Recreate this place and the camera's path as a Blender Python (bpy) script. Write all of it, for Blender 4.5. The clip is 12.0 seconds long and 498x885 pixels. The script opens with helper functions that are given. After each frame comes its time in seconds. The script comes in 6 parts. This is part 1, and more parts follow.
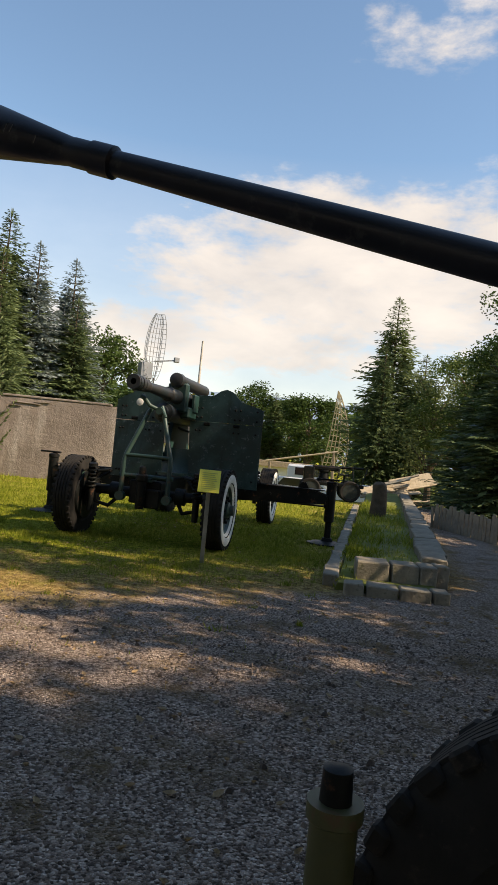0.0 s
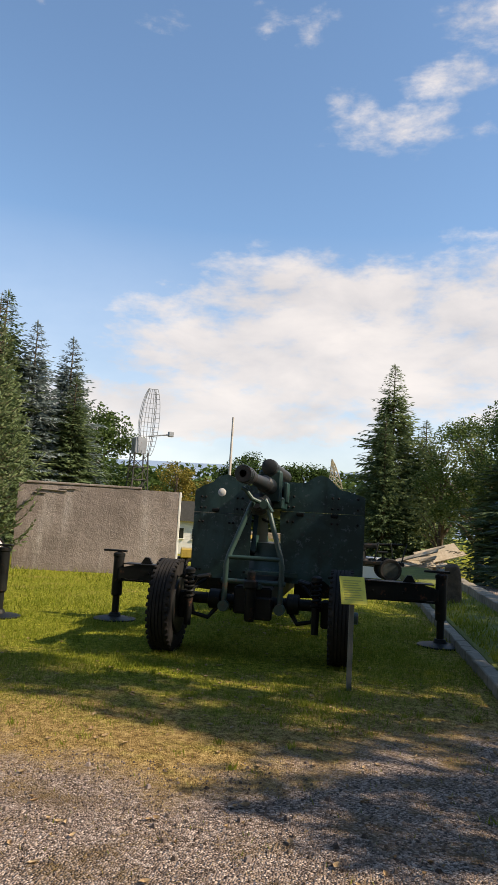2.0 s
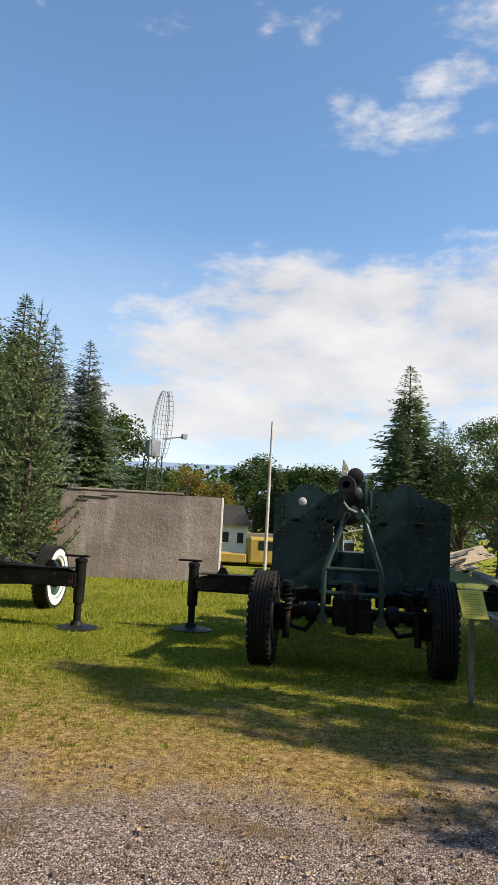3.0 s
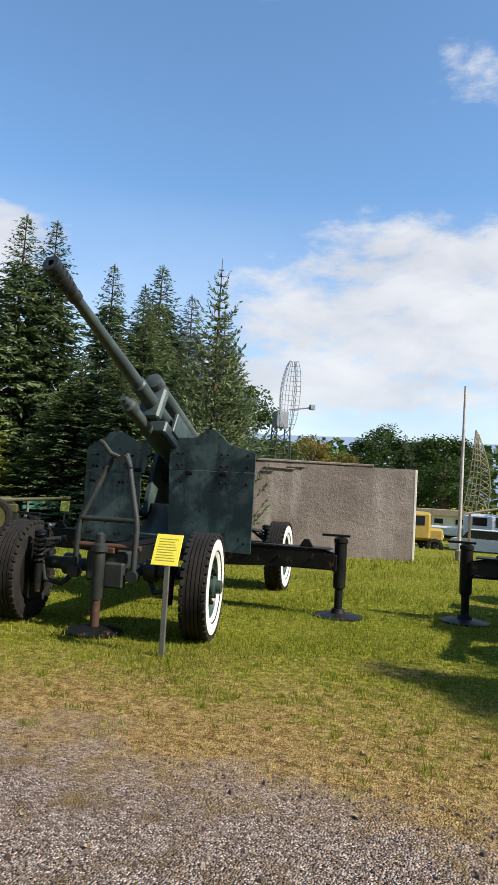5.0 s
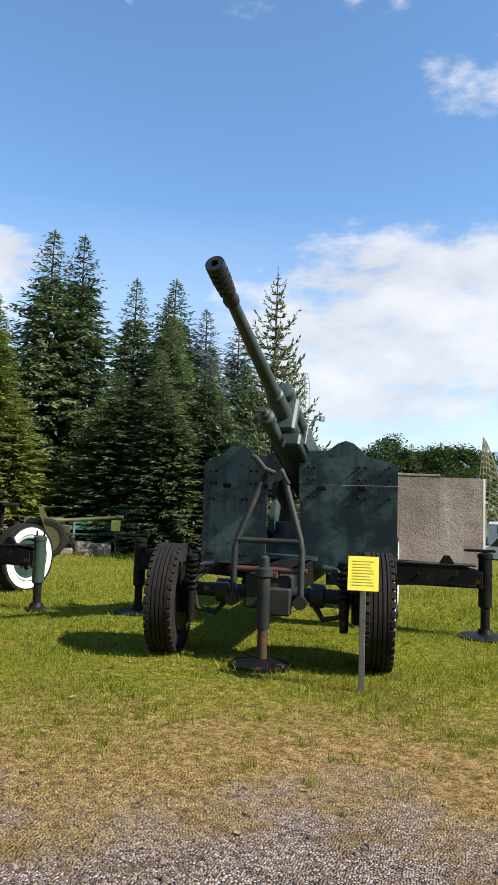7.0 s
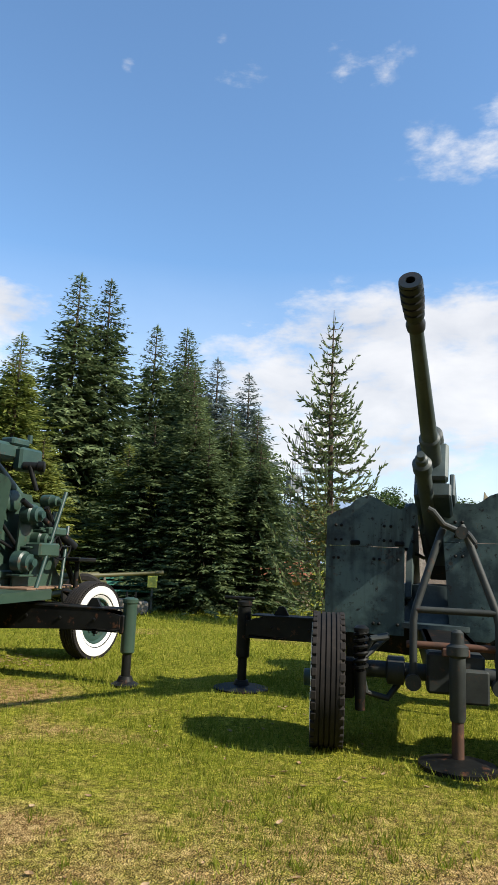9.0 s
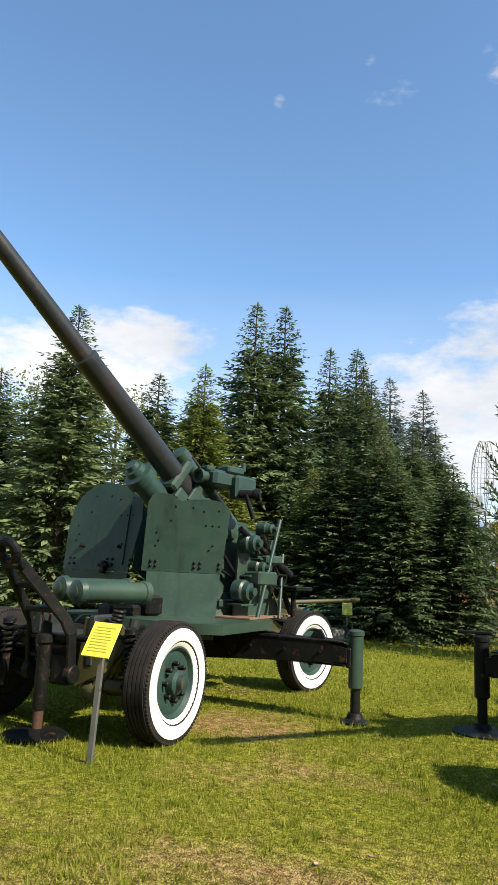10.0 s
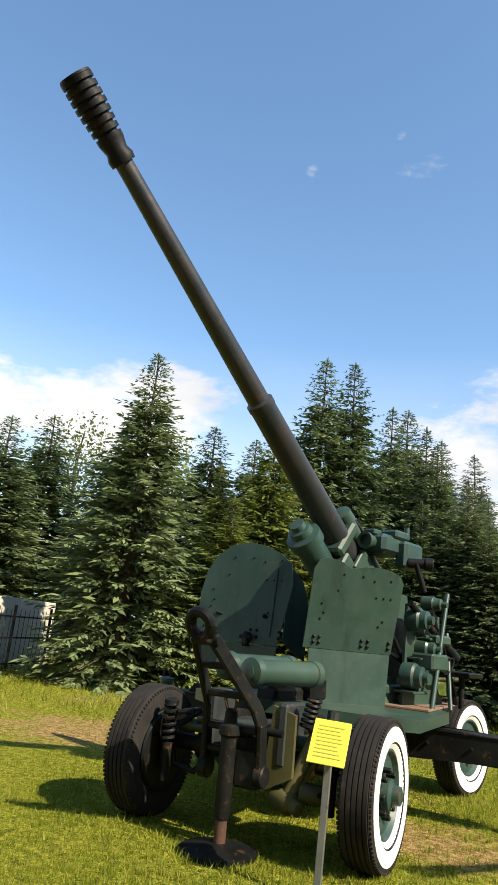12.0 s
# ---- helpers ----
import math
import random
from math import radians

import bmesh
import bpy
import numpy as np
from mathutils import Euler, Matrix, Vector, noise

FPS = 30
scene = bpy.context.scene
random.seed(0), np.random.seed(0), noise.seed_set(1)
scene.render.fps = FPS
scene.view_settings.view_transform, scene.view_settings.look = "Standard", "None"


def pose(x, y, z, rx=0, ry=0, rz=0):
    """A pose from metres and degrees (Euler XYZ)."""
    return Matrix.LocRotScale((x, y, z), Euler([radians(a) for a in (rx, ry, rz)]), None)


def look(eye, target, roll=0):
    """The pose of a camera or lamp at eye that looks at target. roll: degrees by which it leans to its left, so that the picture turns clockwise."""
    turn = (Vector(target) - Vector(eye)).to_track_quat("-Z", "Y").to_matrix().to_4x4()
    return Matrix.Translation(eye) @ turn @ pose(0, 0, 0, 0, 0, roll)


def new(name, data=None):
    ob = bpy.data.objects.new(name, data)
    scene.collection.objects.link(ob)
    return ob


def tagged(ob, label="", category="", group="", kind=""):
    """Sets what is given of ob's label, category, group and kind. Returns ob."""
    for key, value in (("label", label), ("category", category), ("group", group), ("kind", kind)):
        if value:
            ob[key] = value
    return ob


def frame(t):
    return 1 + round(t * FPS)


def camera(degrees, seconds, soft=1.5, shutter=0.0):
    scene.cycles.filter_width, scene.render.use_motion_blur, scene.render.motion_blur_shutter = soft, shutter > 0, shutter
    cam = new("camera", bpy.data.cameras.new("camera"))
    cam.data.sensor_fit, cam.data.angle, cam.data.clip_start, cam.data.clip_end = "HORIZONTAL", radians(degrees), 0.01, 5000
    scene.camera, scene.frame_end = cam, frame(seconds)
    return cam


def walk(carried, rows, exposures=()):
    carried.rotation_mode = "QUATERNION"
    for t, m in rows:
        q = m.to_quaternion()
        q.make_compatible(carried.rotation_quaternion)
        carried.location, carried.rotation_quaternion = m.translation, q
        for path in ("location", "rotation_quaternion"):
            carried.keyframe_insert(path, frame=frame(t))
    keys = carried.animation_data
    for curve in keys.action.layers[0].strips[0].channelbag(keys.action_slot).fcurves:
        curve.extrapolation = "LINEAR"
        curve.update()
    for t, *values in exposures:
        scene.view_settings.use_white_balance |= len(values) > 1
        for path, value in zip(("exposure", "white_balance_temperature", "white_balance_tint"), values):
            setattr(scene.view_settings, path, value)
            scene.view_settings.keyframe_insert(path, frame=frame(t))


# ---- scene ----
cam = camera(40.0, 12.0)
PATH = [
    (0, (2.126, 0.634, 1.231), (1.752, 2.598, 1.266), 5.57),
    (0.5, (1.708, 0.886, 1.322), (1.503, 2.872, 1.422), 4.78),
    (1, (1.338, 0.933, 1.34), (1.081, 2.911, 1.494), 4.97),
    (1.5, (0.824, 1.337, 1.418), (0.521, 3.304, 1.607), 4.4),
    (2, (0.402, 1.404, 1.436), (0.068, 3.362, 1.677), 3.4),
    (2.5, (-0.095, 1.332, 1.463), (-0.437, 3.285, 1.723), 3.5),
    (2.7, (-0.313, 1.298, 1.498), (-0.646, 3.253, 1.755), 3.2),
    (4.5, (-2.263, 1.87, 1.496), (-2.818, 3.786, 1.64), 2.6),
    (5, (-2.89, 2.058, 1.436), (-3.534, 3.946, 1.579), 3.4),
    (5.5, (-3.4, 2.111, 1.438), (-4.119, 3.973, 1.566), 3.0),
    (6, (-3.869, 2.067, 1.455), (-4.615, 3.92, 1.546), 3.5),
    (6.5, (-4.22, 1.975, 1.402), (-4.923, 3.844, 1.528), 2.6),
    (8.5, (-5.876, 2.484, 1.392), (-6.348, 4.401, 1.71), 2.2),
    (9, (-6.315, 2.515, 1.405), (-6.902, 4.388, 1.738), 2.6),
    (9.5, (-6.607, 2.564, 1.423), (-7.388, 4.368, 1.789), 3.0),
    (10, (-6.97, 2.553, 1.442), (-7.993, 4.23, 1.82), 2.8),
    (10.5, (-7.458, 2.633, 1.442), (-8.623, 4.204, 1.858), 3.8),
    (11, (-7.856, 2.574, 1.454), (-9.046, 4.108, 1.934), 5.2),
    (11.5, (-8.273, 2.527, 1.471), (-9.41, 4.085, 2.001), 5.9),
    (12, (-8.715, 2.436, 1.502), (-9.782, 4.041, 2.037), 5.7),
]
EXPOSURES = [(0, 0.57, 8300, 14), (1.5, 0.5, 7800, 15), (2.5, 0.5, 7250, 13), (4.5, 0.48, 6700, 10), (6.5, 0.56, 6500, 10), (9.5, 0.65, 6800, 10), (12, 0.82, 7250, 10)]
walk(cam, [(t, look(eye, target, roll)) for t, eye, target, roll in PATH], EXPOSURES)

# ---- light ----
SUN_EL, SUN_AZ = 41.0, 98.0          # degrees; azimuth clockwise from +y


def node(nt, kind, **sets):
    n = nt.nodes.new(kind)
    for k, v in sets.items():
        if k == "op":
            n.operation = v
        elif k == "blend":
            n.blend_type = v
    return n


def math_node(nt, op, a, b=None, c=None, clamp=False):
    n = nt.nodes.new("ShaderNodeMath")
    n.operation = op
    n.use_clamp = clamp
    for i, v in enumerate((a, b, c)):
        if v is None:
            continue
        if isinstance(v, (int, float)):
            n.inputs[i].default_value = v
        else:
            nt.links.new(v, n.inputs[i])
    return n.outputs[0]


def sky():
    w = bpy.data.worlds.new("sky")
    scene.world = w
    w.use_nodes = True
    nt = w.node_tree
    nt.nodes.clear()
    out = nt.nodes.new("ShaderNodeOutputWorld")
    bg = nt.nodes.new("ShaderNodeBackground")
    bg.inputs[1].default_value = 0.15
    tex = nt.nodes.new("ShaderNodeTexSky")
    tex.sky_type = "NISHITA"
    tex.sun_disc = False
    tex.sun_elevation, tex.sun_rotation = radians(SUN_EL), radians(SUN_AZ)
    tex.air_density, tex.dust_density, tex.ozone_density = 1.0, 0.3, 3.0
    co = nt.nodes.new("ShaderNodeTexCoord")
    sep = nt.nodes.new("ShaderNodeSeparateXYZ")
    nt.links.new(co.outputs["Generated"], sep.inputs[0])
    x, y, z = sep.outputs
    az = math_node(nt, "MULTIPLY", math_node(nt, "ARCTAN2", x, y), 57.2958)
    el = math_node(nt, "MULTIPLY", math_node(nt, "ARCSINE", z), 57.2958)
    comb = nt.nodes.new("ShaderNodeCombineXYZ")
    nt.links.new(math_node(nt, "MULTIPLY", az, 0.055), comb.inputs[0])
    nt.links.new(math_node(nt, "MULTIPLY", el, 0.125), comb.inputs[1])
    n1 = nt.nodes.new("ShaderNodeTexNoise")
    n1.inputs["Scale"].default_value, n1.inputs["Detail"].default_value, n1.inputs["Roughness"].default_value = 1.9, 8, 0.60
    n1.inputs["Distortion"].default_value = 0.25
    nt.links.new(comb.outputs[0], n1.inputs["Vector"])
    n2 = nt.nodes.new("ShaderNodeTexNoise")
    n2.inputs["Scale"].default_value, n2.inputs["Detail"].default_value = 0.9, 4
    nt.links.new(comb.outputs[0], n2.inputs["Vector"])
    # cloud banks: azimuth, elevation, half width, half height
    banks = [(0, 14.0, 24, 6.6), (-3, 18.6, 14, 4.0), (-15, 9, 20, 3.2), (14, 17.0, 18, 5.6), (-47, 15.5, 9, 4.2), (-58, 15, 10, 4.2), (-41, 18.5, 6, 2.6),
             (-2.6, 33.2, 2.4, 2.0), (3.3, 31.4, 6.2, 1.5), (6.6, 34.6, 4.0, 1.2), (8.8, 38.0, 4.2, 2.2), (-5.5, 37.8, 2.8, 1.7), (-10.2, 38.6, 2.4, 1.3),
             (45, 16, 22, 6), (-100, 15, 25, 5), (-19, 38.0, 2.6, 1.1), (-21.5, 40, 1.1, 0.9), (-30, 37.3, 1.2, 1.0), (-32, 18.5, 6, 1.4)]
    dens = None
    for a, e, wa, we in banks:
        if e > 30 and wa > 2.3:
            wa, we = wa * 1.5, we * 1.5
        u = math_node(nt, "MULTIPLY", math_node(nt, "SUBTRACT", az, a), 1 / wa)
        v = math_node(nt, "MULTIPLY", math_node(nt, "SUBTRACT", el, e), 1 / we)
        d = math_node(nt, "SUBTRACT", 1.0, math_node(nt, "ADD", math_node(nt, "MULTIPLY", u, u), math_node(nt, "MULTIPLY", v, v)))
        if (a, e) in ((-19, 38.0), (-21.5, 40), (-30, 37.3), (-32, 18.5), (-10.2, 38.6), (-5.5, 37.8)):
            d = math_node(nt, "SUBTRACT", d, 0.95)
        elif e > 30:
            d = math_node(nt, "SUBTRACT", d, 0.62)
        else:
            d = math_node(nt, "ADD", d, 0.30)
        dens = d if dens is None else math_node(nt, "SMOOTH_MAX", dens, d, 0.25)
    dens = math_node(nt, "MAXIMUM", dens, -1.2)
    n3 = nt.nodes.new("ShaderNodeTexNoise")
    n3.inputs["Scale"].default_value, n3.inputs["Detail"].default_value, n3.inputs["Roughness"].default_value = 6.5, 8, 0.62
    nt.links.new(comb.outputs[0], n3.inputs["Vector"])
    rough = math_node(nt, "ADD", math_node(nt, "MULTIPLY", math_node(nt, "SUBTRACT", n1.outputs[0], 0.48), 2.3), math_node(nt, "MULTIPLY", math_node(nt, "SUBTRACT", n3.outputs[0], 0.50), 1.5))
    dens = math_node(nt, "ADD", math_node(nt, "MULTIPLY", dens, 0.80), rough)
    ramp = nt.nodes.new("ShaderNodeMapRange")
    ramp.interpolation_type = "SMOOTHSTEP"
    nt.links.new(dens, ramp.inputs[0])
    ramp.inputs[1].default_value, ramp.inputs[2].default_value = -0.12, 1.0
    # thin haze of cloud towards the horizon
    haze = nt.nodes.new("ShaderNodeMapRange")
    nt.links.new(el, haze.inputs[0])
    haze.inputs[1].default_value, haze.inputs[2].default_value, haze.inputs[3].default_value, haze.inputs[4].default_value = 1, 24, 0.72, 0.0
    amount = math_node(nt, "MAXIMUM", math_node(nt, "MULTIPLY", ramp.outputs[0], 0.92), haze.outputs[0])
    shade = nt.nodes.new("ShaderNodeMix")
    shade.data_type = "RGBA"
    grey = nt.nodes.new("ShaderNodeMapRange")
    grey.inputs[1].default_value, grey.inputs[2].default_value = 0.34, 0.62
    nt.links.new(math_node(nt, "ADD", math_node(nt, "MULTIPLY", n2.outputs[0], 0.6), math_node(nt, "MULTIPLY", n1.outputs[0], 0.4)), grey.inputs[0])
    nt.links.new(grey.outputs[0], shade.inputs[0])
    shade.inputs[6].default_value, shade.inputs[7].default_value = (2.75, 2.95, 3.35, 1), (4.55, 4.6, 4.75, 1)
    mix = nt.nodes.new("ShaderNodeMix")
    mix.data_type = "RGBA"
    nt.links.new(amount, mix.inputs[0])
    tint = nt.nodes.new("ShaderNodeMix")
    tint.data_type, tint.blend_type = "RGBA", "MULTIPLY"
    tint.inputs[0].default_value, tint.inputs[7].default_value = 1.0, (0.86, 1.03, 1.09, 1)
    nt.links.new(tex.outputs[0], tint.inputs[6])
    nt.links.new(tint.outputs[2], mix.inputs[6])
    nt.links.new(shade.outputs[2], mix.inputs[7])
    nt.links.new(mix.outputs[2], bg.inputs[0])
    nt.links.new(bg.outputs[0], out.inputs[0])


sky()
sun = new("sun", bpy.data.lights.new("sun", "SUN"))
sun.data.energy, sun.data.angle, sun.data.color = 5.0, radians(0.6), (1.0, 0.93, 0.82)
a, e = radians(SUN_AZ), radians(SUN_EL)
sun.matrix_world = look((30 * math.sin(a) * math.cos(e), 30 * math.cos(a) * math.cos(e), 30 * math.sin(e)), (0, 0, 0))


# ---- materials ----
def ramp_node(nt, fac, stops):
    r = nt.nodes.new("ShaderNodeValToRGB")
    while len(r.color_ramp.elements) < len(stops):
        r.color_ramp.elements.new(0.5)
    for el_, (p, c) in zip(r.color_ramp.elements, stops):
        el_.position, el_.color = p, (*c, 1)
    nt.links.new(fac, r.inputs[0])
    return r.outputs[0]


def noise_node(nt, scale, detail=4, rough=0.55, vec=None, kind="ShaderNodeTexNoise"):
    n = nt.nodes.new(kind)
    n.inputs["Scale"].default_value = scale
    if kind == "ShaderNodeTexNoise":
        n.inputs["Detail"].default_value, n.inputs["Roughness"].default_value = detail, rough
    if vec is None:
        co = nt.nodes.new("ShaderNodeTexCoord")
        vec = co.outputs["Object"]
    nt.links.new(vec, n.inputs["Vector"])
    return n.outputs[0]


def mix_col(nt, fac, a_, b_, blend="MIX"):
    m = nt.nodes.new("ShaderNodeMix")
    m.data_type, m.blend_type = "RGBA", blend
    for sock, v in ((0, fac), (6, a_), (7, b_)):
        if isinstance(v, (int, float)):
            m.inputs[sock].default_value = v
        elif isinstance(v, tuple):
            m.inputs[sock].default_value = (*v, 1)
        else:
            nt.links.new(v, m.inputs[sock])
    return m.outputs[2]


def base_mat(name, rough=0.6, metal=0.0):
    m = bpy.data.materials.new(name)
    m.use_nodes = True
    b = m.node_tree.nodes["Principled BSDF"]
    b.inputs["Roughness"].default_value, b.inputs["Metallic"].default_value = rough, metal
    return m, m.node_tree, b


def bump(nt, b, height, strength=0.3, dist=0.01):
    n = nt.nodes.new("ShaderNodeBump")
    n.inputs["Strength"].default_value, n.inputs["Distance"].default_value = strength, dist
    nt.links.new(height, n.inputs["Height"])
    nt.links.new(n.outputs[0], b.inputs["Normal"])


def surface(name, c1, c2, c3=None, scale=3.0, fine=60.0, rough=0.6, metal=0.0, relief=0.3, dist=0.004, patch=0.55):
    """Two tones in patches, a third in spots, fine grain and relief."""
    m, nt, b = base_mat(name, rough, metal)
    big, small = noise_node(nt, scale, 6, 0.62), noise_node(nt, fine, 3)
    col = ramp_node(nt, big, [(patch - 0.14, c1), (patch + 0.14, c2)])
    if c3:
        spots = noise_node(nt, scale * 2.7, 8, 0.7)
        f = math_node(nt, "MULTIPLY", math_node(nt, "SUBTRACT", spots, 0.58), 9.0, clamp=True)
        col = mix_col(nt, f, col, c3)
    grain = math_node(nt, "ADD", math_node(nt, "MULTIPLY", small, 0.5), 0.75)
    col = mix_col(nt, 1.0, col, ramp_node(nt, grain, [(0.0, (0.0, 0.0, 0.0)), (1.0, (1.0, 1.0, 1.0))]), "MULTIPLY")
    nt.links.new(col, b.inputs["Base Color"])
    nt.links.new(math_node(nt, "ADD", math_node(nt, "MULTIPLY", big, 0.3), rough - 0.15, clamp=True), b.inputs["Roughness"])
    bump(nt, b, math_node(nt, "ADD", math_node(nt, "MULTIPLY", big, 0.6), math_node(nt, "MULTIPLY", small, 0.4)), relief, dist)
    return m


RUST = (0.11, 0.05, 0.028)
M = {}
M["green"] = surface("gun_paint_green", (0.026, 0.054, 0.037), (0.038, 0.072, 0.049), (0.066, 0.050, 0.024), 2.2, 70, 0.42, 0.0, 0.2)
M["green_dark"] = surface("gun_paint_dark_green", (0.018, 0.045, 0.037), (0.028, 0.066, 0.052), RUST, 2.6, 70, 0.45, 0.0, 0.2)
M["grey_green"] = surface("gun_paint_worn", (0.013, 0.027, 0.034), (0.105, 0.145, 0.135), (0.012, 0.014, 0.014), 1.3, 60, 0.5, 0.0, 0.25, 0.004, 0.53)
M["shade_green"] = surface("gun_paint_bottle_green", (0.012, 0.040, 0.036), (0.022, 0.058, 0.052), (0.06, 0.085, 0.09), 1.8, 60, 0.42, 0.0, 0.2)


def worn_paint(name, c1, c2, chip, rust):
    m, nt, b = base_mat(name, 0.5)
    big, mid, fine = noise_node(nt, 1.1, 5, 0.6), noise_node(nt, 5.0, 7, 0.7), noise_node(nt, 14.0, 6, 0.72)
    co = nt.nodes.new("ShaderNodeTexCoord")
    mp = nt.nodes.new("ShaderNodeMapping")
    mp.inputs["Scale"].default_value = (5.0, 5.0, 0.7)
    nt.links.new(co.outputs["Object"], mp.inputs[0])
    runs = noise_node(nt, 1.4, 5, 0.6, mp.outputs[0])
    col = ramp_node(nt, math_node(nt, "ADD", math_node(nt, "MULTIPLY", big, 0.7), math_node(nt, "MULTIPLY", mid, 0.3)), [(0.44, c1), (0.54, c2)])
    col = mix_col(nt, math_node(nt, "MULTIPLY", math_node(nt, "SUBTRACT", runs, 0.54), 5.0, clamp=True), col, tuple(q * 0.55 for q in c1))
    col = mix_col(nt, math_node(nt, "MULTIPLY", math_node(nt, "SUBTRACT", fine, 0.575), 14.0, clamp=True), col, chip)
    col = mix_col(nt, math_node(nt, "MULTIPLY", math_node(nt, "SUBTRACT", mid, 0.61), 10.0, clamp=True), col, rust)
    nt.links.new(col, b.inputs["Base Color"])
    nt.links.new(math_node(nt, "ADD", math_node(nt, "MULTIPLY", mid, 0.4), 0.28), b.inputs["Roughness"])
    bump(nt, b, math_node(nt, "ADD", mid, math_node(nt, "MULTIPLY", fine, 0.5)), 0.3, 0.004)
    return m


M["worn_teal"] = worn_paint("chipped_teal_paint", (0.017, 0.038, 0.044), (0.088, 0.145, 0.138), (0.012, 0.013, 0.013), (0.10, 0.055, 0.03))
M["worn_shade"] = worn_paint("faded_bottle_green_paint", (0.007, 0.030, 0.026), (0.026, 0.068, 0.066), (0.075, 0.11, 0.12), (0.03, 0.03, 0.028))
M["worn_green"] = worn_paint("weathered_green_paint", (0.021, 0.052, 0.038), (0.030, 0.067, 0.049), (0.040, 0.064, 0.044), (0.070, 0.052, 0.026))
M["barrel_grey"] = surface("barrel_grey_green", (0.040, 0.056, 0.054), (0.070, 0.088, 0.082), (0.034, 0.036, 0.034), 3.0, 70, 0.5, 0.0, 0.2)
M["grimy"] = surface("grimy_running_gear", (0.014, 0.019, 0.018), (0.034, 0.042, 0.037), (0.075, 0.038, 0.022), 4.5, 70, 0.65, 0.1, 0.35)
M["steel_dark"] = surface("barrel_paint", (0.020, 0.028, 0.030), (0.040, 0.034, 0.032), (0.080, 0.042, 0.032), 3.5, 90, 0.45, 0.2, 0.2)
M["black_metal"] = surface("black_metal", (0.008, 0.009, 0.009), (0.017, 0.018, 0.016), RUST, 4.0, 80, 0.5, 0.3, 0.25)
M["gun_black"] = surface("blue_black_gun_paint", (0.010, 0.012, 0.020), (0.018, 0.020, 0.030), (0.05, 0.05, 0.055), 6.0, 90, 0.42, 0.0, 0.2, 0.004, 0.6)
M["rust"] = surface("rusty_steel", (0.10, 0.045, 0.025), (0.055, 0.035, 0.026), (0.16, 0.075, 0.035), 5.0, 90, 0.8, 0.2, 0.5)
M["olive"] = surface("olive_yellow_paint", (0.062, 0.060, 0.020), (0.10, 0.090, 0.030), RUST, 4, 70, 0.55)
M["rubber"] = surface("tyre_rubber", (0.016, 0.015, 0.014), (0.030, 0.026, 0.023), (0.045, 0.038, 0.032), 6, 120, 0.85, 0.0, 0.35)
M["white_paint"] = surface("white_wall_paint", (0.78, 0.77, 0.73), (0.70, 0.69, 0.64), (0.42, 0.38, 0.31), 7, 90, 0.6, 0.0, 0.2, 0.004, 0.6)
M["yellow"] = surface("sign_yellow", (0.78, 0.68, 0.06), (0.74, 0.65, 0.07), None, 3, 80, 0.4, 0.0, 0.05)
M["ink"] = surface("sign_ink", (0.45, 0.40, 0.06), (0.40, 0.36, 0.06), None, 3, 80, 0.5)
M["post"] = surface("sign_post_steel", (0.16, 0.17, 0.16), (0.22, 0.22, 0.21), RUST, 6, 80, 0.5, 0.5)
M["wood_deck"] = surface("weathered_deck", (0.17, 0.10, 0.06), (0.24, 0.15, 0.09), (0.09, 0.05, 0.03), 5, 60, 0.85, 0.0, 0.6)
M["wood"] = surface("grey_weathered_wood", (0.22, 0.17, 0.12), (0.34, 0.27, 0.18), (0.12, 0.09, 0.06), 5, 50, 0.85, 0.0, 0.6)
M["bark"] = surface("bark", (0.09, 0.065, 0.045), (0.14, 0.105, 0.075), (0.05, 0.04, 0.03), 8, 50, 0.95, 0.0, 1.0, 0.02)
M["stone"] = surface("rough_stone", (0.20, 0.175, 0.135), (0.30, 0.265, 0.21), (0.10, 0.105, 0.055), 4, 40, 0.9, 0.0, 0.9, 0.02)
M["plaster"] = surface("white_plaster", (0.66, 0.63, 0.56), (0.72, 0.70, 0.64), None, 2, 30, 0.85, 0.0, 0.2)
M["roof_tile"] = surface("red_roof", (0.36, 0.12, 0.07), (0.45, 0.17, 0.10), None, 6, 40, 0.8, 0.0, 0.5)
M["dark_roof"] = surface("grey_roof", (0.07, 0.065, 0.06), (0.10, 0.09, 0.085), None, 6, 40, 0.8, 0.0, 0.5)
M["car_white"] = surface("vehicle_white_paint", (0.72, 0.73, 0.74), (0.68, 0.69, 0.70), None, 2, 60, 0.3, 0.0, 0.03)
M["glass_dark"] = surface("dark_window", (0.015, 0.018, 0.02), (0.02, 0.024, 0.028), None, 2, 60, 0.15, 0.0, 0.02)
M["radar_metal"] = surface("radar_lattice_paint", (0.20, 0.21, 0.22), (0.27, 0.28, 0.29), RUST, 1.2, 40, 0.6, 0.3)
M["radar_tan"] = surface("radar_lattice_tan", (0.20, 0.17, 0.11), (0.27, 0.23, 0.15), None, 1.2, 40, 0.6, 0.3)
M["radar_mast"] = surface("weathered_mast_steel", (0.035, 0.033, 0.028), (0.07, 0.063, 0.052), RUST, 1.2, 40, 0.7, 0.2)
M["bench_green"] = surface("bench_green", (0.05, 0.20, 0.14), (0.07, 0.25, 0.17), None, 5, 60, 0.5)
M["pole_paint"] = surface("pole_white_paint", (0.55, 0.53, 0.49), (0.35, 0.28, 0.22), (0.25, 0.15, 0.10), 3, 40, 0.6)


def matt(key, level):
    M[key].node_tree.nodes["Principled BSDF"].inputs["Specular IOR Level"].default_value = level


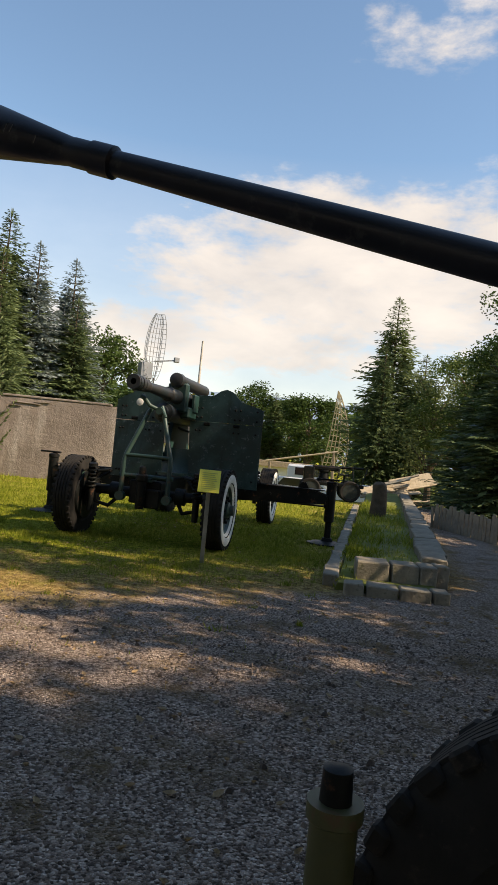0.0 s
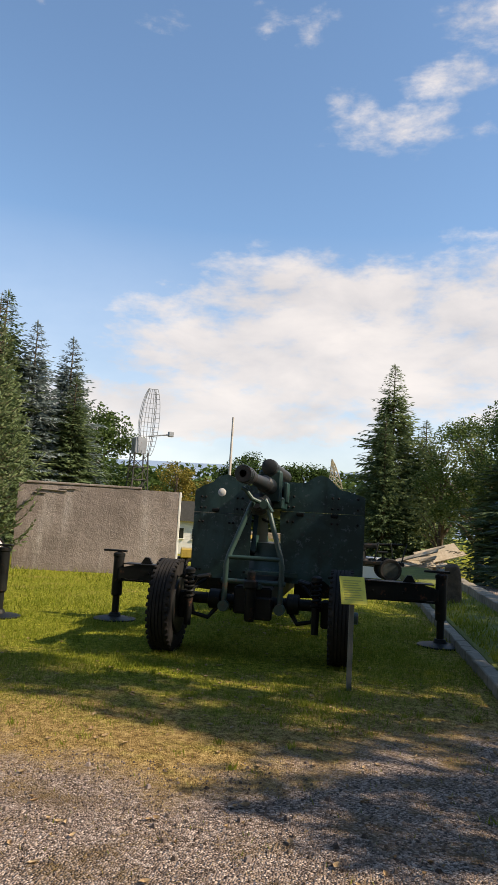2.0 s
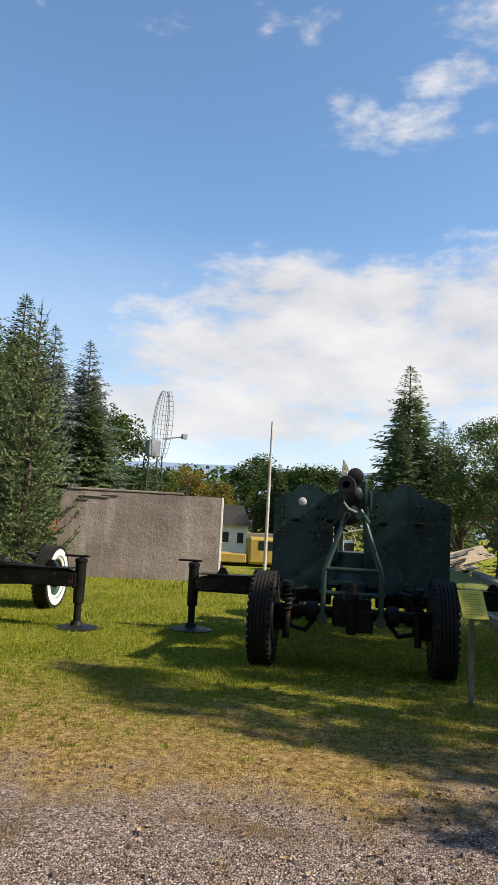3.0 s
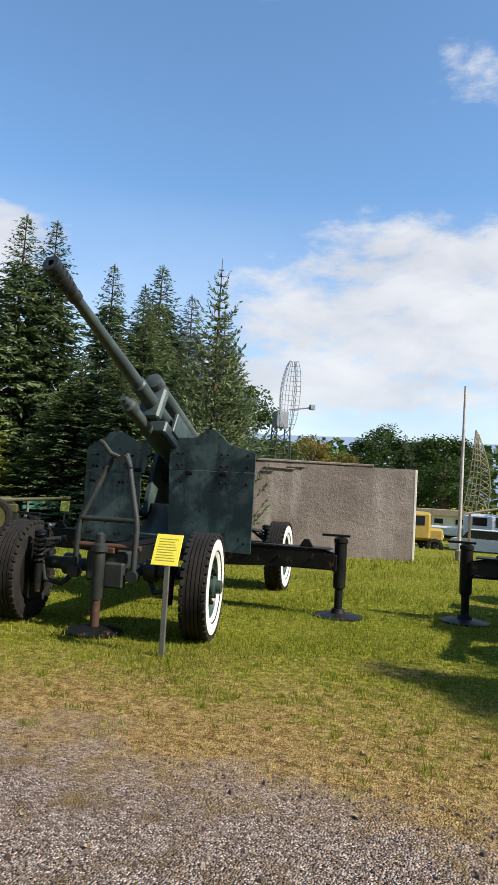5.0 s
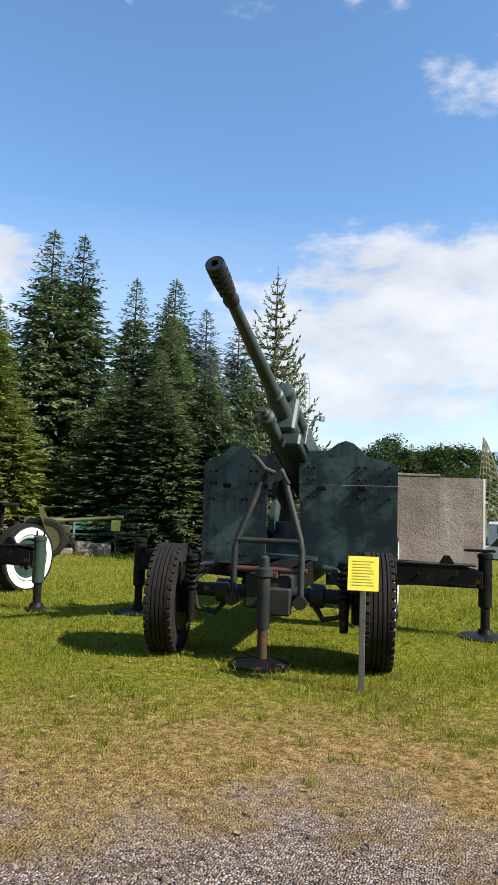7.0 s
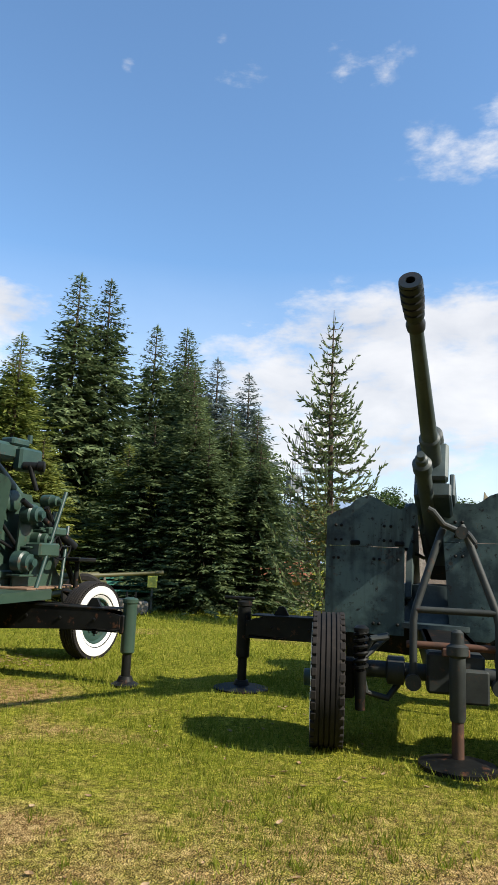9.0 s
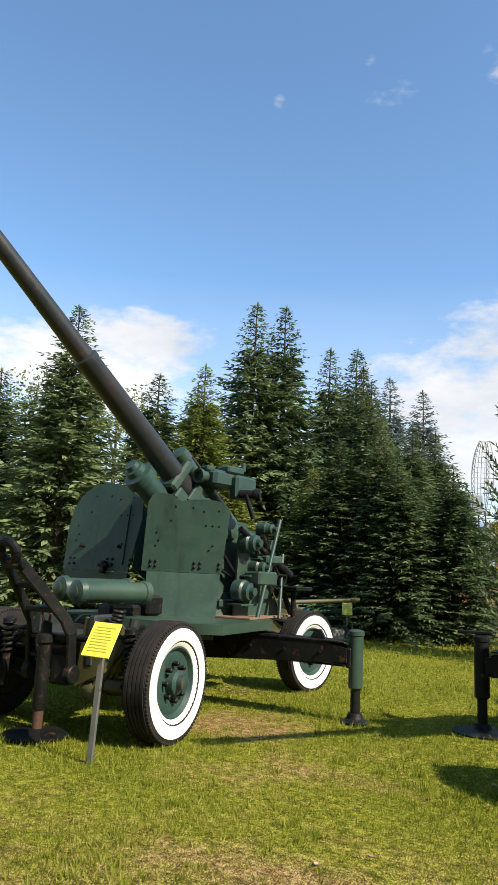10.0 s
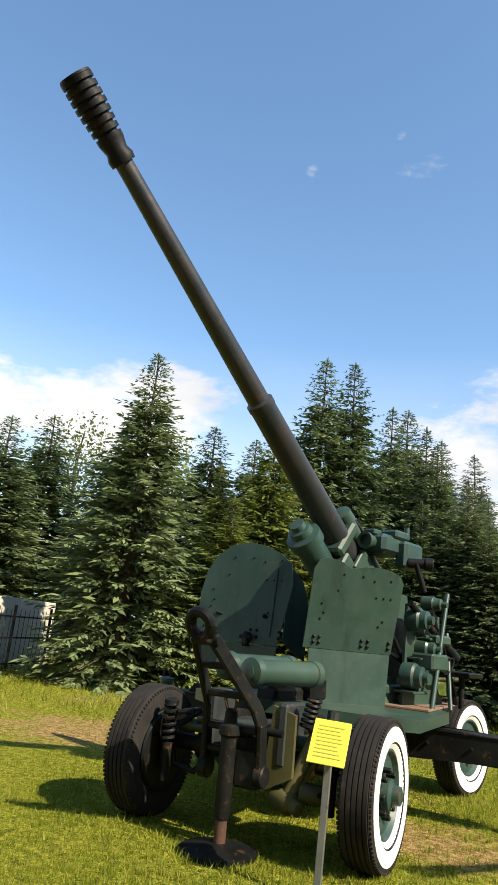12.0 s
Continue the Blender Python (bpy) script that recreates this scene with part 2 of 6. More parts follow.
for key_ in ("rubber", "black_metal"):
    matt(key_, 0.2)
for key_ in ("stone", "bark"):
    matt(key_, 0.15)


def concrete():
    m, nt, b = base_mat("rough_concrete", 0.95)
    big, mid = noise_node(nt, 0.5, 7, 0.65), noise_node(nt, 9.0, 5, 0.7)
    co = nt.nodes.new("ShaderNodeTexCoord")
    mp = nt.nodes.new("ShaderNodeMapping")
    mp.inputs["Scale"].default_value = (1.6, 1.6, 0.22)
    nt.links.new(co.outputs["Object"], mp.inputs[0])
    runs = noise_node(nt, 1.6, 5, 0.6, mp.outputs[0])
    fine = noise_node(nt, 38.0, 3, 0.6)
    col = ramp_node(nt, big, [(0.38, (0.185, 0.146, 0.124)), (0.62, (0.29, 0.235, 0.202))])
    col = mix_col(nt, math_node(nt, "MULTIPLY", math_node(nt, "SUBTRACT", runs, 0.5), 3.2, clamp=True), col, (0.40, 0.35, 0.31))
    col = mix_col(nt, math_node(nt, "MULTIPLY", math_node(nt, "SUBTRACT", mid, 0.52), 4.0, clamp=True), col, (0.15, 0.125, 0.11))
    nt.links.new(col, b.inputs["Base Color"])
    bump(nt, b, math_node(nt, "ADD", math_node(nt, "MULTIPLY", mid, 0.7), math_node(nt, "MULTIPLY", fine, 0.4)), 1.0, 0.035)
    return m


M["concrete"] = concrete()


def leaf_mat(name, c1, c2, c3, scale=1.3, through_light=0.25):
    """Foliage: tone by tree, by clump and by leaf, with some light passing through."""
    m, nt, b = base_mat(name, 0.6)
    geo = nt.nodes.new("ShaderNodeNewGeometry")
    info = nt.nodes.new("ShaderNodeObjectInfo")
    big = noise_node(nt, scale, 4)
    f = math_node(nt, "ADD", math_node(nt, "MULTIPLY", big, 0.6), math_node(nt, "MULTIPLY", geo.outputs["Random Per Island"], 0.4))
    f = math_node(nt, "ADD", f, math_node(nt, "MULTIPLY", math_node(nt, "SUBTRACT", info.outputs["Random"], 0.5), 0.25))
    col = ramp_node(nt, f, [(0.25, c1), (0.55, c2), (0.85, c3)])
    nt.links.new(col, b.inputs["Base Color"])
    b.inputs["Specular IOR Level"].default_value = 0.12
    tr = nt.nodes.new("ShaderNodeBsdfTranslucent")
    nt.links.new(col, tr.inputs[0])
    mx = nt.nodes.new("ShaderNodeMixShader")
    mx.inputs[0].default_value = through_light
    nt.links.new(b.outputs[0], mx.inputs[1])
    nt.links.new(tr.outputs[0], mx.inputs[2])
    nt.links.new(mx.outputs[0], nt.nodes["Material Output"].inputs[0])
    return m


M["spruce"] = leaf_mat("spruce_needles", (0.050, 0.078, 0.033), (0.128, 0.172, 0.072), (0.23, 0.275, 0.125), 1.3, 0.28)
M["spruce_yellow"] = leaf_mat("young_spruce_needles", (0.110, 0.145, 0.034), (0.19, 0.225, 0.052), (0.30, 0.305, 0.075), 1.3, 0.34)
M["spruce_blue"] = leaf_mat("blue_spruce_needles", (0.11, 0.145, 0.130), (0.18, 0.22, 0.205), (0.27, 0.31, 0.29))
M["leaf"] = leaf_mat("broad_leaves", (0.035, 0.060, 0.016), (0.065, 0.105, 0.026), (0.12, 0.16, 0.045), 0.8, 0.3)
M["leaf_autumn"] = leaf_mat("turning_leaves", (0.09, 0.10, 0.02), (0.18, 0.15, 0.03), (0.32, 0.22, 0.04), 0.8, 0.3)
M["leaf_birch"] = leaf_mat("birch_leaves", (0.08, 0.11, 0.03), (0.14, 0.17, 0.06), (0.22, 0.24, 0.10), 0.8, 0.35)
M["grass"] = leaf_mat("grass_blades", (0.092, 0.130, 0.011), (0.225, 0.262, 0.026), (0.43, 0.38, 0.09), 0.9, 0.4)
M["straw"] = leaf_mat("dry_straw", (0.13, 0.085, 0.030), (0.29, 0.20, 0.075), (0.50, 0.38, 0.17), 2.5, 0.2)
M["pebble"] = leaf_mat("pebbles", (0.085, 0.066, 0.056), (0.22, 0.172, 0.15), (0.43, 0.36, 0.32), 9.0, 0.0)
M["dead_leaf"] = surface("fallen_leaf", (0.27, 0.17, 0.08), (0.42, 0.31, 0.18), (0.15, 0.07, 0.035), 9, 60, 0.8)


WORN = [(-15.6, 10.0, 2.0, 1.5), (-8.75, 5.75, 0.75, 0.4), (-10.6, 8.6, 0.8, 0.8), (-5.2, 6.1, 1.6, 0.5)]   # worn patches: x, y, half sizes


def ground_mat():
    """Gravel to the south of a wandering edge, dry grass at the edge, green turf beyond, a side track in the east."""
    m, nt, b = base_mat("ground", 1.0)
    b.inputs["Specular IOR Level"].default_value = 0.06
    co = nt.nodes.new("ShaderNodeTexCoord")
    sep = nt.nodes.new("ShaderNodeSeparateXYZ")
    nt.links.new(co.outputs["Object"], sep.inputs[0])
    x, y = sep.outputs[0], sep.outputs[1]
    wob, patch = noise_node(nt, 0.7, 5, 0.6), noise_node(nt, 2.3, 5, 0.65)
    w = math_node(nt, "ADD", math_node(nt, "MULTIPLY", math_node(nt, "SUBTRACT", wob, 0.5), 2.2), math_node(nt, "MULTIPLY", math_node(nt, "SUBTRACT", patch, 0.5), 1.6))
    # edge line y = 5.55 + rise to the east + fall to the west
    east = math_node(nt, "MULTIPLY", math_node(nt, "MAXIMUM", math_node(nt, "SUBTRACT", x, -0.4), 0.0), 0.85)
    west = math_node(nt, "MULTIPLY", math_node(nt, "MINIMUM", math_node(nt, "ADD", x, 5.5), 0.0), 0.45)
    edge = math_node(nt, "ADD", math_node(nt, "ADD", 5.35, east), west)
    d = math_node(nt, "ADD", math_node(nt, "SUBTRACT", y, edge), w)
    # side track beyond the planter
    tr = math_node(nt, "ABSOLUTE", math_node(nt, "SUBTRACT", x, math_node(nt, "ADD", 3.70, math_node(nt, "MULTIPLY", y, 0.010))))
    track = math_node(nt, "SUBTRACT", math_node(nt, "ADD", tr, math_node(nt, "MULTIPLY", w, 0.3)), 0.62)
    d = math_node(nt, "MINIMUM", d, math_node(nt, "MULTIPLY", track, 1.2))
    gravel = math_node(nt, "SUBTRACT", 1.0, math_node(nt, "ADD", math_node(nt, "MULTIPLY", d, 1.4), 0.5, clamp=True))
    dry = math_node(nt, "SUBTRACT", 1.0, math_node(nt, "ADD", math_node(nt, "MULTIPLY", math_node(nt, "SUBTRACT", d, 0.5), 0.42), math_node(nt, "MULTIPLY", math_node(nt, "SUBTRACT", noise_node(nt, 3.6, 6, 0.7), 0.5), 2.6), clamp=True))
    # gravel: small stones
    v = nt.nodes.new("ShaderNodeTexVoronoi")
    v.inputs["Scale"].default_value = 88.0
    nt.links.new(co.outputs["Object"], v.inputs["Vector"])
    sepc = nt.nodes.new("ShaderNodeSeparateColor")
    nt.links.new(v.outputs["Color"], sepc.inputs[0])
    stones = ramp_node(nt, sepc.outputs[0], [(0.0, (0.078, 0.058, 0.046)), (0.40, (0.250, 0.187, 0.150)), (0.75, (0.43, 0.335, 0.275)), (1.0, (0.66, 0.54, 0.455))])
    soil = mix_col(nt, math_node(nt, "MULTIPLY", math_node(nt, "SUBTRACT", patch, 0.5), 5.0, clamp=True), stones, (0.17, 0.115, 0.055))
    fine = noise_node(nt, 45.0, 4, 0.7)
    fine2 = noise_node(nt, 170.0, 3, 0.7)
    tuft = noise_node(nt, 13.0, 4, 0.7)
    mixed = math_node(nt, "ADD", math_node(nt, "MULTIPLY", tuft, 0.34), math_node(nt, "ADD", math_node(nt, "MULTIPLY", fine, 0.33), math_node(nt, "MULTIPLY", fine2, 0.33)))
    straw = ramp_node(nt, mixed, [(0.43, (0.11, 0.065, 0.023)), (0.50, (0.33, 0.215, 0.075)), (0.57, (0.62, 0.44, 0.19))])
    turf = ramp_node(nt, mixed, [(0.43, (0.054, 0.064, 0.007)), (0.50, (0.208, 0.222, 0.018)), (0.57, (0.45, 0.42, 0.066))])
    bare = noise_node(nt, 0.45, 4, 0.6)
    turf = mix_col(nt, math_node(nt, "MULTIPLY", math_node(nt, "ADD", math_node(nt, "SUBTRACT", bare, 0.58), math_node(nt, "MULTIPLY", math_node(nt, "SUBTRACT", patch, 0.5), 0.5)), 5.0, clamp=True), turf, straw)
    for px, py, ra, rb in WORN:
        u_ = math_node(nt, "MULTIPLY", math_node(nt, "SUBTRACT", x, px), 1 / ra)
        v_ = math_node(nt, "MULTIPLY", math_node(nt, "SUBTRACT", y, py), 1 / rb)
        q_ = math_node(nt, "SUBTRACT", 1.0, math_node(nt, "ADD", math_node(nt, "MULTIPLY", u_, u_), math_node(nt, "MULTIPLY", v_, v_)))
        q_ = math_node(nt, "ADD", q_, math_node(nt, "MULTIPLY", math_node(nt, "SUBTRACT", patch, 0.5), 3.0))
        dry = math_node(nt, "MAXIMUM", dry, math_node(nt, "MULTIPLY", q_, 1.2, clamp=True))
    col = mix_col(nt, dry, turf, straw)
    col = mix_col(nt, gravel, col, soil)
    nt.links.new(col, b.inputs["Base Color"])
    h = math_node(nt, "ADD", math_node(nt, "MULTIPLY", v.outputs["Distance"], -0.9), math_node(nt, "ADD", math_node(nt, "MULTIPLY", fine, 0.8), math_node(nt, "MULTIPLY", tuft, 1.2)))
    bump(nt, b, h, 1.0, 0.024)
    return m


M["ground"] = ground_mat()


# ---- building blocks ----
class Geo:
    """Vertices and faces of one mesh, with simple shapes to add."""

    def __init__(self):
        self.v, self.f = [], []

    def add(self, verts, faces):
        o = len(self.v)
        self.v += [tuple(p) for p in verts]
        self.f += [tuple(i + o for i in q) for q in faces]
        return self

    def box(self, c, s, b=0.008, m=None):
        """A box at centre c with sides s, its edges chamfered by b."""
        hx, hy, hz = (q / 2 for q in s)
        b = min(b, hx * 0.45, hy * 0.45, hz * 0.45)
        verts, idx = [], {}
        for sx in (-1, 1):
            for sy in (-1, 1):
                for sz in (-1, 1):
                    for k, p in enumerate(((hx, hy - b, hz - b), (hx - b, hy, hz - b), (hx - b, hy - b, hz))):
                        idx[sx, sy, sz, k] = len(verts)
                        q = Vector((c[0] + sx * p[0], c[1] + sy * p[1], c[2] + sz * p[2]))
                        verts.append(m @ q if m else q)
        faces = []
        for s_ in (-1, 1):
            faces.append([idx[s_, y, z, 0] for y, z in ((-1, -1), (1, -1), (1, 1), (-1, 1))][:: s_])
            faces.append([idx[x, s_, z, 1] for x, z in ((-1, -1), (-1, 1), (1, 1), (1, -1))][:: s_])
            faces.append([idx[x, y, s_, 2] for x, y in ((-1, -1), (1, -1), (1, 1), (-1, 1))][:: s_])
            for t_ in (-1, 1):
                k = s_ * t_
                faces.append([idx[s_, t_, -1, 0], idx[s_, t_, -1, 1], idx[s_, t_, 1, 1], idx[s_, t_, 1, 0]][:: k])
                faces.append([idx[-1, s_, t_, 1], idx[-1, s_, t_, 2], idx[1, s_, t_, 2], idx[1, s_, t_, 1]][:: k])
                faces.append([idx[s_, -1, t_, 2], idx[s_, -1, t_, 0], idx[s_, 1, t_, 0], idx[s_, 1, t_, 2]][:: k])
        for sx in (-1, 1):
            for sy in (-1, 1):
                for sz in (-1, 1):
                    faces.append([idx[sx, sy, sz, 0], idx[sx, sy, sz, 1], idx[sx, sy, sz, 2]][:: sx * sy * sz])
        return self.add(verts, faces)

    def lathe(self, p, axis, profile, seg=20, closed=False):
        """A turned shape: profile of (distance along the axis, radius)."""
        d = Vector(axis).normalized()
        u = d.orthogonal().normalized()
        w = d.cross(u)
        verts, faces, n = [], [], len(profile)
        for t, r in profile:
            for i in range(seg):
                a_ = 2 * math.pi * i / seg
                verts.append(Vector(p) + d * t + (u * math.cos(a_) + w * math.sin(a_)) * r)
        for k in range(n if closed else n - 1):
            k2 = (k + 1) % n
            for i in range(seg):
                j = (i + 1) % seg
                faces.append((k * seg + i, k * seg + j, k2 * seg + j, k2 * seg + i))
        if not closed:
            faces.append(tuple(range(seg))[::-1])
            faces.append(tuple((n - 1) * seg + i for i in range(seg)))
        return self.add(verts, faces)

    def rod(self, a_, b_, r, r2=None, seg=12):
        a_, b_ = Vector(a_), Vector(b_)
        return self.lathe(a_, b_ - a_, [(0, r), ((b_ - a_).length, r if r2 is None else r2)], seg)

    def tube(self, pts, r, seg=10):
        """A bent tube through points."""
        pts = [Vector(p) for p in pts]
        verts, faces = [], []
        ref = None
        for k, p in enumerate(pts):
            d = (pts[min(k + 1, len(pts) - 1)] - pts[max(k - 1, 0)]).normalized()
            u = (ref - d * ref.dot(d)).normalized() if ref is not None else d.orthogonal().normalized()
            ref = u
            w = d.cross(u)
            rr = r[k] if isinstance(r, (list, tuple)) else r
            for i in range(seg):
                a_ = 2 * math.pi * i / seg
                verts.append(p + (u * math.cos(a_) + w * math.sin(a_)) * rr)
        for k in range(len(pts) - 1):
            for i in range(seg):
                j = (i + 1) % seg
                faces.append((k * seg + i, k * seg + j, (k + 1) * seg + j, (k + 1) * seg + i))
        faces.append(tuple(range(seg))[::-1])
        faces.append(tuple((len(pts) - 1) * seg + i for i in range(seg)))
        return self.add(verts, faces)

    def plate(self, poly, th, m):
        """A flat plate: outline in the x and z of m, th thick along its y."""
        n = len(poly)
        verts = [m @ Vector((x, s_ * th / 2, z)) for s_ in (-1, 1) for x, z in poly]
        faces = [tuple(range(n)), tuple(range(2 * n - 1, n - 1, -1))]
        faces += [(i, n + i, n + (i + 1) % n, (i + 1) % n) for i in range(n)]
        return self.add(verts, faces)

    def coil(self, p, axis, length, r, wire, turns):
        d = Vector(axis).normalized()
        u = d.orthogonal().normalized()
        w = d.cross(u)
        pts = [Vector(p) + d * length * i / (turns * 10) + (u * math.cos(i * math.pi / 5) + w * math.sin(i * math.pi / 5)) * r for i in range(turns * 10 + 1)]
        return self.tube(pts, wire, 6)

    def mesh(self, name, material, smooth=True, normals=True):
        me = bpy.data.meshes.new(name)
        me.from_pydata(self.v, [], self.f)
        if normals:
            bm = bmesh.new()
            bm.from_mesh(me)
            bmesh.ops.recalc_face_normals(bm, faces=bm.faces)
            bm.to_mesh(me)
            bm.free()
        if smooth:
            me.shade_smooth()
            me.set_sharp_from_angle(angle=radians(35))
        for mt in material if isinstance(material, (list, tuple)) else (material,):
            me.materials.append(mt)
        return me


def part(name, geo, material, parent, label="", at=None):
    me = geo if isinstance(geo, bpy.types.Mesh) else geo.mesh(name, material)
    ob = new(name, me)
    ob.parent = parent
    if at is not None:
        ob.matrix_local = at
    if label:
        ob["label"] = label
    return ob


def thing(name, m, label, category, group="", kind=""):
    ob = new(name)
    ob.empty_display_size = 0.2
    ob.matrix_world = m
    return tagged(ob, label, category, group, kind)


def solid(name, geo, material, m, label, category, group="", kind=""):
    ob = new(name, geo.mesh(name, material))
    ob.matrix_world = m
    return tagged(ob, label, category, group, kind)


def ring(n, r, phase=0.0):
    return [(r * math.cos(2 * math.pi * i / n + phase), r * math.sin(2 * math.pi * i / n + phase)) for i in range(n)]


# ---- ground ----
def lie(x, y):
    """Height of the ground: level where one walks, gentle waves far off."""
    d = math.hypot(x + 4, y - 8)
    k = min(max((d - 40) / 200, 0), 1)
    f = min(max((y - 23) / 16, 0), 1)
    dip = -1.4 * f * f * (3 - 2 * f)
    return dip + k * 2.0 * noise.noise(Vector((x * 0.006, y * 0.006, 3.1))) + 0.012 * noise.noise(Vector((x * 0.9, y * 0.9, 0))) * min(d / 4, 1)


def build_ground():
    steps = [0]
    while steps[-1] < 2500:
        steps.append(steps[-1] + max(0.35, steps[-1] * 0.06))
    xs = sorted({-q for q in steps} | set(steps))
    g = Geo()
    n = len(xs)
    g.v = [(x - 4, y + 8, lie(x - 4, y + 8)) for y in xs for x in xs]
    g.f = [(j * n + i, j * n + i + 1, (j + 1) * n + i + 1, (j + 1) * n + i) for j in range(n - 1) for i in range(n - 1)]
    ob = new("ground", g.mesh("ground", M["ground"], True, False))
    tagged(ob, "gravel yard running out into dry and green mown grass", "ground", kind="structure")


build_ground()


# ---- anti-aircraft guns ----
def wheel_meshes(white, rim_mat, r=0.51, w=0.25, lugs=False, ribbed=False):
    """Meshes of one wheel about the x axis, its outer face towards +x."""
    t = Geo()
    h = w / 2
    prof = [(-h * 0.72, r * 0.60), (-h * 0.98, r * 0.68), (-h, r * 0.82), (-h * 0.93, r * 0.93), (-h * 0.80, r * 0.985)]
    for k in range(5):
        c = (-0.62 + k * 0.31) * h
        prof += [(c - 0.11 * h, r), (c + 0.11 * h, r), (c + 0.13 * h, r * 0.972), (c + 0.19 * h, r * 0.972)]
    prof += [(h * 0.80, r * 0.985), (h * 0.93, r * 0.93), (h, r * 0.82), (h * 0.98, r * 0.68), (h * 0.72, r * 0.60)]
    t.lathe((0, 0, 0), (1, 0, 0), prof, 64, closed=True)
    if ribbed:
        for i in range(90):
            for sx in (-1, 1):
                t.box((sx * h * 0.86, 0, r * 0.958), (h * 0.20, 0.022, 0.020), 0.003, Matrix.Rotation(2 * math.pi * (i + 0.25 * sx) / 90, 4, "X"))
    for i in range(0 if ribbed else 40):
        a_ = 2 * math.pi * i / 40
        for sx in (-1, 1):
            m = Matrix.Rotation(a_ + (0.07 if sx > 0 else 0), 4, "X")
            t.box((sx * h * 0.83, 0, r * 0.972), (h * 0.34, 0.045 if not lugs else 0.06, 0.035), 0.006, m)
    band = Geo().lathe((0, 0, 0), (1, 0, 0), [(h * 0.70, r * 0.58), (h * 1.02, r * 0.70), (h * 1.035, r * 0.82), (h * 0.98, r * 0.89), (h * 0.9, r * 0.89), (h * 0.6, r * 0.58)], 48, closed=True)
    rim = Geo().lathe((0, 0, 0), (1, 0, 0), [(-h * 0.7, r * 0.30), (-h * 0.75, r * 0.61), (h * 0.72, r * 0.61), (h * 0.74, r * 0.56), (h * 0.45, r * 0.52), (h * 0.55, r * 0.40), (h * 0.35, r * 0.27), (h * 0.35, 0.001)], 32)
    hub = Geo().lathe((0, 0, 0), (1, 0, 0), [(h * 0.2, r * 0.21), (h * 0.9, r * 0.20), (h * 1.05, r * 0.13), (h * 1.45, r * 0.125), (h * 1.5, r * 0.09)], 20)
    bolts = Geo()
    for y, z in ring(8, r * 0.30):
        bolts.lathe((h * 0.3, y, z), (1, 0, 0), [(0, 0.022), (h * 0.55, 0.022), (h * 0.6, 0.014)], 6)
    return (rim.mesh("wheel", rim_mat), t.mesh("tyre", M["rubber"]), band.mesh("white_band", M["white_paint"]) if white else None, hub.mesh("hub", rim_mat), bolts.mesh("wheel_bolts", M["black_metal"]))


def add_wheel(parent, meshes, at):
    w = part("wheel", meshes[0], None, parent, "", at)
    part("tyre", meshes[1], None, w, "treaded black rubber tyre")
    if meshes[2]:
        part("white_band", meshes[2], None, w, "white-painted tyre sidewall")
    part("hub", meshes[3], None, w)
    part("wheel_bolts", meshes[4], None, w)["kind"] = "stuff"
    return w


def jack(gun, x, y, top, mats, handle, foot_r=0.30):
    g = Geo()
    g.lathe((x, y, 0.33), (0, 0, 1), [(0, 0.055), (0.02, 0.075), (top - 0.40, 0.075), (top - 0.39, 0.085), (top - 0.35, 0.085), (top - 0.33, 0.05)], 16)
    post = part("jack", g, mats["jack"], gun)
    part("screw", Geo().lathe((x, y, 0.03), (0, 0, 1), [(0, 0.05), (0.3, 0.05), (0.32, 0.065), (0.36, 0.065)], 14), mats["dark"], post)
    foot = Geo().lathe((x, y, 0.0), (0, 0, 1), [(-0.02, foot_r), (0.02, foot_r), (0.035, foot_r * 0.8), (0.05, 0.09), (0.10, 0.07)], 24)
    part("foot_plate", foot, M["black_metal"], post)
    if handle:
        h = Geo().box((x - 0.06, y, top + 0.02), (0.34, 0.07, 0.03), 0.008).rod((x, y, top - 0.08), (x, y, top + 0.02), 0.03)
        part("handle", h, mats["dark"], post)
    else:
        for dx in (-0.05, 0.05):
            part("stud", Geo().rod((x + dx, y, top - 0.02), (x + dx, y, top + 0.06), 0.014, 0.01, 8), mats["dark"], post)


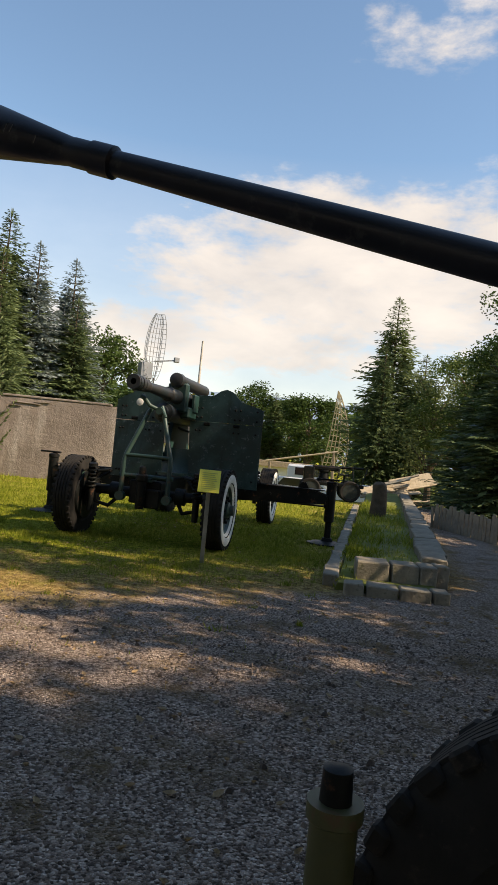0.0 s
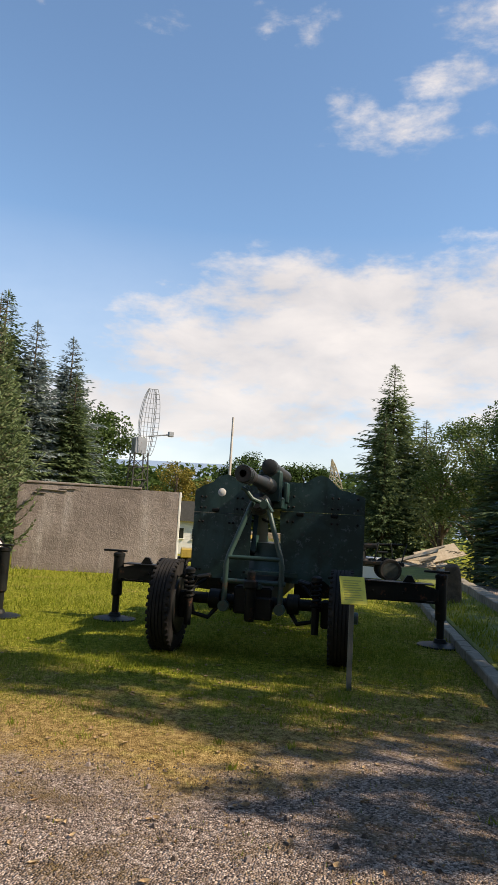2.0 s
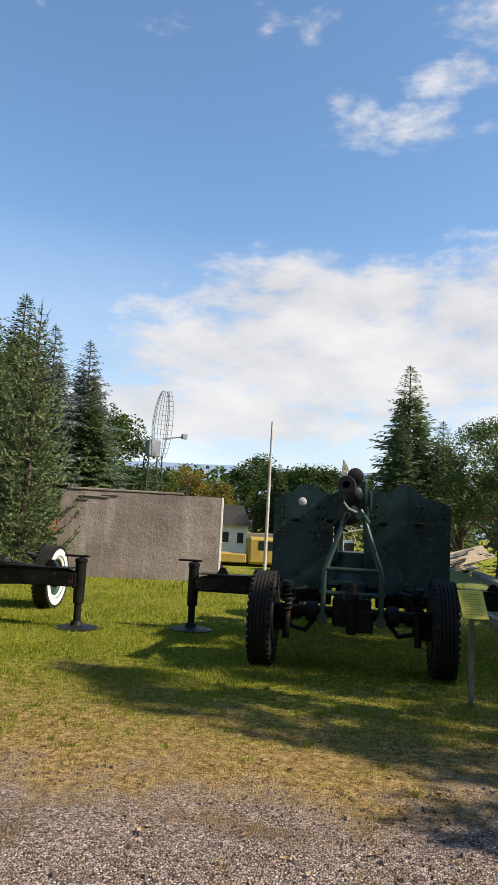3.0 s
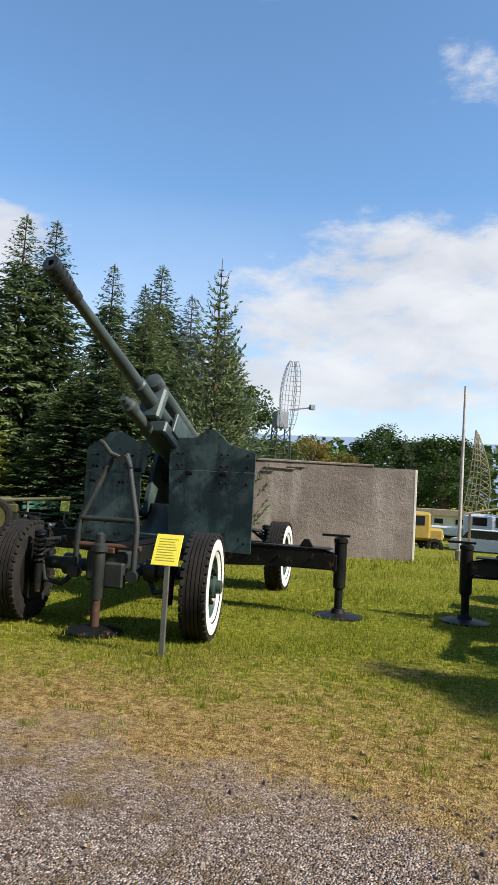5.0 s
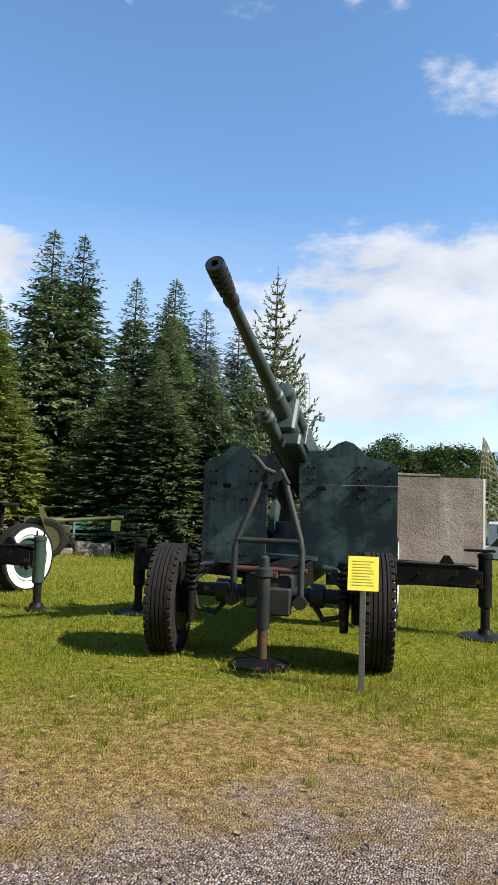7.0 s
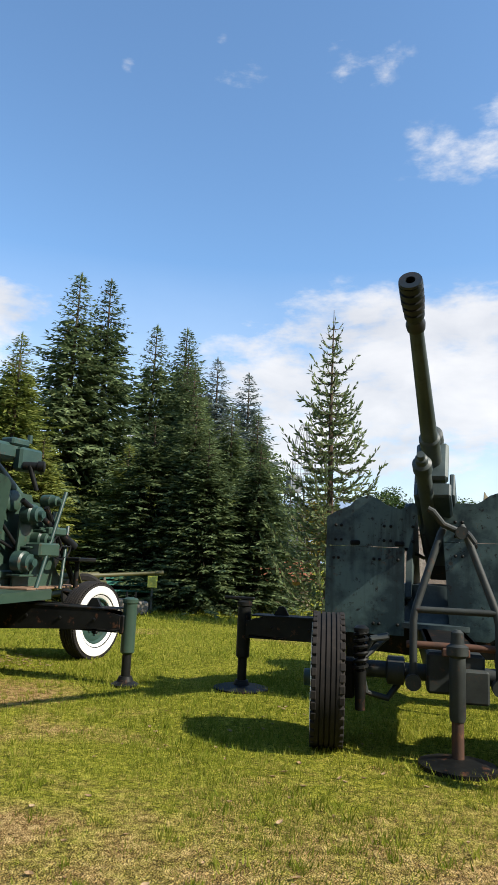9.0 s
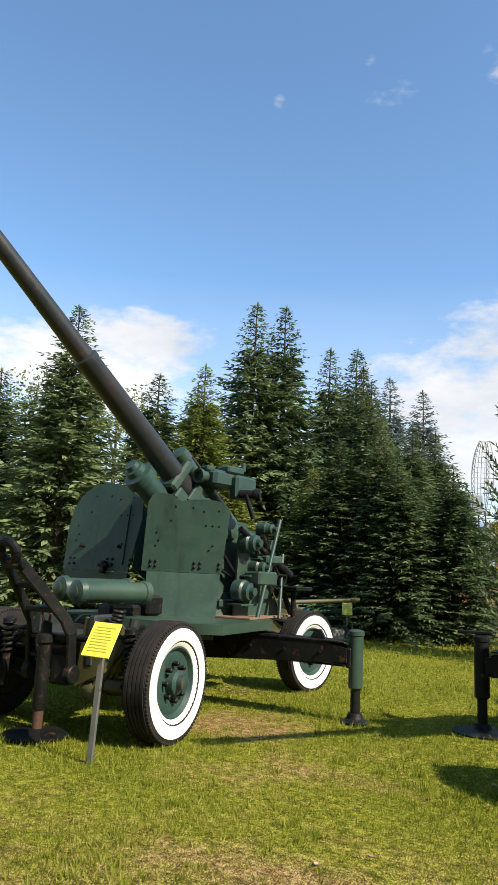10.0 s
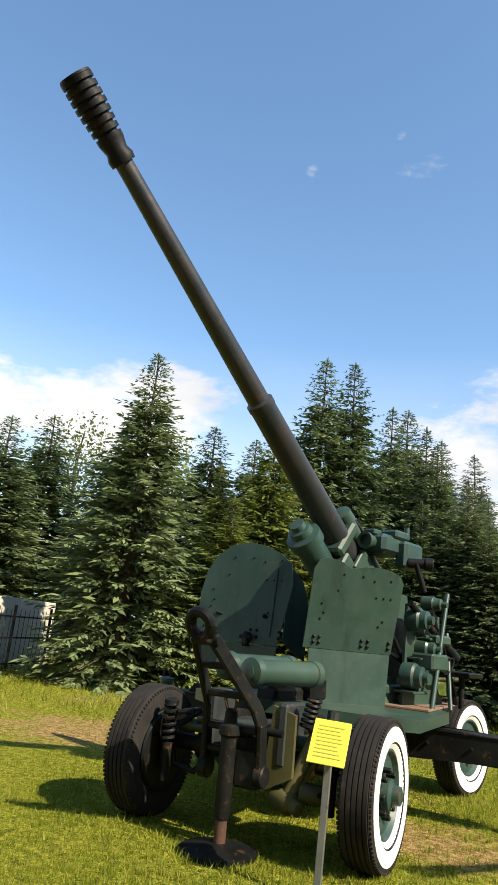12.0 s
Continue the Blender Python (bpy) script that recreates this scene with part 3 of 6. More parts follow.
def heavy_gun(label, place, p, mats):
    gun = thing("anti_aircraft_gun", place, label, "gun", "guns in a row")
    F, R, S = p["front"], p["rear"], p["span"] / 2
    dark, body = mats["dark"], mats["body"]
    # chassis
    g = Geo()
    for sx in (-1, 1):
        g.box((sx * 0.17, (R - F) / 2, 0.68), (0.07, F + R - 0.2, 0.26), 0.012)
    g.box((0, (R - F) / 2, 0.80), (0.40, F + R - 0.3, 0.02)).box((0, (R - F) / 2, 0.56), (0.40, F + R - 0.3, 0.02))
    for k in range(5):
        g.box((0, -F + 0.3 + k * (F + R - 0.5) / 4, 0.68), (0.30, 0.04, 0.22))
    part("chassis", g, dark, gun)
    # axles and springs
    for y0, s_ in ((-F, -1), (R, 1)):
        arms = []
        g = Geo().rod((-0.80, y0, 0.60), (0.80, y0, 0.60), 0.065, seg=14)
        g.box((0, y0, 0.62), (0.42, 0.30, 0.30), 0.02)
        for sx in (-1, 1):
            g.lathe((sx * 0.44, y0, 0.60), (1, 0, 0), [(-0.07, 0.085), (-0.06, 0.11), (0.06, 0.11), (0.07, 0.085)], 16)
            arm = Geo().tube([(sx * 0.50, y0 + s_ * 0.05, 0.86), (sx * 0.62, y0 + s_ * 0.10, 0.84), (sx * 0.72, y0 + s_ * 0.12, 0.66), (sx * 0.66, y0 + s_ * 0.12, 0.44), (sx * 0.50, y0 + s_ * 0.08, 0.40), (sx * 0.42, y0, 0.50)], 0.026)
            arms.append(arm.tube([(sx * 0.50, y0 + s_ * 0.16, 0.86), (sx * 0.62, y0 + s_ * 0.20, 0.84), (sx * 0.70, y0 + s_ * 0.20, 0.68), (sx * 0.50, y0 + s_ * 0.05, 0.86)], 0.022))
        axle = part("axle", g, mats["axle"], gun)
        for sx, arm in zip((-1, 1), arms):
            part("suspension_arm", arm, mats["axle"], axle)
            part("knuckle", Geo().box((sx * 0.80, y0, 0.52), (0.10, 0.14, 0.30), 0.02).lathe((sx * 0.84, y0, 0.50), (sx, 0, 0), [(0, 0.30), (0.02, 0.31), (0.05, 0.28), (0.06, 0.10)], 24), mats["dark"], axle)
            sp = Geo().coil((sx * 0.70, y0 + s_ * 0.20, 0.60), (0, 0, 1), 0.30, 0.048, 0.015, 6)
            sp.rod((sx * 0.70, y0 + s_ * 0.20, 0.32), (sx * 0.70, y0 + s_ * 0.20, 0.60), 0.038, 0.045).rod((sx * 0.70, y0 + s_ * 0.20, 0.58), (sx * 0.70, y0 + s_ * 0.20, 0.93), 0.022)
            sp.lathe((sx * 0.70, y0 + s_ * 0.20, 0.89), (0, 0, 1), [(0, 0.06), (0.03, 0.06), (0.05, 0.03)], 12)
            part("spring", sp, dark, axle)
    # wheels
    for x, y in ((-0.97, -F), (0.97, -F), (-0.97, R), (0.97, R)):
        steer = p.get("steer", 0) if y < 0 else p.get("rear_steer", 0)
        turn = Matrix.Rotation(math.pi if x < 0 else 0, 4, "Z")
        add_wheel(gun, mats["wheel"], Matrix.Translation((x, y, 0.50)) @ Matrix.Rotation(radians(steer), 4, "Z") @ turn)
    # outriggers
    for sx in (-1, 1):
        g = Geo()
        n0, n1 = 0.30, S - 0.06
        for y0 in (-0.13, 0.13):
            g.plate([(n0, 0.50), (n1, 0.60), (n1, 0.74), (n1 - 0.25, 0.80), (n0, 0.84)], 0.02, Matrix.Translation((0, y0, 0)) @ Matrix.Diagonal((sx, 1, 1, 1)))
        g.box((sx * (n0 + n1) / 2, 0, 0.80), (n1 - n0 - 0.1, 0.30, 0.016)).box((sx * (n0 + n1) / 2, 0, 0.565), (n1 - n0 - 0.05, 0.26, 0.016))
        g.plate([(-0.09, 0), (0.09, 0), (0.03, 0.10), (-0.03, 0.10)], 0.05, Matrix.Translation((sx * (S - 0.42), 0, 0.80)))
        g.box((sx * n1, 0, 0.64), (0.06, 0.16, 0.20), 0.015)
        for k in range(4):
            g.lathe((sx * (n0 + 0.25 + k * 0.4), -0.14, 0.68), (0, -1, 0), [(0, 0.018), (0.018, 0.018), (0.022, 0.01)], 6)
        part("outrigger", g, mats["outrigger"], gun)
        jack(gun, sx * S, 0, p.get("jack_top", 0.93), mats, p["t_handle"], 0.30 if p["t_handle"] else 0.15)
    # front jack
    y0 = -F - p.get("jack_y", 0.30)
    jl = p.get("jack_low", 0.32)
    g = Geo().lathe((0, y0, jl), (0, 0, 1), [(0, 0.05), (0.03, 0.058), (0.76 - jl, 0.058), (0.78 - jl, 0.078), (0.84 - jl, 0.078), (0.86 - jl, 0.05), (0.94 - jl, 0.045), (0.96 - jl, 0.02)], 16)
    g.box((0.13, y0 + 0.10, 0.55), (0.20, 0.10, 0.24), 0.015)
    fj = part("jack", g, mats["axle"], gun)
    if not p.get("jack_raised"):
        part("screw", Geo().rod((0, y0, 0.04), (0, y0, jl + 0.03), 0.044), M["rust"], fj, "rust-red jack screw")
        part("foot_plate", Geo().lathe((0, y0, 0), (0, 0, 1), [(-0.02, 0.28), (0.03, 0.28), (0.05, 0.20), (0.07, 0.08)], 20), M["black_metal"], fj)
    part("crossbar", Geo().rod((-0.36, y0 + 0.15, 0.82), (0.36, y0 + 0.15, 0.82), 0.028).box((0, y0 + 0.2, 0.78), (0.2, 0.2, 0.06)), mats["crossbar"], gun)
    # drawbar, raised and resting against the mounting
    ya = -F - 0.18
    if p["drawbar"] == "tubes":
        for sx in (-1, 1):
            g = Geo()
            g.tube([(sx * 0.31, ya, 0.55), (sx * 0.31, ya + 0.02, 1.00), (sx * 0.29, ya + 0.04, 1.10), (sx * 0.10, ya + 0.20, 1.66), (sx * 0.06, ya + 0.22, 1.74)], 0.030, 12)
            g.lathe((sx * 0.31, ya - 0.05, 0.55), (0, 1, 0), [(0, 0.06), (0.1, 0.06)], 12)
            db = part("drawbar_arm", g, mats["bar"], gun)
        part("crossbar", Geo().rod((-0.29, ya + 0.03, 1.08), (0.29, ya + 0.03, 1.08), 0.026), mats["bar"], db)
        hk = Geo().tube([(0.07, ya + 0.2, 1.66), (0.02, ya + 0.17, 1.70), (-0.08, ya + 0.14, 1.74), (-0.16, ya + 0.12, 1.84), (-0.20, ya + 0.12, 1.86)], 0.026, 10)
        hk.tube([(0.06, ya + 0.16, 1.72), (0.12, ya + 0.13, 1.66), (0.16, ya + 0.12, 1.60)], 0.02, 8).lathe((0.06, ya + 0.12, 1.68), (0, 1, 0), [(0, 0.05), (0.1, 0.05)], 12)
        part("towing_hook", hk, mats["bar"], db)
    else:
        # flat bars leaning forward to a heavy towing ring
        for sx in (-1, 1):
            g = Geo()
            pts = [(sx * 0.23, ya - 0.20, 0.50), (sx * 0.23, ya - 0.24, 0.86), (sx * 0.20, ya - 0.30, 0.98), (sx * 0.075 - 0.05, ya - 0.72, 1.44)]
            for q0, q1 in zip(pts, pts[1:]):
                a_, b_ = Vector(q0), Vector(q1)
                rot = (b_ - a_).to_track_quat("Z", "Y").to_matrix().to_4x4()
                g.box((0, 0, 0), (0.045, 0.10, (b_ - a_).length + 0.03), 0.01, Matrix.Translation((a_ + b_) / 2) @ rot)
            g.lathe((sx * 0.23 - 0.04, ya - 0.20, 0.52), (1, 0, 0), [(0, 0.07), (0.01, 0.08), (0.07, 0.08), (0.08, 0.07)], 16)
            db = part("drawbar_arm", g, mats["bar"], gun)
        for z, y_, w_ in ((0.66, -0.22, 0.44), (0.82, -0.24, 0.44), (1.06, -0.38, 0.34), (1.26, -0.55, 0.22)):
            part("crossbar", Geo().box((-0.02, ya + y_, z), (w_, 0.06, 0.05), 0.012), mats["bar"], db)
        eye = Geo()
        ring_pts = [(-0.05 + 0.085 * math.cos(q * math.pi / 8), ya - 0.80 - 0.04 * math.sin(q * math.pi / 8), 1.53 + 0.085 * math.sin(q * math.pi / 8)) for q in range(17)]
        eye.tube(ring_pts, 0.042, 10).box((-0.05, ya - 0.74, 1.44), (0.17, 0.12, 0.09), 0.02)
        eye.rod((-0.16, ya - 0.73, 1.43), (0.07, ya - 0.73, 1.43), 0.03)
        part("towing_eye", eye, M["black_metal"], db)
    # deck and pedestal
    T = Matrix.Translation((p.get("turret_x", 0), p.get("turret_y", 0), 0)) @ Matrix.Rotation(radians(p["traverse"]), 4, "Z")
    g = Geo()
    pk = p.get("pedestal", 1.0)
    g.lathe((0, 0, 0.80), (0, 0, 1), [(0, 0.62 * pk), (0.05, 0.62 * pk), (0.06, 0.50 * pk), (0.30, 0.42 * pk), (0.42, 0.42 * pk)], 32)
    g.box((0, 0.1 / pk, 1.10), (0.9 * pk, 0.9 * pk, 0.10), 0.02)
    part("pedestal", g, body, gun, "", T)
    if p.get("deck"):
        g = Geo()
        poly = [(-0.9, -0.35), (0.95, -0.35), (1.10, -0.1), (1.10, 1.10), (0.8, 1.30), (-0.8, 1.30), (-1.05, 1.10)]
        g.plate([(x, -y) for x, y in poly], 0.10, Matrix.Translation((0, 0, 0.90)) @ Matrix.Rotation(radians(90), 4, "X") @ Matrix.Diagonal((1, 1, -1, 1)))
        dk = part("platform", g, body, gun)
        for k in range(6):
            y_ = -0.14 + k * 0.22
            part("deck_board", Geo().box((0, y_, 0.963), (1.96, 0.205, 0.022), 0.004), M["wood_deck"], dk, "worn red-brown deck board")
    for sx in (-1, 1):
        g = Geo().plate([(-0.45, 1.1), (0.55, 1.1), (0.42, 1.5), (0.20, p["trun"] + 0.10), (-0.12, p["trun"] + 0.12), (-0.32, 1.6)], 0.06, T @ Matrix.Translation((sx * p.get("bracket_x", 0.27), 0.12 if "bracket_x" in p else 0, 0)) @ Matrix.Rotation(radians(90), 4, "Z"))
        g.lathe(T @ Vector((sx * (p.get("bracket_x", 0.27) - 0.03), 0.0, p["trun"])), T.to_3x3() @ Vector((sx, 0, 0)), [(0, 0.13), (0.10, 0.13), (0.12, 0.09)], 18)
        part("trunnion_bracket", g, body, gun)
    # elevating mass
    el_ = radians(p["elev"])
    ax = T.to_3x3() @ Vector((0, -math.cos(el_), math.sin(el_)))
    up = T.to_3x3() @ Vector((0, math.sin(el_), math.cos(el_)))
    sd = T.to_3x3() @ Vector((1, 0, 0))
    o = T @ Vector((0, 0.0, p["trun"]))
    B = Matrix(((sd.x, ax.x, up.x, o.x), (sd.y, ax.y, up.y, o.y), (sd.z, ax.z, up.z, o.z), (0, 0, 0, 1)))
    L, br, k, sl, jk = p["barrel"], p["brake"], p["bore"], p.get("slim", 1.0), p.get("jacket", p["sleeve"])
    g = Geo().lathe((0, 0, 0), (0, 1, 0), [(-0.9, 1.5 * k), (-0.2, 1.75 * k), (jk - 0.02, 1.55 * k * sl), (jk, 1.64 * k * sl), (jk + 0.06, 1.64 * k * sl), (jk + 0.08, 1.30 * k * sl), (L - br - 0.1, 0.95 * k * sl), (L - br, 0.95 * k * sl)], 28)
    brl = part("barrel", g, mats["barrel"], gun, "", B)
    prof = [(L - br - 0.02, 1.2 * k), (L - br + 0.03, 1.28 * k), (L - br + 0.08, 1.05 * k)]
    n = p["slots"]
    s0 = L - br + 0.25 * br
    top_r = p.get("flare", 1.5)
    for i in range(n):
        q = s0 + (L - s0) * i / n
        st = (L - s0) / n
        rr = (1.25 + (top_r - 1.25) * min(1, (i + 0.6) / (n * 0.55))) * k
        prof += [(q, rr), (q + st * 0.62, rr), (q + st * 0.65, rr - 0.26 * k), (q + st * 0.97, rr - 0.26 * k)]
    prof += [(L - 0.02, top_r * k), (L, (top_r - 0.08) * k), (L, 0.62 * k), (L - 0.25, 0.58 * k), (L - 0.26, 0.001)]
    part("muzzle_brake", Geo().lathe((0, 0, 0), (0, 1, 0), prof, 28), mats["brake"], brl, "slotted dark steel muzzle brake")
    c = Geo()
    c.box((0, 0.1, -0.20), (0.34, 1.5, 0.16), 0.02)
    c.box((0, p["sleeve"] - 0.35, 0.0), (0.30, 0.12, 0.42), 0.06)
    for sx in (-1, 1):
        c.box((sx * 0.17, 0.05, -0.05), (0.05, 1.3, 0.26), 0.015)
    part("cradle", c, body, gun, "", B)
    q = Geo().lathe((0, -0.3, 0.24), (0, 1, 0), [(0, 0.09), (p["sleeve"] - 0.05, 0.09), (p["sleeve"] - 0.03, 0.105), (p["sleeve"] + 0.10, 0.10), (p["sleeve"] + 0.12, 0.06)], 18)
    part("recoil_cylinder", q, mats["recoil"], gun, "", B)
    ck = p.get("cyl_r", 1.0)
    end = p["sleeve"]
    q = Geo().lathe((-0.06, -0.3, p.get("cyl_drop", -0.25)), (0, 1, 0), [(0, 0.11 * ck), (0.2 + end, 0.11 * ck), (0.21 + end, 0.135 * ck), (0.32 + end, 0.135 * ck), (0.34 + end, 0.09 * ck), (0.40 + end, 0.085 * ck), (0.41 + end, 0.06 * ck), (0.46 + end, 0.055 * ck)], 20)
    part("recoil_cylinder", q, mats["cyl2"], gun, "", B)
    part("breech", Geo().box((0, -0.95, 0), (0.36, 0.5, 0.40), 0.03).box((0.22, -0.9, 0.05), (0.12, 0.2, 0.16), 0.02), mats["dark"], gun, "", B)
    # shields
    sh = T @ Matrix.Translation((0, p["shield_y"], 0))
    if p["shield"] == "domed":
        right = [(0.14, 0.72), (0.50, 0.72), (0.58, 0.78), (0.70, 0.78), (0.78, 0.72), (1.19, 0.72), (1.19, 1.65), (0.08, 1.65)]
        rtop = [(0.08, 1.655), (1.19, 1.655), (1.19, 1.88), (1.05, 1.93), (0.86, 1.97), (0.77, 2.06), (0.70, 2.12), (0.61, 2.15), (0.52, 2.12), (0.44, 2.06), (0.40, 2.04), (0.08, 2.04)]
        left = [(-1.10, 0.72), (-0.30, 0.72), (-0.30, 1.58), (-1.10, 1.58)]
        ltop = [(-1.10, 1.585), (-0.26, 1.585), (-0.16, 1.95), (-0.14, 2.05), (-0.34, 1.97), (-0.48, 2.01), (-0.56, 2.07), (-0.66, 2.11), (-0.78, 2.08), (-0.86, 2.00), (-1.0, 1.94), (-1.10, 1.88)]
    else:
        right = [(-0.37, -0.70), (0.40, -0.72), (0.44, -0.006), (-0.38, -0.006)]
        rtop = [(-0.44, 0.0), (0.45, 0.0), (0.49, 0.70), (0.45, 0.77), (0.36, 0.81), (0.24, 0.83), (0.08, 0.82), (-0.06, 0.79), (-0.12, 0.82), (-0.20, 0.86), (-0.32, 0.87), (-0.39, 0.84), (-0.43, 0.76)]
        left = [(-0.98, -0.26), (-0.04, -0.22), (0.0, -0.006), (-1.02, -0.006)]
        ltop = [(-1.04, 0.0), (0.0, 0.0), (0.10, 0.62), (0.06, 0.86), (-0.10, 0.98), (-0.30, 1.06), (-0.52, 1.09), (-0.74, 1.05), (-0.92, 0.92), (-1.02, 0.74), (-1.06, 0.50)]
    swept = T @ Matrix.Translation((0.13, -0.64, 1.43)) @ Matrix.Rotation(radians(54), 4, "Z")
    side = T @ Matrix.Translation((-0.66, -0.74, 1.40)) @ Matrix.Rotation(radians(10.7), 4, "Z")
    own = {1: swept, 2: swept @ Matrix.Rotation(radians(14), 4, "X"), 3: side, 4: side @ Matrix.Rotation(radians(-6), 4, "X")}
    for no, pts in enumerate((right, rtop, left, ltop), 1):
        m = sh if p["shield"] == "domed" else own[no]
        s_ob = part("shield_plate", Geo().plate(pts, 0.016, m), mats["shield"], gun)
        xs, zs = [q_[0] for q_ in pts], [q_[1] for q_ in pts]
        bl = Geo()
        for fx in (0.10, 0.16, 0.62, 0.69, 0.92):
            for fz in (0.07, 0.13) if p["shield"] == "flat" else (0.12, 0.86 if pts in (right, left) else 0.4):
                bl.lathe(m @ Vector((min(xs) + fx * (max(xs) - min(xs)), -0.006, min(zs) + fz * (max(zs) - min(zs)))), m.to_3x3() @ Vector((0, -1, 0)), [(0, 0.018), (0.012, 0.016), (0.02, 0.006)], 8)
        if p["shield"] == "flat":
            for fx, fz in ((0.14, 0.33), (0.17, 0.40), (0.14, 0.50), (0.78, 0.30), (0.82, 0.36), (0.30, 0.66), (0.72, 0.62), (0.80, 0.62), (0.88, 0.62), (0.34, 0.84), (0.55, 0.84), (0.68, 0.80), (0.86, 0.82)):
                if no in (2, 4):
                    bl.lathe(m @ Vector((min(xs) + fx * (max(xs) - min(xs)), -0.006, min(zs) + fz * (max(zs) - min(zs)))), m.to_3x3() @ Vector((0, -1, 0)), [(0, 0.012), (0.008, 0.011), (0.012, 0.004)], 8)
        part("rivets", bl, mats["dark"], s_ob)["kind"] = "stuff"
        if p["shield"] == "flat" and no == 4:
            fl = m @ Matrix.Translation((0.05, 0.0, 0.0)) @ Matrix.Rotation(radians(62), 4, "Z")
            part("shield_flange", Geo().plate([(0, 0.06), (0.16, -0.05), (0.30, -0.10), (0.30, 0.42), (0.18, 0.70), (0.02, 0.82)], 0.014, fl), mats["shield"], s_ob)
            part("stiffener", Geo().box((-0.10, -0.012, 0.44), (0.02, 0.02, 0.72), 0.004, m), mats["shield"], s_ob)
            part("clamp", Geo().box((-0.36, -0.04, 0.04), (0.07, 0.07, 0.15), 0.015, m).rod(m @ Vector((-0.43, -0.05, 0.06)), m @ Vector((-0.29, -0.05, 0.06)), 0.022), mats["dark"], s_ob)
    if p["shield"] == "flat":
        for base, x_, zt in ((swept, -0.30, 0.45), (swept, 0.28, 0.45), (side, -0.80, 0.30), (side, -0.20, 0.30)):
            part("shield_stay", Geo().rod(base @ Vector((x_, 0.0 if base is side else -0.10, zt)), T @ Vector(((0.35 if base is swept else -0.30), 0.10, 1.35)), 0.022), dark, gun)
    for sx in (-1, 1) if p["shield"] == "domed" else ():
        for fx in (0.35, 0.8):
            part("shield_bracket", Geo().box(tuple(sh @ Vector((sx * fx, 0.0, 1.62))), (0.10, 0.05, 0.05), 0.012), dark, gun)
            for za, zb in ((1.0, 1.15), (1.6, 1.5)):
                part("shield_stay", Geo().rod(sh @ Vector((sx * fx, 0.02, za)), T @ Vector((sx * fx * 0.5, 0.25, zb)), 0.02), dark, gun)
    return gun, T, B


WH_A = wheel_meshes(True, M["green_dark"])
WH_B = wheel_meshes(True, M["green_dark"], lugs=True)
WH_C = wheel_meshes(True, M["green_dark"], ribbed=True)

gun_a = heavy_gun("dark green towed anti-aircraft gun with level barrel in tree shade", pose(-0.77, 10.98, 0, 0, 0, 0.5),
                  dict(front=1.85, rear=2.2, span=4.5, jack_raised=True, jack_low=0.42, turret_x=0.04, traverse=-3, trun=1.93, elev=1, barrel=2.55, sleeve=1.25, brake=0.42, bore=0.064, slots=3, shield="domed", shield_y=-0.50,
                       drawbar="tubes", t_handle=True, steer=0, jack_top=0.95),
                  dict(dark=M["black_metal"], body=M["shade_green"], axle=M["black_metal"], outrigger=M["black_metal"], jack=M["black_metal"], bar=M["green_dark"], crossbar=M["green_dark"],
                       barrel=M["steel_dark"], brake=M["steel_dark"], recoil=M["steel_dark"], cyl2=M["steel_dark"], shield=M["worn_shade"], wheel=WH_A))
part("emblem", Geo().lathe((-0.70, -0.535, 1.86), (0, -1, 0), [(0, 0.055), (0.006, 0.055), (0.010, 0.048)], 20), M["plaster"], gun_a[0], "small pale round emblem on the shield")
gun_b = heavy_gun("worn grey-green towed anti-aircraft gun with raised barrel, chipped paint", pose(-6.54, 10.16, 0, 0, 0, 5),
                  dict(front=1.95, rear=1.9, span=4.17, traverse=-7, trun=1.95, elev=26, barrel=3.30, sleeve=1.35, cyl_r=0.65, brake=0.46, bore=0.058, slots=5, shield="domed", shield_y=-0.52,
                       drawbar="tubes", t_handle=True, steer=6, jack_top=0.95),
                  dict(dark=M["black_metal"], body=M["grey_green"], axle=M["grimy"], outrigger=M["black_metal"], jack=M["black_metal"], bar=M["grimy"], crossbar=M["rust"],
                       barrel=M["barrel_grey"], brake=M["steel_dark"], recoil=M["barrel_grey"], cyl2=M["barrel_grey"], shield=M["worn_teal"], wheel=WH_B))
gun_c, TC, BC = heavy_gun("green towed anti-aircraft gun, long steeply raised barrel, white-ringed wheels", pose(-11.87, 9.30, 0, 0, 0, 5.5),
                          dict(front=1.86, rear=1.55, span=4.2, turret_x=0.285, turret_y=0.125, jack_low=0.22, jack_y=0.48, slim=0.93, jacket=2.55, traverse=-15.5, rear_steer=-15, trun=1.95, elev=37.7, barrel=5.60, sleeve=1.25, cyl_drop=-0.33,
                               brake=0.67, bore=0.085, flare=1.55, slots=8, shield="flat", shield_y=-0.55, pedestal=0.70, bracket_x=0.19, cyl_r=1.3,
                               drawbar="bars", t_handle=False, steer=0, jack_top=0.93, deck=True),
                          dict(dark=M["black_metal"], body=M["green"], axle=M["black_metal"], outrigger=M["black_metal"], jack=M["green"], bar=M["black_metal"], crossbar=M["black_metal"],
                               barrel=M["steel_dark"], brake=M["black_metal"], recoil=M["green"], cyl2=M["green_dark"], shield=M["worn_green"], wheel=WH_C))


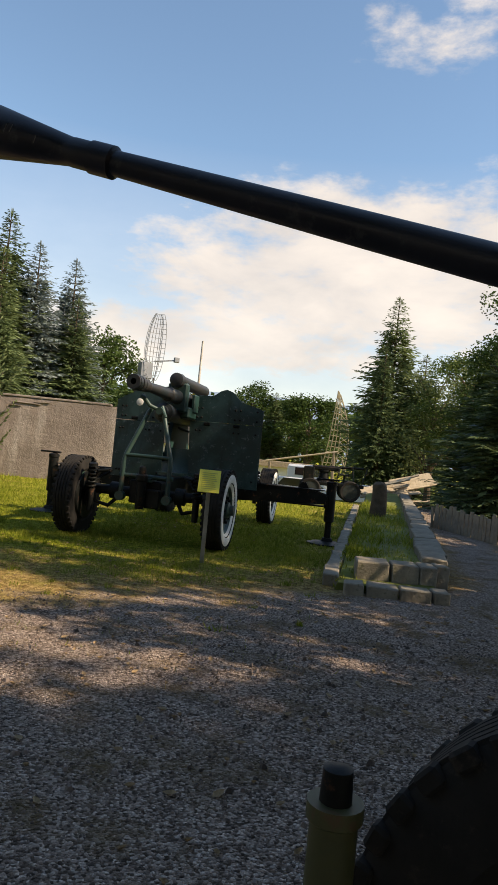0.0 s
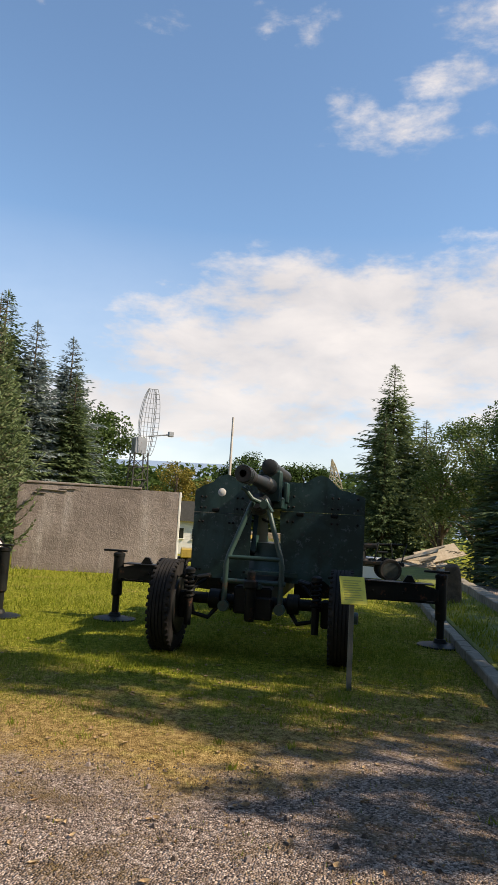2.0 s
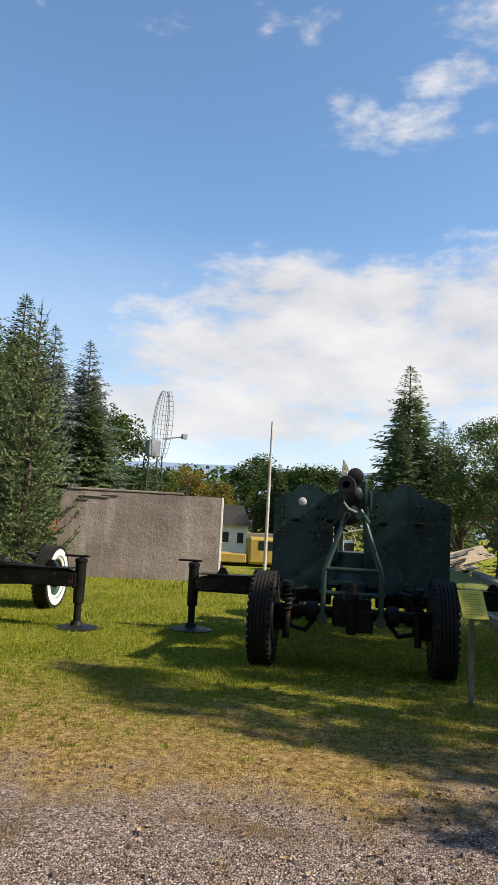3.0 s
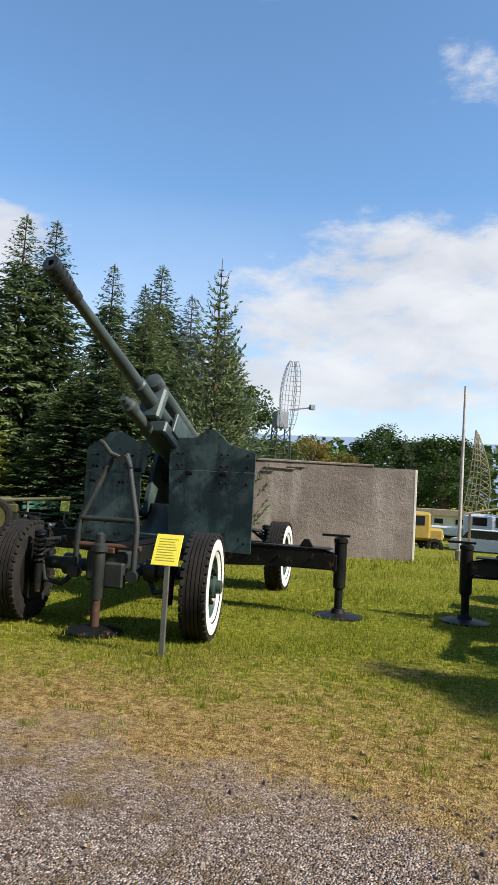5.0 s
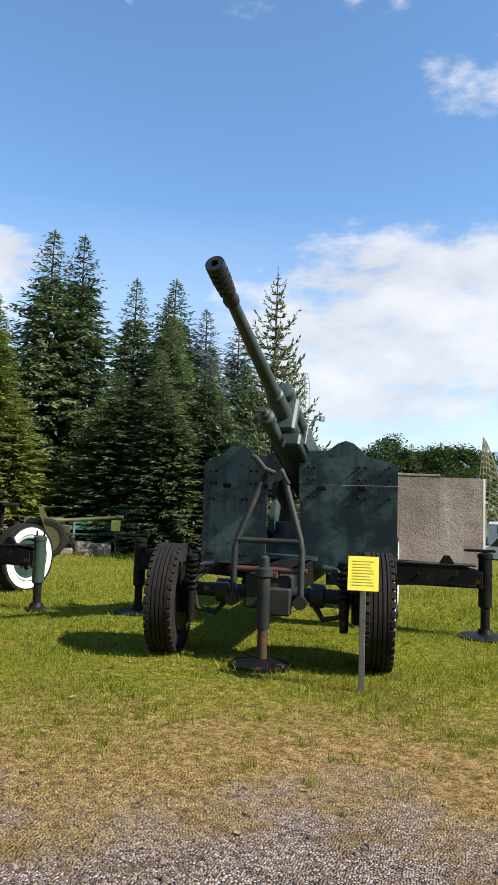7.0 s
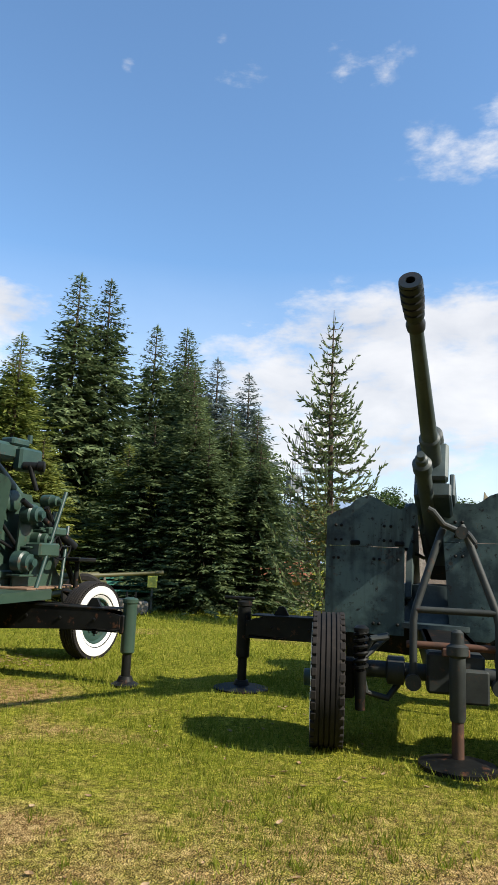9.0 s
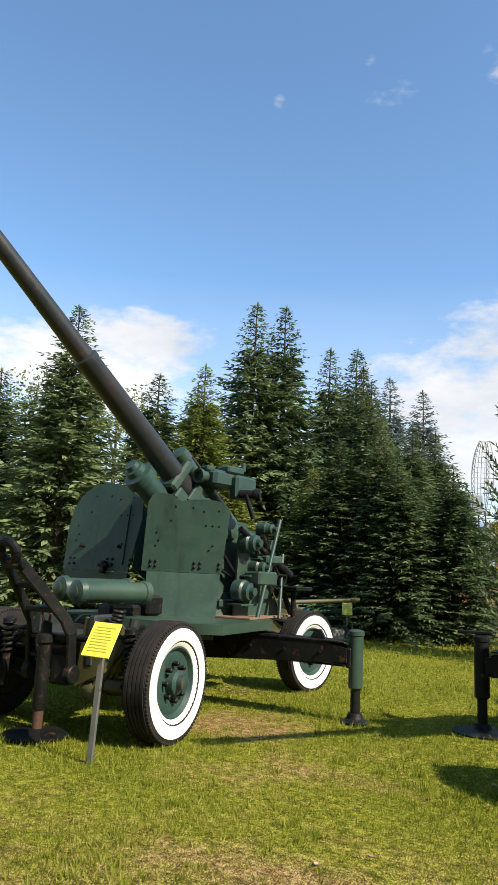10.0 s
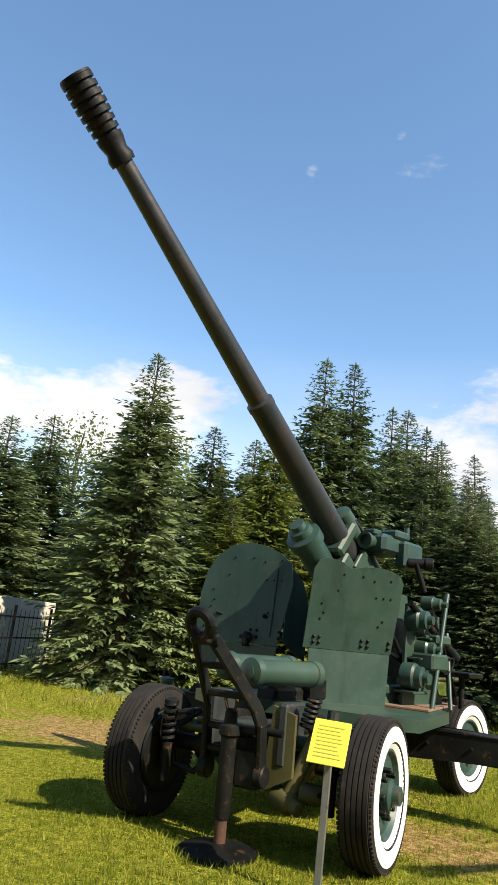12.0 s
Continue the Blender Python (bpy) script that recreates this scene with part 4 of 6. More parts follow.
# ---- signs ----
def info_sign(place, tilt, label):
    s = thing("info_sign", place, label, "sign", "yellow signs by the guns")
    part("post", Geo().box((0, 0, 0.40), (0.045, 0.03, 0.88), 0.004), M["post"], s)
    m = Matrix.Translation((0, -0.03, 0.90)) @ Matrix.Rotation(radians(tilt), 4, "X")
    pl = part("panel", Geo().box((0, 0, 0), (0.235, 0.008, 0.29), 0.002), M["yellow"], s, "yellow information panel", m)
    ink = Geo()
    for i in range(9):
        w_ = 0.17 - 0.03 * ((i * 7) % 4) / 3
        ink.box((-(0.17 - w_) / 2, -0.006, 0.10 - i * 0.025), (w_, 0.002, 0.007), 0.0005)
    part("text_lines", ink, M["ink"], pl, "rows of small illegible print")


info_sign(pose(0.34, 7.93, 0, 0, 0, 12), -35, "yellow information sign on a thin steel post in shade")
info_sign(pose(-5.40, 7.45, 0, 0, 0, 8), -30, "yellow information sign on a thin steel post")
info_sign(pose(-10.72, 6.65, 0, 0, 2, 14), -35, "yellow information sign on a leaning steel post")


# ---- concrete wall ----
def concrete_block():
    d = Vector((-4.40, 19.05, 0)) - Vector((-8.35, 17.85, 0))
    yaw = math.degrees(math.atan2(d.y, d.x))
    L = d.length
    w = thing("concrete_wall", pose(-8.35, 17.85, 0, 0, 0, yaw), "free-standing rough grey concrete wall with stained face", "wall", kind="structure")
    g = Geo()
    n, k = 60, 30
    th = 0.38
    for s_ in (0, 1):
        o = len(g.v)
        for j in range(k + 1):
            for i in range(n + 1):
                x, z = L * i / n, 2.2 * j / k
                g.v.append((x, th * s_ + (0.012 if s_ else -0.012) * noise.noise(Vector((x * 3, z * 3, s_ * 9))), z + (0.02 * noise.noise(Vector((x * 2, 1, 5))) if j == k else 0)))
        for j in range(k):
            for i in range(n):
                q = (o + j * (n + 1) + i, o + j * (n + 1) + i + 1, o + (j + 1) * (n + 1) + i + 1, o + (j + 1) * (n + 1) + i)
                g.f.append(q if s_ == 0 else q[::-1])
    N = (n + 1) * (k + 1)
    for i in range(n):
        g.f.append((k * (n + 1) + i, k * (n + 1) + i + 1, N + k * (n + 1) + i + 1, N + k * (n + 1) + i))
    for j in range(k):
        for i in (0, n):
            g.f.append((j * (n + 1) + i, (j + 1) * (n + 1) + i, N + (j + 1) * (n + 1) + i, N + j * (n + 1) + i))
    part("wall_body", g, M["concrete"], w)
    cap = Geo().box((L * 0.40, th / 2, 2.24), (L * 0.72, th + 0.04, 0.06), 0.02)
    part("capping", cap, M["concrete"], w, "weathered concrete capping")
    for x_, z_, w_, tip in ((0.85, 2.06, 0.75, 2), (1.25, 2.11, 0.42, -3), (0.55, 1.97, 0.30, 4)):
        ridge = Geo().box((0, 0, 0), (w_, 0.05, 0.025), 0.008)
        ridge.v = [tuple(Vector(v) + Vector((0, 0, 0.02 * noise.noise(Vector(v) * 6)))) for v in ridge.v]
        part("chipped_edge", ridge, M["concrete"], w, "cracked and lifted render", Matrix.Translation((x_, -0.012, z_)) @ Matrix.Rotation(radians(tip), 4, "Y"))
    part("end_strip", Geo().box((L + 0.035, th / 2, 1.1), (0.06, th, 2.2), 0.01), M["plaster"], w, "pale end strip")


concrete_block()


# ---- trees ----
def rhomb(g, p, d, side, length, width):
    """A small leaf-shaped blade from p along d."""
    m = p + d * (length * 0.45)
    o = len(g.v)
    g.v += [tuple(p), tuple(m + side * (width / 2)), tuple(p + d * length), tuple(m - side * (width / 2))]
    g.f.append((o, o + 1, o + 2, o + 3))


def spruce_mesh(name, seed, material, bare_top=0.0, dense=1.0, height=10.0, radius=2.0):
    """Flat needle sprays on whorls of branches that droop below and rise towards the tip."""
    rnd = random.Random(seed)
    g = Geo()
    z = 0.15
    while z < height * 0.985:
        f = 1 - z / height
        reach = 1.22 * radius * min(f ** 0.86, f * 1.42 + 0.01) * (0.93 + 0.09 * math.sin(z * 2.3 + seed)) + 0.03
        thin = bare_top > 0 and z > height * (1 - bare_top)
        small = min(1.0, 0.38 + 1.7 * f)
        n = 4 if thin else max(6, int((6 + 4.5 * f) * dense))
        off = rnd.random() * 6.28
        for i in range(n):
            az = off + 6.283 * i / n + rnd.uniform(-0.4, 0.4)
            zb = z + rnd.uniform(-0.45, 0.45) * min(1, f * 2)
            L = reach * rnd.uniform(0.62, 1.12) * (1.22 if rnd.random() < 0.14 else 1)
            lift = (0.42 - 0.62 * f + rnd.uniform(-0.22, 0.28)) if not thin else 0.62
            drop = 0.20 if not thin else -0.25
            ca, sa = math.cos(az), math.sin(az)
            tang = Vector((-sa, ca, 0))
            steps = max(2, int(L / 0.125))
            for k in range(1, steps + 1):
                t = k / steps
                if t < 0.25 and L > 0.9:
                    continue
                if thin and (k % 2 == 0 or rnd.random() < 0.25):
                    continue
                r = L * t
                p = Vector((r * ca, r * sa, zb + lift * r - drop * r * t + 0.10 * L * t ** 4 + rnd.uniform(-0.03, 0.03)))
                out = Vector((ca, sa, lift * 0.6 - 0.12))
                tw = (0.44 - 0.20 * t) * small * (0.55 if thin else 1)
                for sgn in (-1, 1):
                    d = (out * rnd.uniform(0.5, 1.0) + tang * sgn * rnd.uniform(0.6, 1.1) + Vector((0, 0, rnd.uniform(-0.75, 0.25)))).normalized()
                    up = Vector((rnd.uniform(-1.1, 1.1), rnd.uniform(-1.1, 1.1), 1))
                    rhomb(g, p, d, d.cross(up).normalized(), tw * rnd.uniform(0.6, 1.15), (0.055 + 0.05 * rnd.random()) * small * (0.5 if thin else 1))
                if not thin or k == steps:
                    d = (out + Vector((rnd.uniform(-0.3, 0.3), rnd.uniform(-0.3, 0.3), rnd.uniform(-0.55, 0.2)))).normalized()
                    rhomb(g, p, d, d.cross(Vector((rnd.uniform(-0.8, 0.8), rnd.uniform(-0.8, 0.8), 1))).normalized(), 0.28 * small * rnd.uniform(0.7, 1.2), 0.075 * small)
        z += rnd.uniform(0.09, 0.16) * (2.0 if thin else 1) * (0.8 + 0.3 * f)
    for k in range(2600 if bare_top == 0 else 700):
        f = 1 - rnd.random() ** 0.75 * (1.0 if bare_top == 0 else 1 - bare_top)
        if f < 0.14:
            continue
        rr, a_ = 1.1 * radius * f ** 0.86 * rnd.uniform(0.15, 0.72), rnd.random() * 6.283
        d = Vector((math.cos(a_), math.sin(a_), rnd.uniform(-0.9, 0.2))).normalized()
        rhomb(g, Vector((rr * math.cos(a_), rr * math.sin(a_), (1 - f) * height * 0.97)), d, d.cross(Vector((rnd.gauss(0, 1), rnd.gauss(0, 1), rnd.gauss(0, 1)))).normalized(), rnd.uniform(0.3, 0.55) * min(1, 0.4 + f), rnd.uniform(0.09, 0.16) * min(1, 0.4 + f))
    for k in range(4):
        rhomb(g, Vector((0, 0, height * 0.96)), Vector((rnd.uniform(-0.1, 0.1), rnd.uniform(-0.1, 0.1), 1)).normalized(), Vector((math.cos(k), math.sin(k), 0)), 0.45, 0.05)
    return g.mesh(name, material, False, False)


def spruce_trunk(bare_top=0.0, seed=1, height=10.0, radius=2.0):
    rnd = random.Random(seed)
    g = Geo().tube([(0, 0, -0.1), (0.03, 0, height * 0.3), (-0.02, 0.02, height * 0.65), (0, 0, height * 1.0)], [0.16, 0.12, 0.06, 0.008], 8)
    z = 0.5
    while z < height * 0.97:
        f = 1 - z / height
        L = radius * f ** 0.82 * 0.8 + 0.1
        lift = 0.42 - 0.62 * f if z < height * (1 - bare_top) else 0.62
        for i in range(3):
            az = rnd.random() * 6.283
            c, s = math.cos(az), math.sin(az)
            g.tube([(0, 0, z), (c * L * 0.5, s * L * 0.5, z + lift * L * 0.5 - 0.03), (c * L, s * L, z + lift * L - 0.14 * L + (0.25 * L if z > height * (1 - bare_top) else 0))], [0.022, 0.015, 0.005], 4)
        z += 0.32
    return g.mesh("trunk", M["bark"], True, False)


TRUNK = spruce_trunk()
NEEDLES = {}
for i_, (mk, mat_) in enumerate((("spruce", M["spruce"]), ("young", M["spruce_yellow"]), ("blue", M["spruce_blue"]))):
    NEEDLES[mk] = [spruce_mesh("crown", 11 + 7 * i_ + k_, mat_) for k_ in range(3 if mk == "spruce" else 2)]


def sparse_spruce(seed=77, height=7.1):
    """Open whorls of upturned limbs with needled twigs, thinning to a bare leader."""
    rnd = random.Random(seed)
    wood = Geo().tube([(0, 0, -0.1), (0.02, 0, 2.4), (-0.02, 0.02, 4.8), (0, 0, height)], [0.10, 0.075, 0.04, 0.006], 8)
    g = Geo()
    z = 0.5
    while z < height - 0.35:
        top = height - z
        reach = min(1.38, 0.10 + 0.29 * top) * rnd.uniform(0.78, 1.12)
        bare = max(0.0, 1 - top / 2.2)
        n = rnd.randint(7, 9) if top > 2.4 else (rnd.randint(5, 6) if top > 1.4 else rnd.randint(3, 4))
        off = rnd.random() * 6.283
        for i in range(n):
            az = off + 6.283 * i / n + rnd.uniform(-0.35, 0.35)
            L = reach * rnd.uniform(0.5, 1.15)
            ca, sa = math.cos(az), math.sin(az)
            rise = 0.30 + 0.55 * bare
            pts = []
            for k in range(6):
                t = k / 5
                pts.append(Vector((ca * L * t, sa * L * t, z + L * (rise * 0.30 * t + (0.30 + 0.40 * bare) * t ** 3 - 0.16 * math.sin(t * 3.1)))))
            wood.tube([tuple(p) for p in pts], [0.014, 0.012, 0.010, 0.008, 0.006, 0.003], 4)
            twigs = [(pts[k], pts[k + 1]) for k in range(5)]
            for k in range(1, 5):
                for sgn in (-1, 1):
                    if rnd.random() < 0.25 + 0.55 * bare:
                        continue
                    d = Vector((ca, sa, 0)) * 0.8 + Vector((-sa, ca, 0)) * sgn * 0.8 + Vector((0, 0, rnd.uniform(-0.1, 0.45)))
                    e_ = pts[k] + d * L * rnd.uniform(0.14, 0.30) * (1.15 - k / 6)
                    wood.tube([tuple(pts[k]), tuple(e_)], [0.006, 0.003], 4)
                    twigs.append((pts[k], e_))
            for p, q in twigs:
                d = q - p
                m = max(2, int(d.length / 0.045))
                for k in range(m):
                    if rnd.random() < 0.05 + 0.50 * bare:
                        continue
                    c = p + d * (k / m)
                    nd = (d.normalized() + Vector((rnd.uniform(-0.7, 0.7), rnd.uniform(-0.7, 0.7), rnd.uniform(-0.5, 0.7)))).normalized()
                    rhomb(g, c, nd, nd.cross(Vector((rnd.gauss(0, 1), rnd.gauss(0, 1), 0.3))).normalized(), rnd.uniform(0.09, 0.18) * (1 - 0.35 * bare), rnd.uniform(0.035, 0.065) * (1 - 0.4 * bare))
        z += rnd.uniform(0.17, 0.25) if top > 1.4 else rnd.uniform(0.16, 0.26)
    return g.mesh("crown", M["spruce"], False, False), wood.mesh("trunk", M["bark"], True, False)


BARE_CROWN, BARE_TRUNK = sparse_spruce()
tree_rng = random.Random(4)


def spruce(kind, x, y, h, r, label, group=""):
    sc = Matrix.Diagonal((r / 2.0, r / 2.0, h / 10.0, 1))
    t = new("spruce_tree")
    t.empty_display_size = 0.3
    t.matrix_world = pose(x, y, lie(x, y), 0, 0, tree_rng.uniform(0, 360))
    tagged(t, label, "tree", group)
    part("trunk", TRUNK if kind != "bare" else BARE_TRUNK, None, t, "", sc)
    part("crown", BARE_CROWN if kind == "bare" else tree_rng.choice(NEEDLES[kind]), None, t, "", sc)


TALL = [(-19.3, 22.9, 11.3, 2.3), (-18.6, 23.8, 11.4, 2.2), (-19.2, 29.2, 12.0, 2.3), (-17.9, 29.9, 11.3, 2.1), (-16.9, 28.3, 9.8, 2.0), (-23.06, 41.64, 17.3, 3.9), (-22.0, 39.5, 14.2, 3.5), (-15.4, 29.0, 8.2, 1.9), (-18.6, 43.5, 12.0, 2.8),
        (-26.6, 26.5, 10.6, 2.8), (-34.8, 24.2, 11.0, 3.2), (-32.8, 20.3, 9.5, 3.0), (-29.6, 24.0, 9.8, 3.0), (-24.0, 26.0, 9.6, 2.6), (-25.6, 12.25, 9.9, 2.3)]
for x_, y_, h_, r_ in TALL:
    spruce("spruce", x_, y_, h_, r_ * 1.12, "tall dark green spruce tree behind the gun row", "spruces along the lawn")
spruce("spruce", -20.6, 15.5, 8.6, 2.3, "broad dense spruce tree with branches to the ground", "spruces along the lawn")
YOUNG = [(-20.4, 21.1, 6.8, 1.7), (-21.6, 20.4, 6.7, 1.6), (-13.5, 21.9, 4.2, 1.6), (-16.2, 21.6, 4.8, 1.8), (-19.6, 20.3, 8.2, 2.1), (-17.4, 18.8, 4.6, 1.6), (-18.6, 16.9, 4.9, 1.6)]
for x_, y_, h_, r_ in YOUNG:
    spruce("young", x_, y_, h_, r_, "young yellow-green spruce tree at the lawn's edge", "young spruces")
for x_, y_, h_, r_ in [(-12.9, 19.9, 4.7, 1.7), (-11.7, 20.9, 4.6, 1.6), (-14.8, 20.4, 5.4, 1.9), (-13.6, 20.6, 6.0, 1.7)]:
    spruce("spruce", x_, y_, h_, r_, "low dark spruce tree at the lawn's edge", "young spruces")
for x_, y_, h_, r_ in [(-21.06, 42.2, 15.4, 3.7), (-19.9, 45.3, 15.2, 3.8), (7.4, 26.1, 8.0, 2.4)]:
    spruce("blue", x_, y_, h_, r_, "silver-blue spruce tree among green ones", "blue spruces")
spruce("bare", -9.05, 17.3, 10.0, 2.0, "sparse spruce tree with a nearly bare top")
for x_, y_, h_, r_ in [(2.7, 59.0, 17.0, 4.4), (2.0, 55.8, 12.4, 2.2), (5.2, 57.0, 12.0, 3.4), (6.4, 29.4, 7.0, 2.6), (6.6, 23.6, 6.6, 2.6), (-12.6, 95.2, 11.6, 3.4)]:
    spruce("spruce", x_, y_, h_, r_, "dark spruce tree beyond the planter", "spruces beyond the planter")


def leafy_mesh(seed, material, n=9000, size=0.16, blobs=26, gap=0.0, clump=(0.7, 1.35)):
    """Broad leaves in uneven clumps; crown about 8 m tall on radius 3."""
    rnd = random.Random(seed)
    g = Geo()
    cl = []
    for i in range(blobs):
        a_, t = rnd.random() * 6.283, rnd.random()
        z = 2.4 + 6.6 * t
        r = 2.6 * math.sqrt(max(0.05, 1 - ((z - 5.2) / 4.2) ** 2)) * rnd.uniform(0.35, 1.0)
        cl.append((Vector((r * math.cos(a_), r * math.sin(a_), z)), rnd.uniform(*clump)))
    for i in range(n):
        c, rad = rnd.choice(cl)
        d = Vector((rnd.gauss(0, 1), rnd.gauss(0, 1), rnd.gauss(0, 0.8))).normalized()
        p = c + d * rad * rnd.random() ** 0.4
        if rnd.random() < gap:
            continue
        ld = Vector((rnd.gauss(0, 1), rnd.gauss(0, 1), rnd.gauss(-0.3, 0.6))).normalized()
        side = ld.cross(Vector((rnd.gauss(0, 1), rnd.gauss(0, 1), rnd.gauss(0, 1)))).normalized()
        s = size * rnd.uniform(0.7, 1.5)
        rhomb(g, p, ld, side, s, s * 0.62)
    return g.mesh("crown", material, False, False), cl


def limbs_mesh(seed, cl):
    rnd = random.Random(seed)
    g = Geo().tube([(0, 0, -0.2), (0.05, 0.02, 1.5), (-0.05, 0.05, 3.6), (0.1, 0, 6.0), (0, 0.1, 8.2)], [0.26, 0.19, 0.15, 0.09, 0.02], 10)
    for c, r in cl[:16]:
        z0 = max(1.4, c.z - 1.5 - rnd.random())
        mid = Vector((c.x * 0.45, c.y * 0.45, (z0 + c.z) / 2 + 0.2))
        g.tube([(0, 0, z0), tuple(mid), tuple(c)], [0.08, 0.05, 0.015], 6)
    return g.mesh("trunk", M["bark"], True, False)


LEAFY = {}
for k_, (mk, mat_, n_, s_, b_, gp_) in enumerate((("green", M["leaf"], 9000, 0.20, 26, 0), ("green2", M["leaf"], 9000, 0.20, 30, 0), ("autumn", M["leaf_autumn"], 6000, 0.2, 22, 0), ("birch", M["leaf_birch"], 5200, 0.15, 34, 0.2))):
    cm, cl_ = leafy_mesh(31 + k_, mat_, n_, s_, b_, gp_)
    LEAFY[mk] = (cm, limbs_mesh(60 + k_, cl_))
cm, cl_ = leafy_mesh(47, M["leaf"], 17000, 0.115, 40, 0, (0.45, 1.0))
LEAFY["fine"] = (cm, limbs_mesh(66, cl_))
for k_, mk in enumerate(("airy", "airy2")):
    cm, cl_ = leafy_mesh(91 + k_, M["leaf"], 6500, 0.19, 52, 0, (0.30, 0.75))
    LEAFY[mk] = (cm, limbs_mesh(70 + k_, cl_))


def leafy_tree(kind, x, y, h, r, label, group="", turn=None):
    t = new("broadleaf_tree")
    t.empty_display_size = 0.3
    t.matrix_world = pose(x, y, lie(x, y), 0, 0, tree_rng.uniform(0, 360) if turn is None else turn)
    tagged(t, label, "tree", group)
    sc = Matrix.Diagonal((r / 3.0, r / 3.0, h / 9.6, 1))
    part("trunk", LEAFY[kind][1], None, t, "", sc)
    part("crown", LEAFY[kind][0], None, t, "", sc)


for kind, x_, y_, h_, r_ in [("green", -26.2, 66.3, 13.6, 4.6), ("green", -15.8, 95.6, 12.6, 5.2), ("green2", -7.4, 92.0, 11.0, 5.4), ("green2", -11.5, 104, 11.4, 5.5), ("green", -31.0, 73.0, 11.0, 5.0)]:
    leafy_tree(kind, x_, y_, h_, r_, "round dense broadleaf tree in the distance", "distant broadleaf trees")
for kind, x_, y_, h_, r_ in [("autumn", -22.6, 84.4, 10.2, 3.6), ("autumn", -19.6, 88, 8.6, 3.4)]:
    leafy_tree(kind, x_, y_, h_, r_, "broadleaf tree turning yellow in the distance", "distant broadleaf trees")
for kind, x_, y_, h_, r_ in [("birch", 5.6, 48.6, 10.0, 3.4), ("birch", -42.1, 32.6, 15.0, 4.2), ("birch", -37.2, 35.6, 14.6, 4.2), ("birch", 8.6, 42.0, 10.0, 3.6)]:
    leafy_tree(kind, x_, y_, h_, r_, "light airy birch tree with thin foliage", "birches")
for kind, x_, y_, h_, r_ in [("fine", 8.3, 37.5, 10.2, 3.4), ("fine", 8.0, 27.6, 9.4, 3.2), ("fine", 7.6, 46.0, 10.5, 4.0)]:
    leafy_tree(kind, x_, y_, h_, r_, "dark broadleaf tree beside the wooden fence", "trees by the fence")
# trees out of view, placed so their shade dapples the gravel and the first gun
for kind, x_, y_, h_, r_ in [("airy", 10.4, 8.8, 11.4, 2.8), ("airy2", 10.6, 11.4, 11.6, 3.2), ("airy2", 14.6, 9.6, 14.0, 3.6), ("airy", 11.5, 14.9, 9.4, 3.3), ("airy", 8.5, 6.3, 10.6, 2.1), ("airy2", 7.7, 8.9, 8.2, 2.0),
                             ("airy2", 7.5, 1.1, 10.5, 1.9), ("airy", 9.4, 3.6, 5.4, 1.7), ("airy", 6.4, 6.6, 5.2, 1.5), ("airy2", 5.9, 4.7, 5.4, 1.3), ("green", 11.6, 0.6, 10.4, 3.0), ("green2", 15.0, 1.4, 12.5, 3.2), ("green2", 12.0, 4.2, 7.8, 2.4), ("green", 15.0, 5.2, 10.0, 2.8),
                             # from here mostly unseen trees added behind the camera to block sky light
                             ("green2", 11.4, -3.2, 10.5, 3.4), ("green2", 5.4, -2.9, 12.0, 4.4), ("green", 0.4, -5.2, 12.5, 4.6), ("green", 9.0, -8.5, 13.0, 4.6), ("green2", 6.9, 0.1, 8.4, 2.5),
                             ("green2", -4.4, -7.4, 12.0, 5.0), ("green", -9.6, -6.8, 11.5, 5.0), ("green2", -15.0, -6.4, 12.0, 5.0), ("green", -20.5, -3.4, 11.0, 4.6), ("green2", -6.8, -13.0, 14.0, 5.5), ("green", 2.6, -12.0, 14.0, 5.5)]:
    leafy_tree(kind, x_, y_, h_, r_, "tall out-of-view broadleaf tree placed to shade the gravel yard", "shade trees")


def far_woods():
    """A belt of far treetops, too many to count."""
    rnd = random.Random(9)
    g = Geo()
    for i in range(330):
        a_ = radians(rnd.uniform(-75, 35))
        d = rnd.uniform(115, 190)
        cx, cy, h, r = d * math.sin(a_), d * math.cos(a_), rnd.uniform(12.0, 16.5) * d / 150, rnd.uniform(2.4, 4.2)
        conic = rnd.random() < 0.45
        for k in range(90):
            t = rnd.random() ** 0.7
            rr = r * ((1 - t) * 0.9 + 0.08 if conic else math.sqrt(max(0.03, 1 - (2 * t - 0.9) ** 2))) * rnd.uniform(0.6, 1.05)
            b_ = rnd.random() * 6.283
            p = Vector((cx + rr * math.cos(b_), cy + rr * math.sin(b_), lie(cx, cy) + 0.3 + t * h * 0.97))
            dd = Vector((math.cos(b_) + rnd.gauss(0, .5), math.sin(b_) + rnd.gauss(0, .5), rnd.gauss(-0.2, .6))).normalized()
            rhomb(g, p, dd, dd.cross(Vector((rnd.gauss(0, 1), rnd.gauss(0, 1), 1))).normalized(), rnd.uniform(0.9, 1.9), rnd.uniform(0.7, 1.2))
    ob = new("far_woods", g.mesh("far_woods", M["leaf"], False, False))
    tagged(ob, "belt of mixed green woodland in the far distance", "woods", kind="stuff")


far_woods()


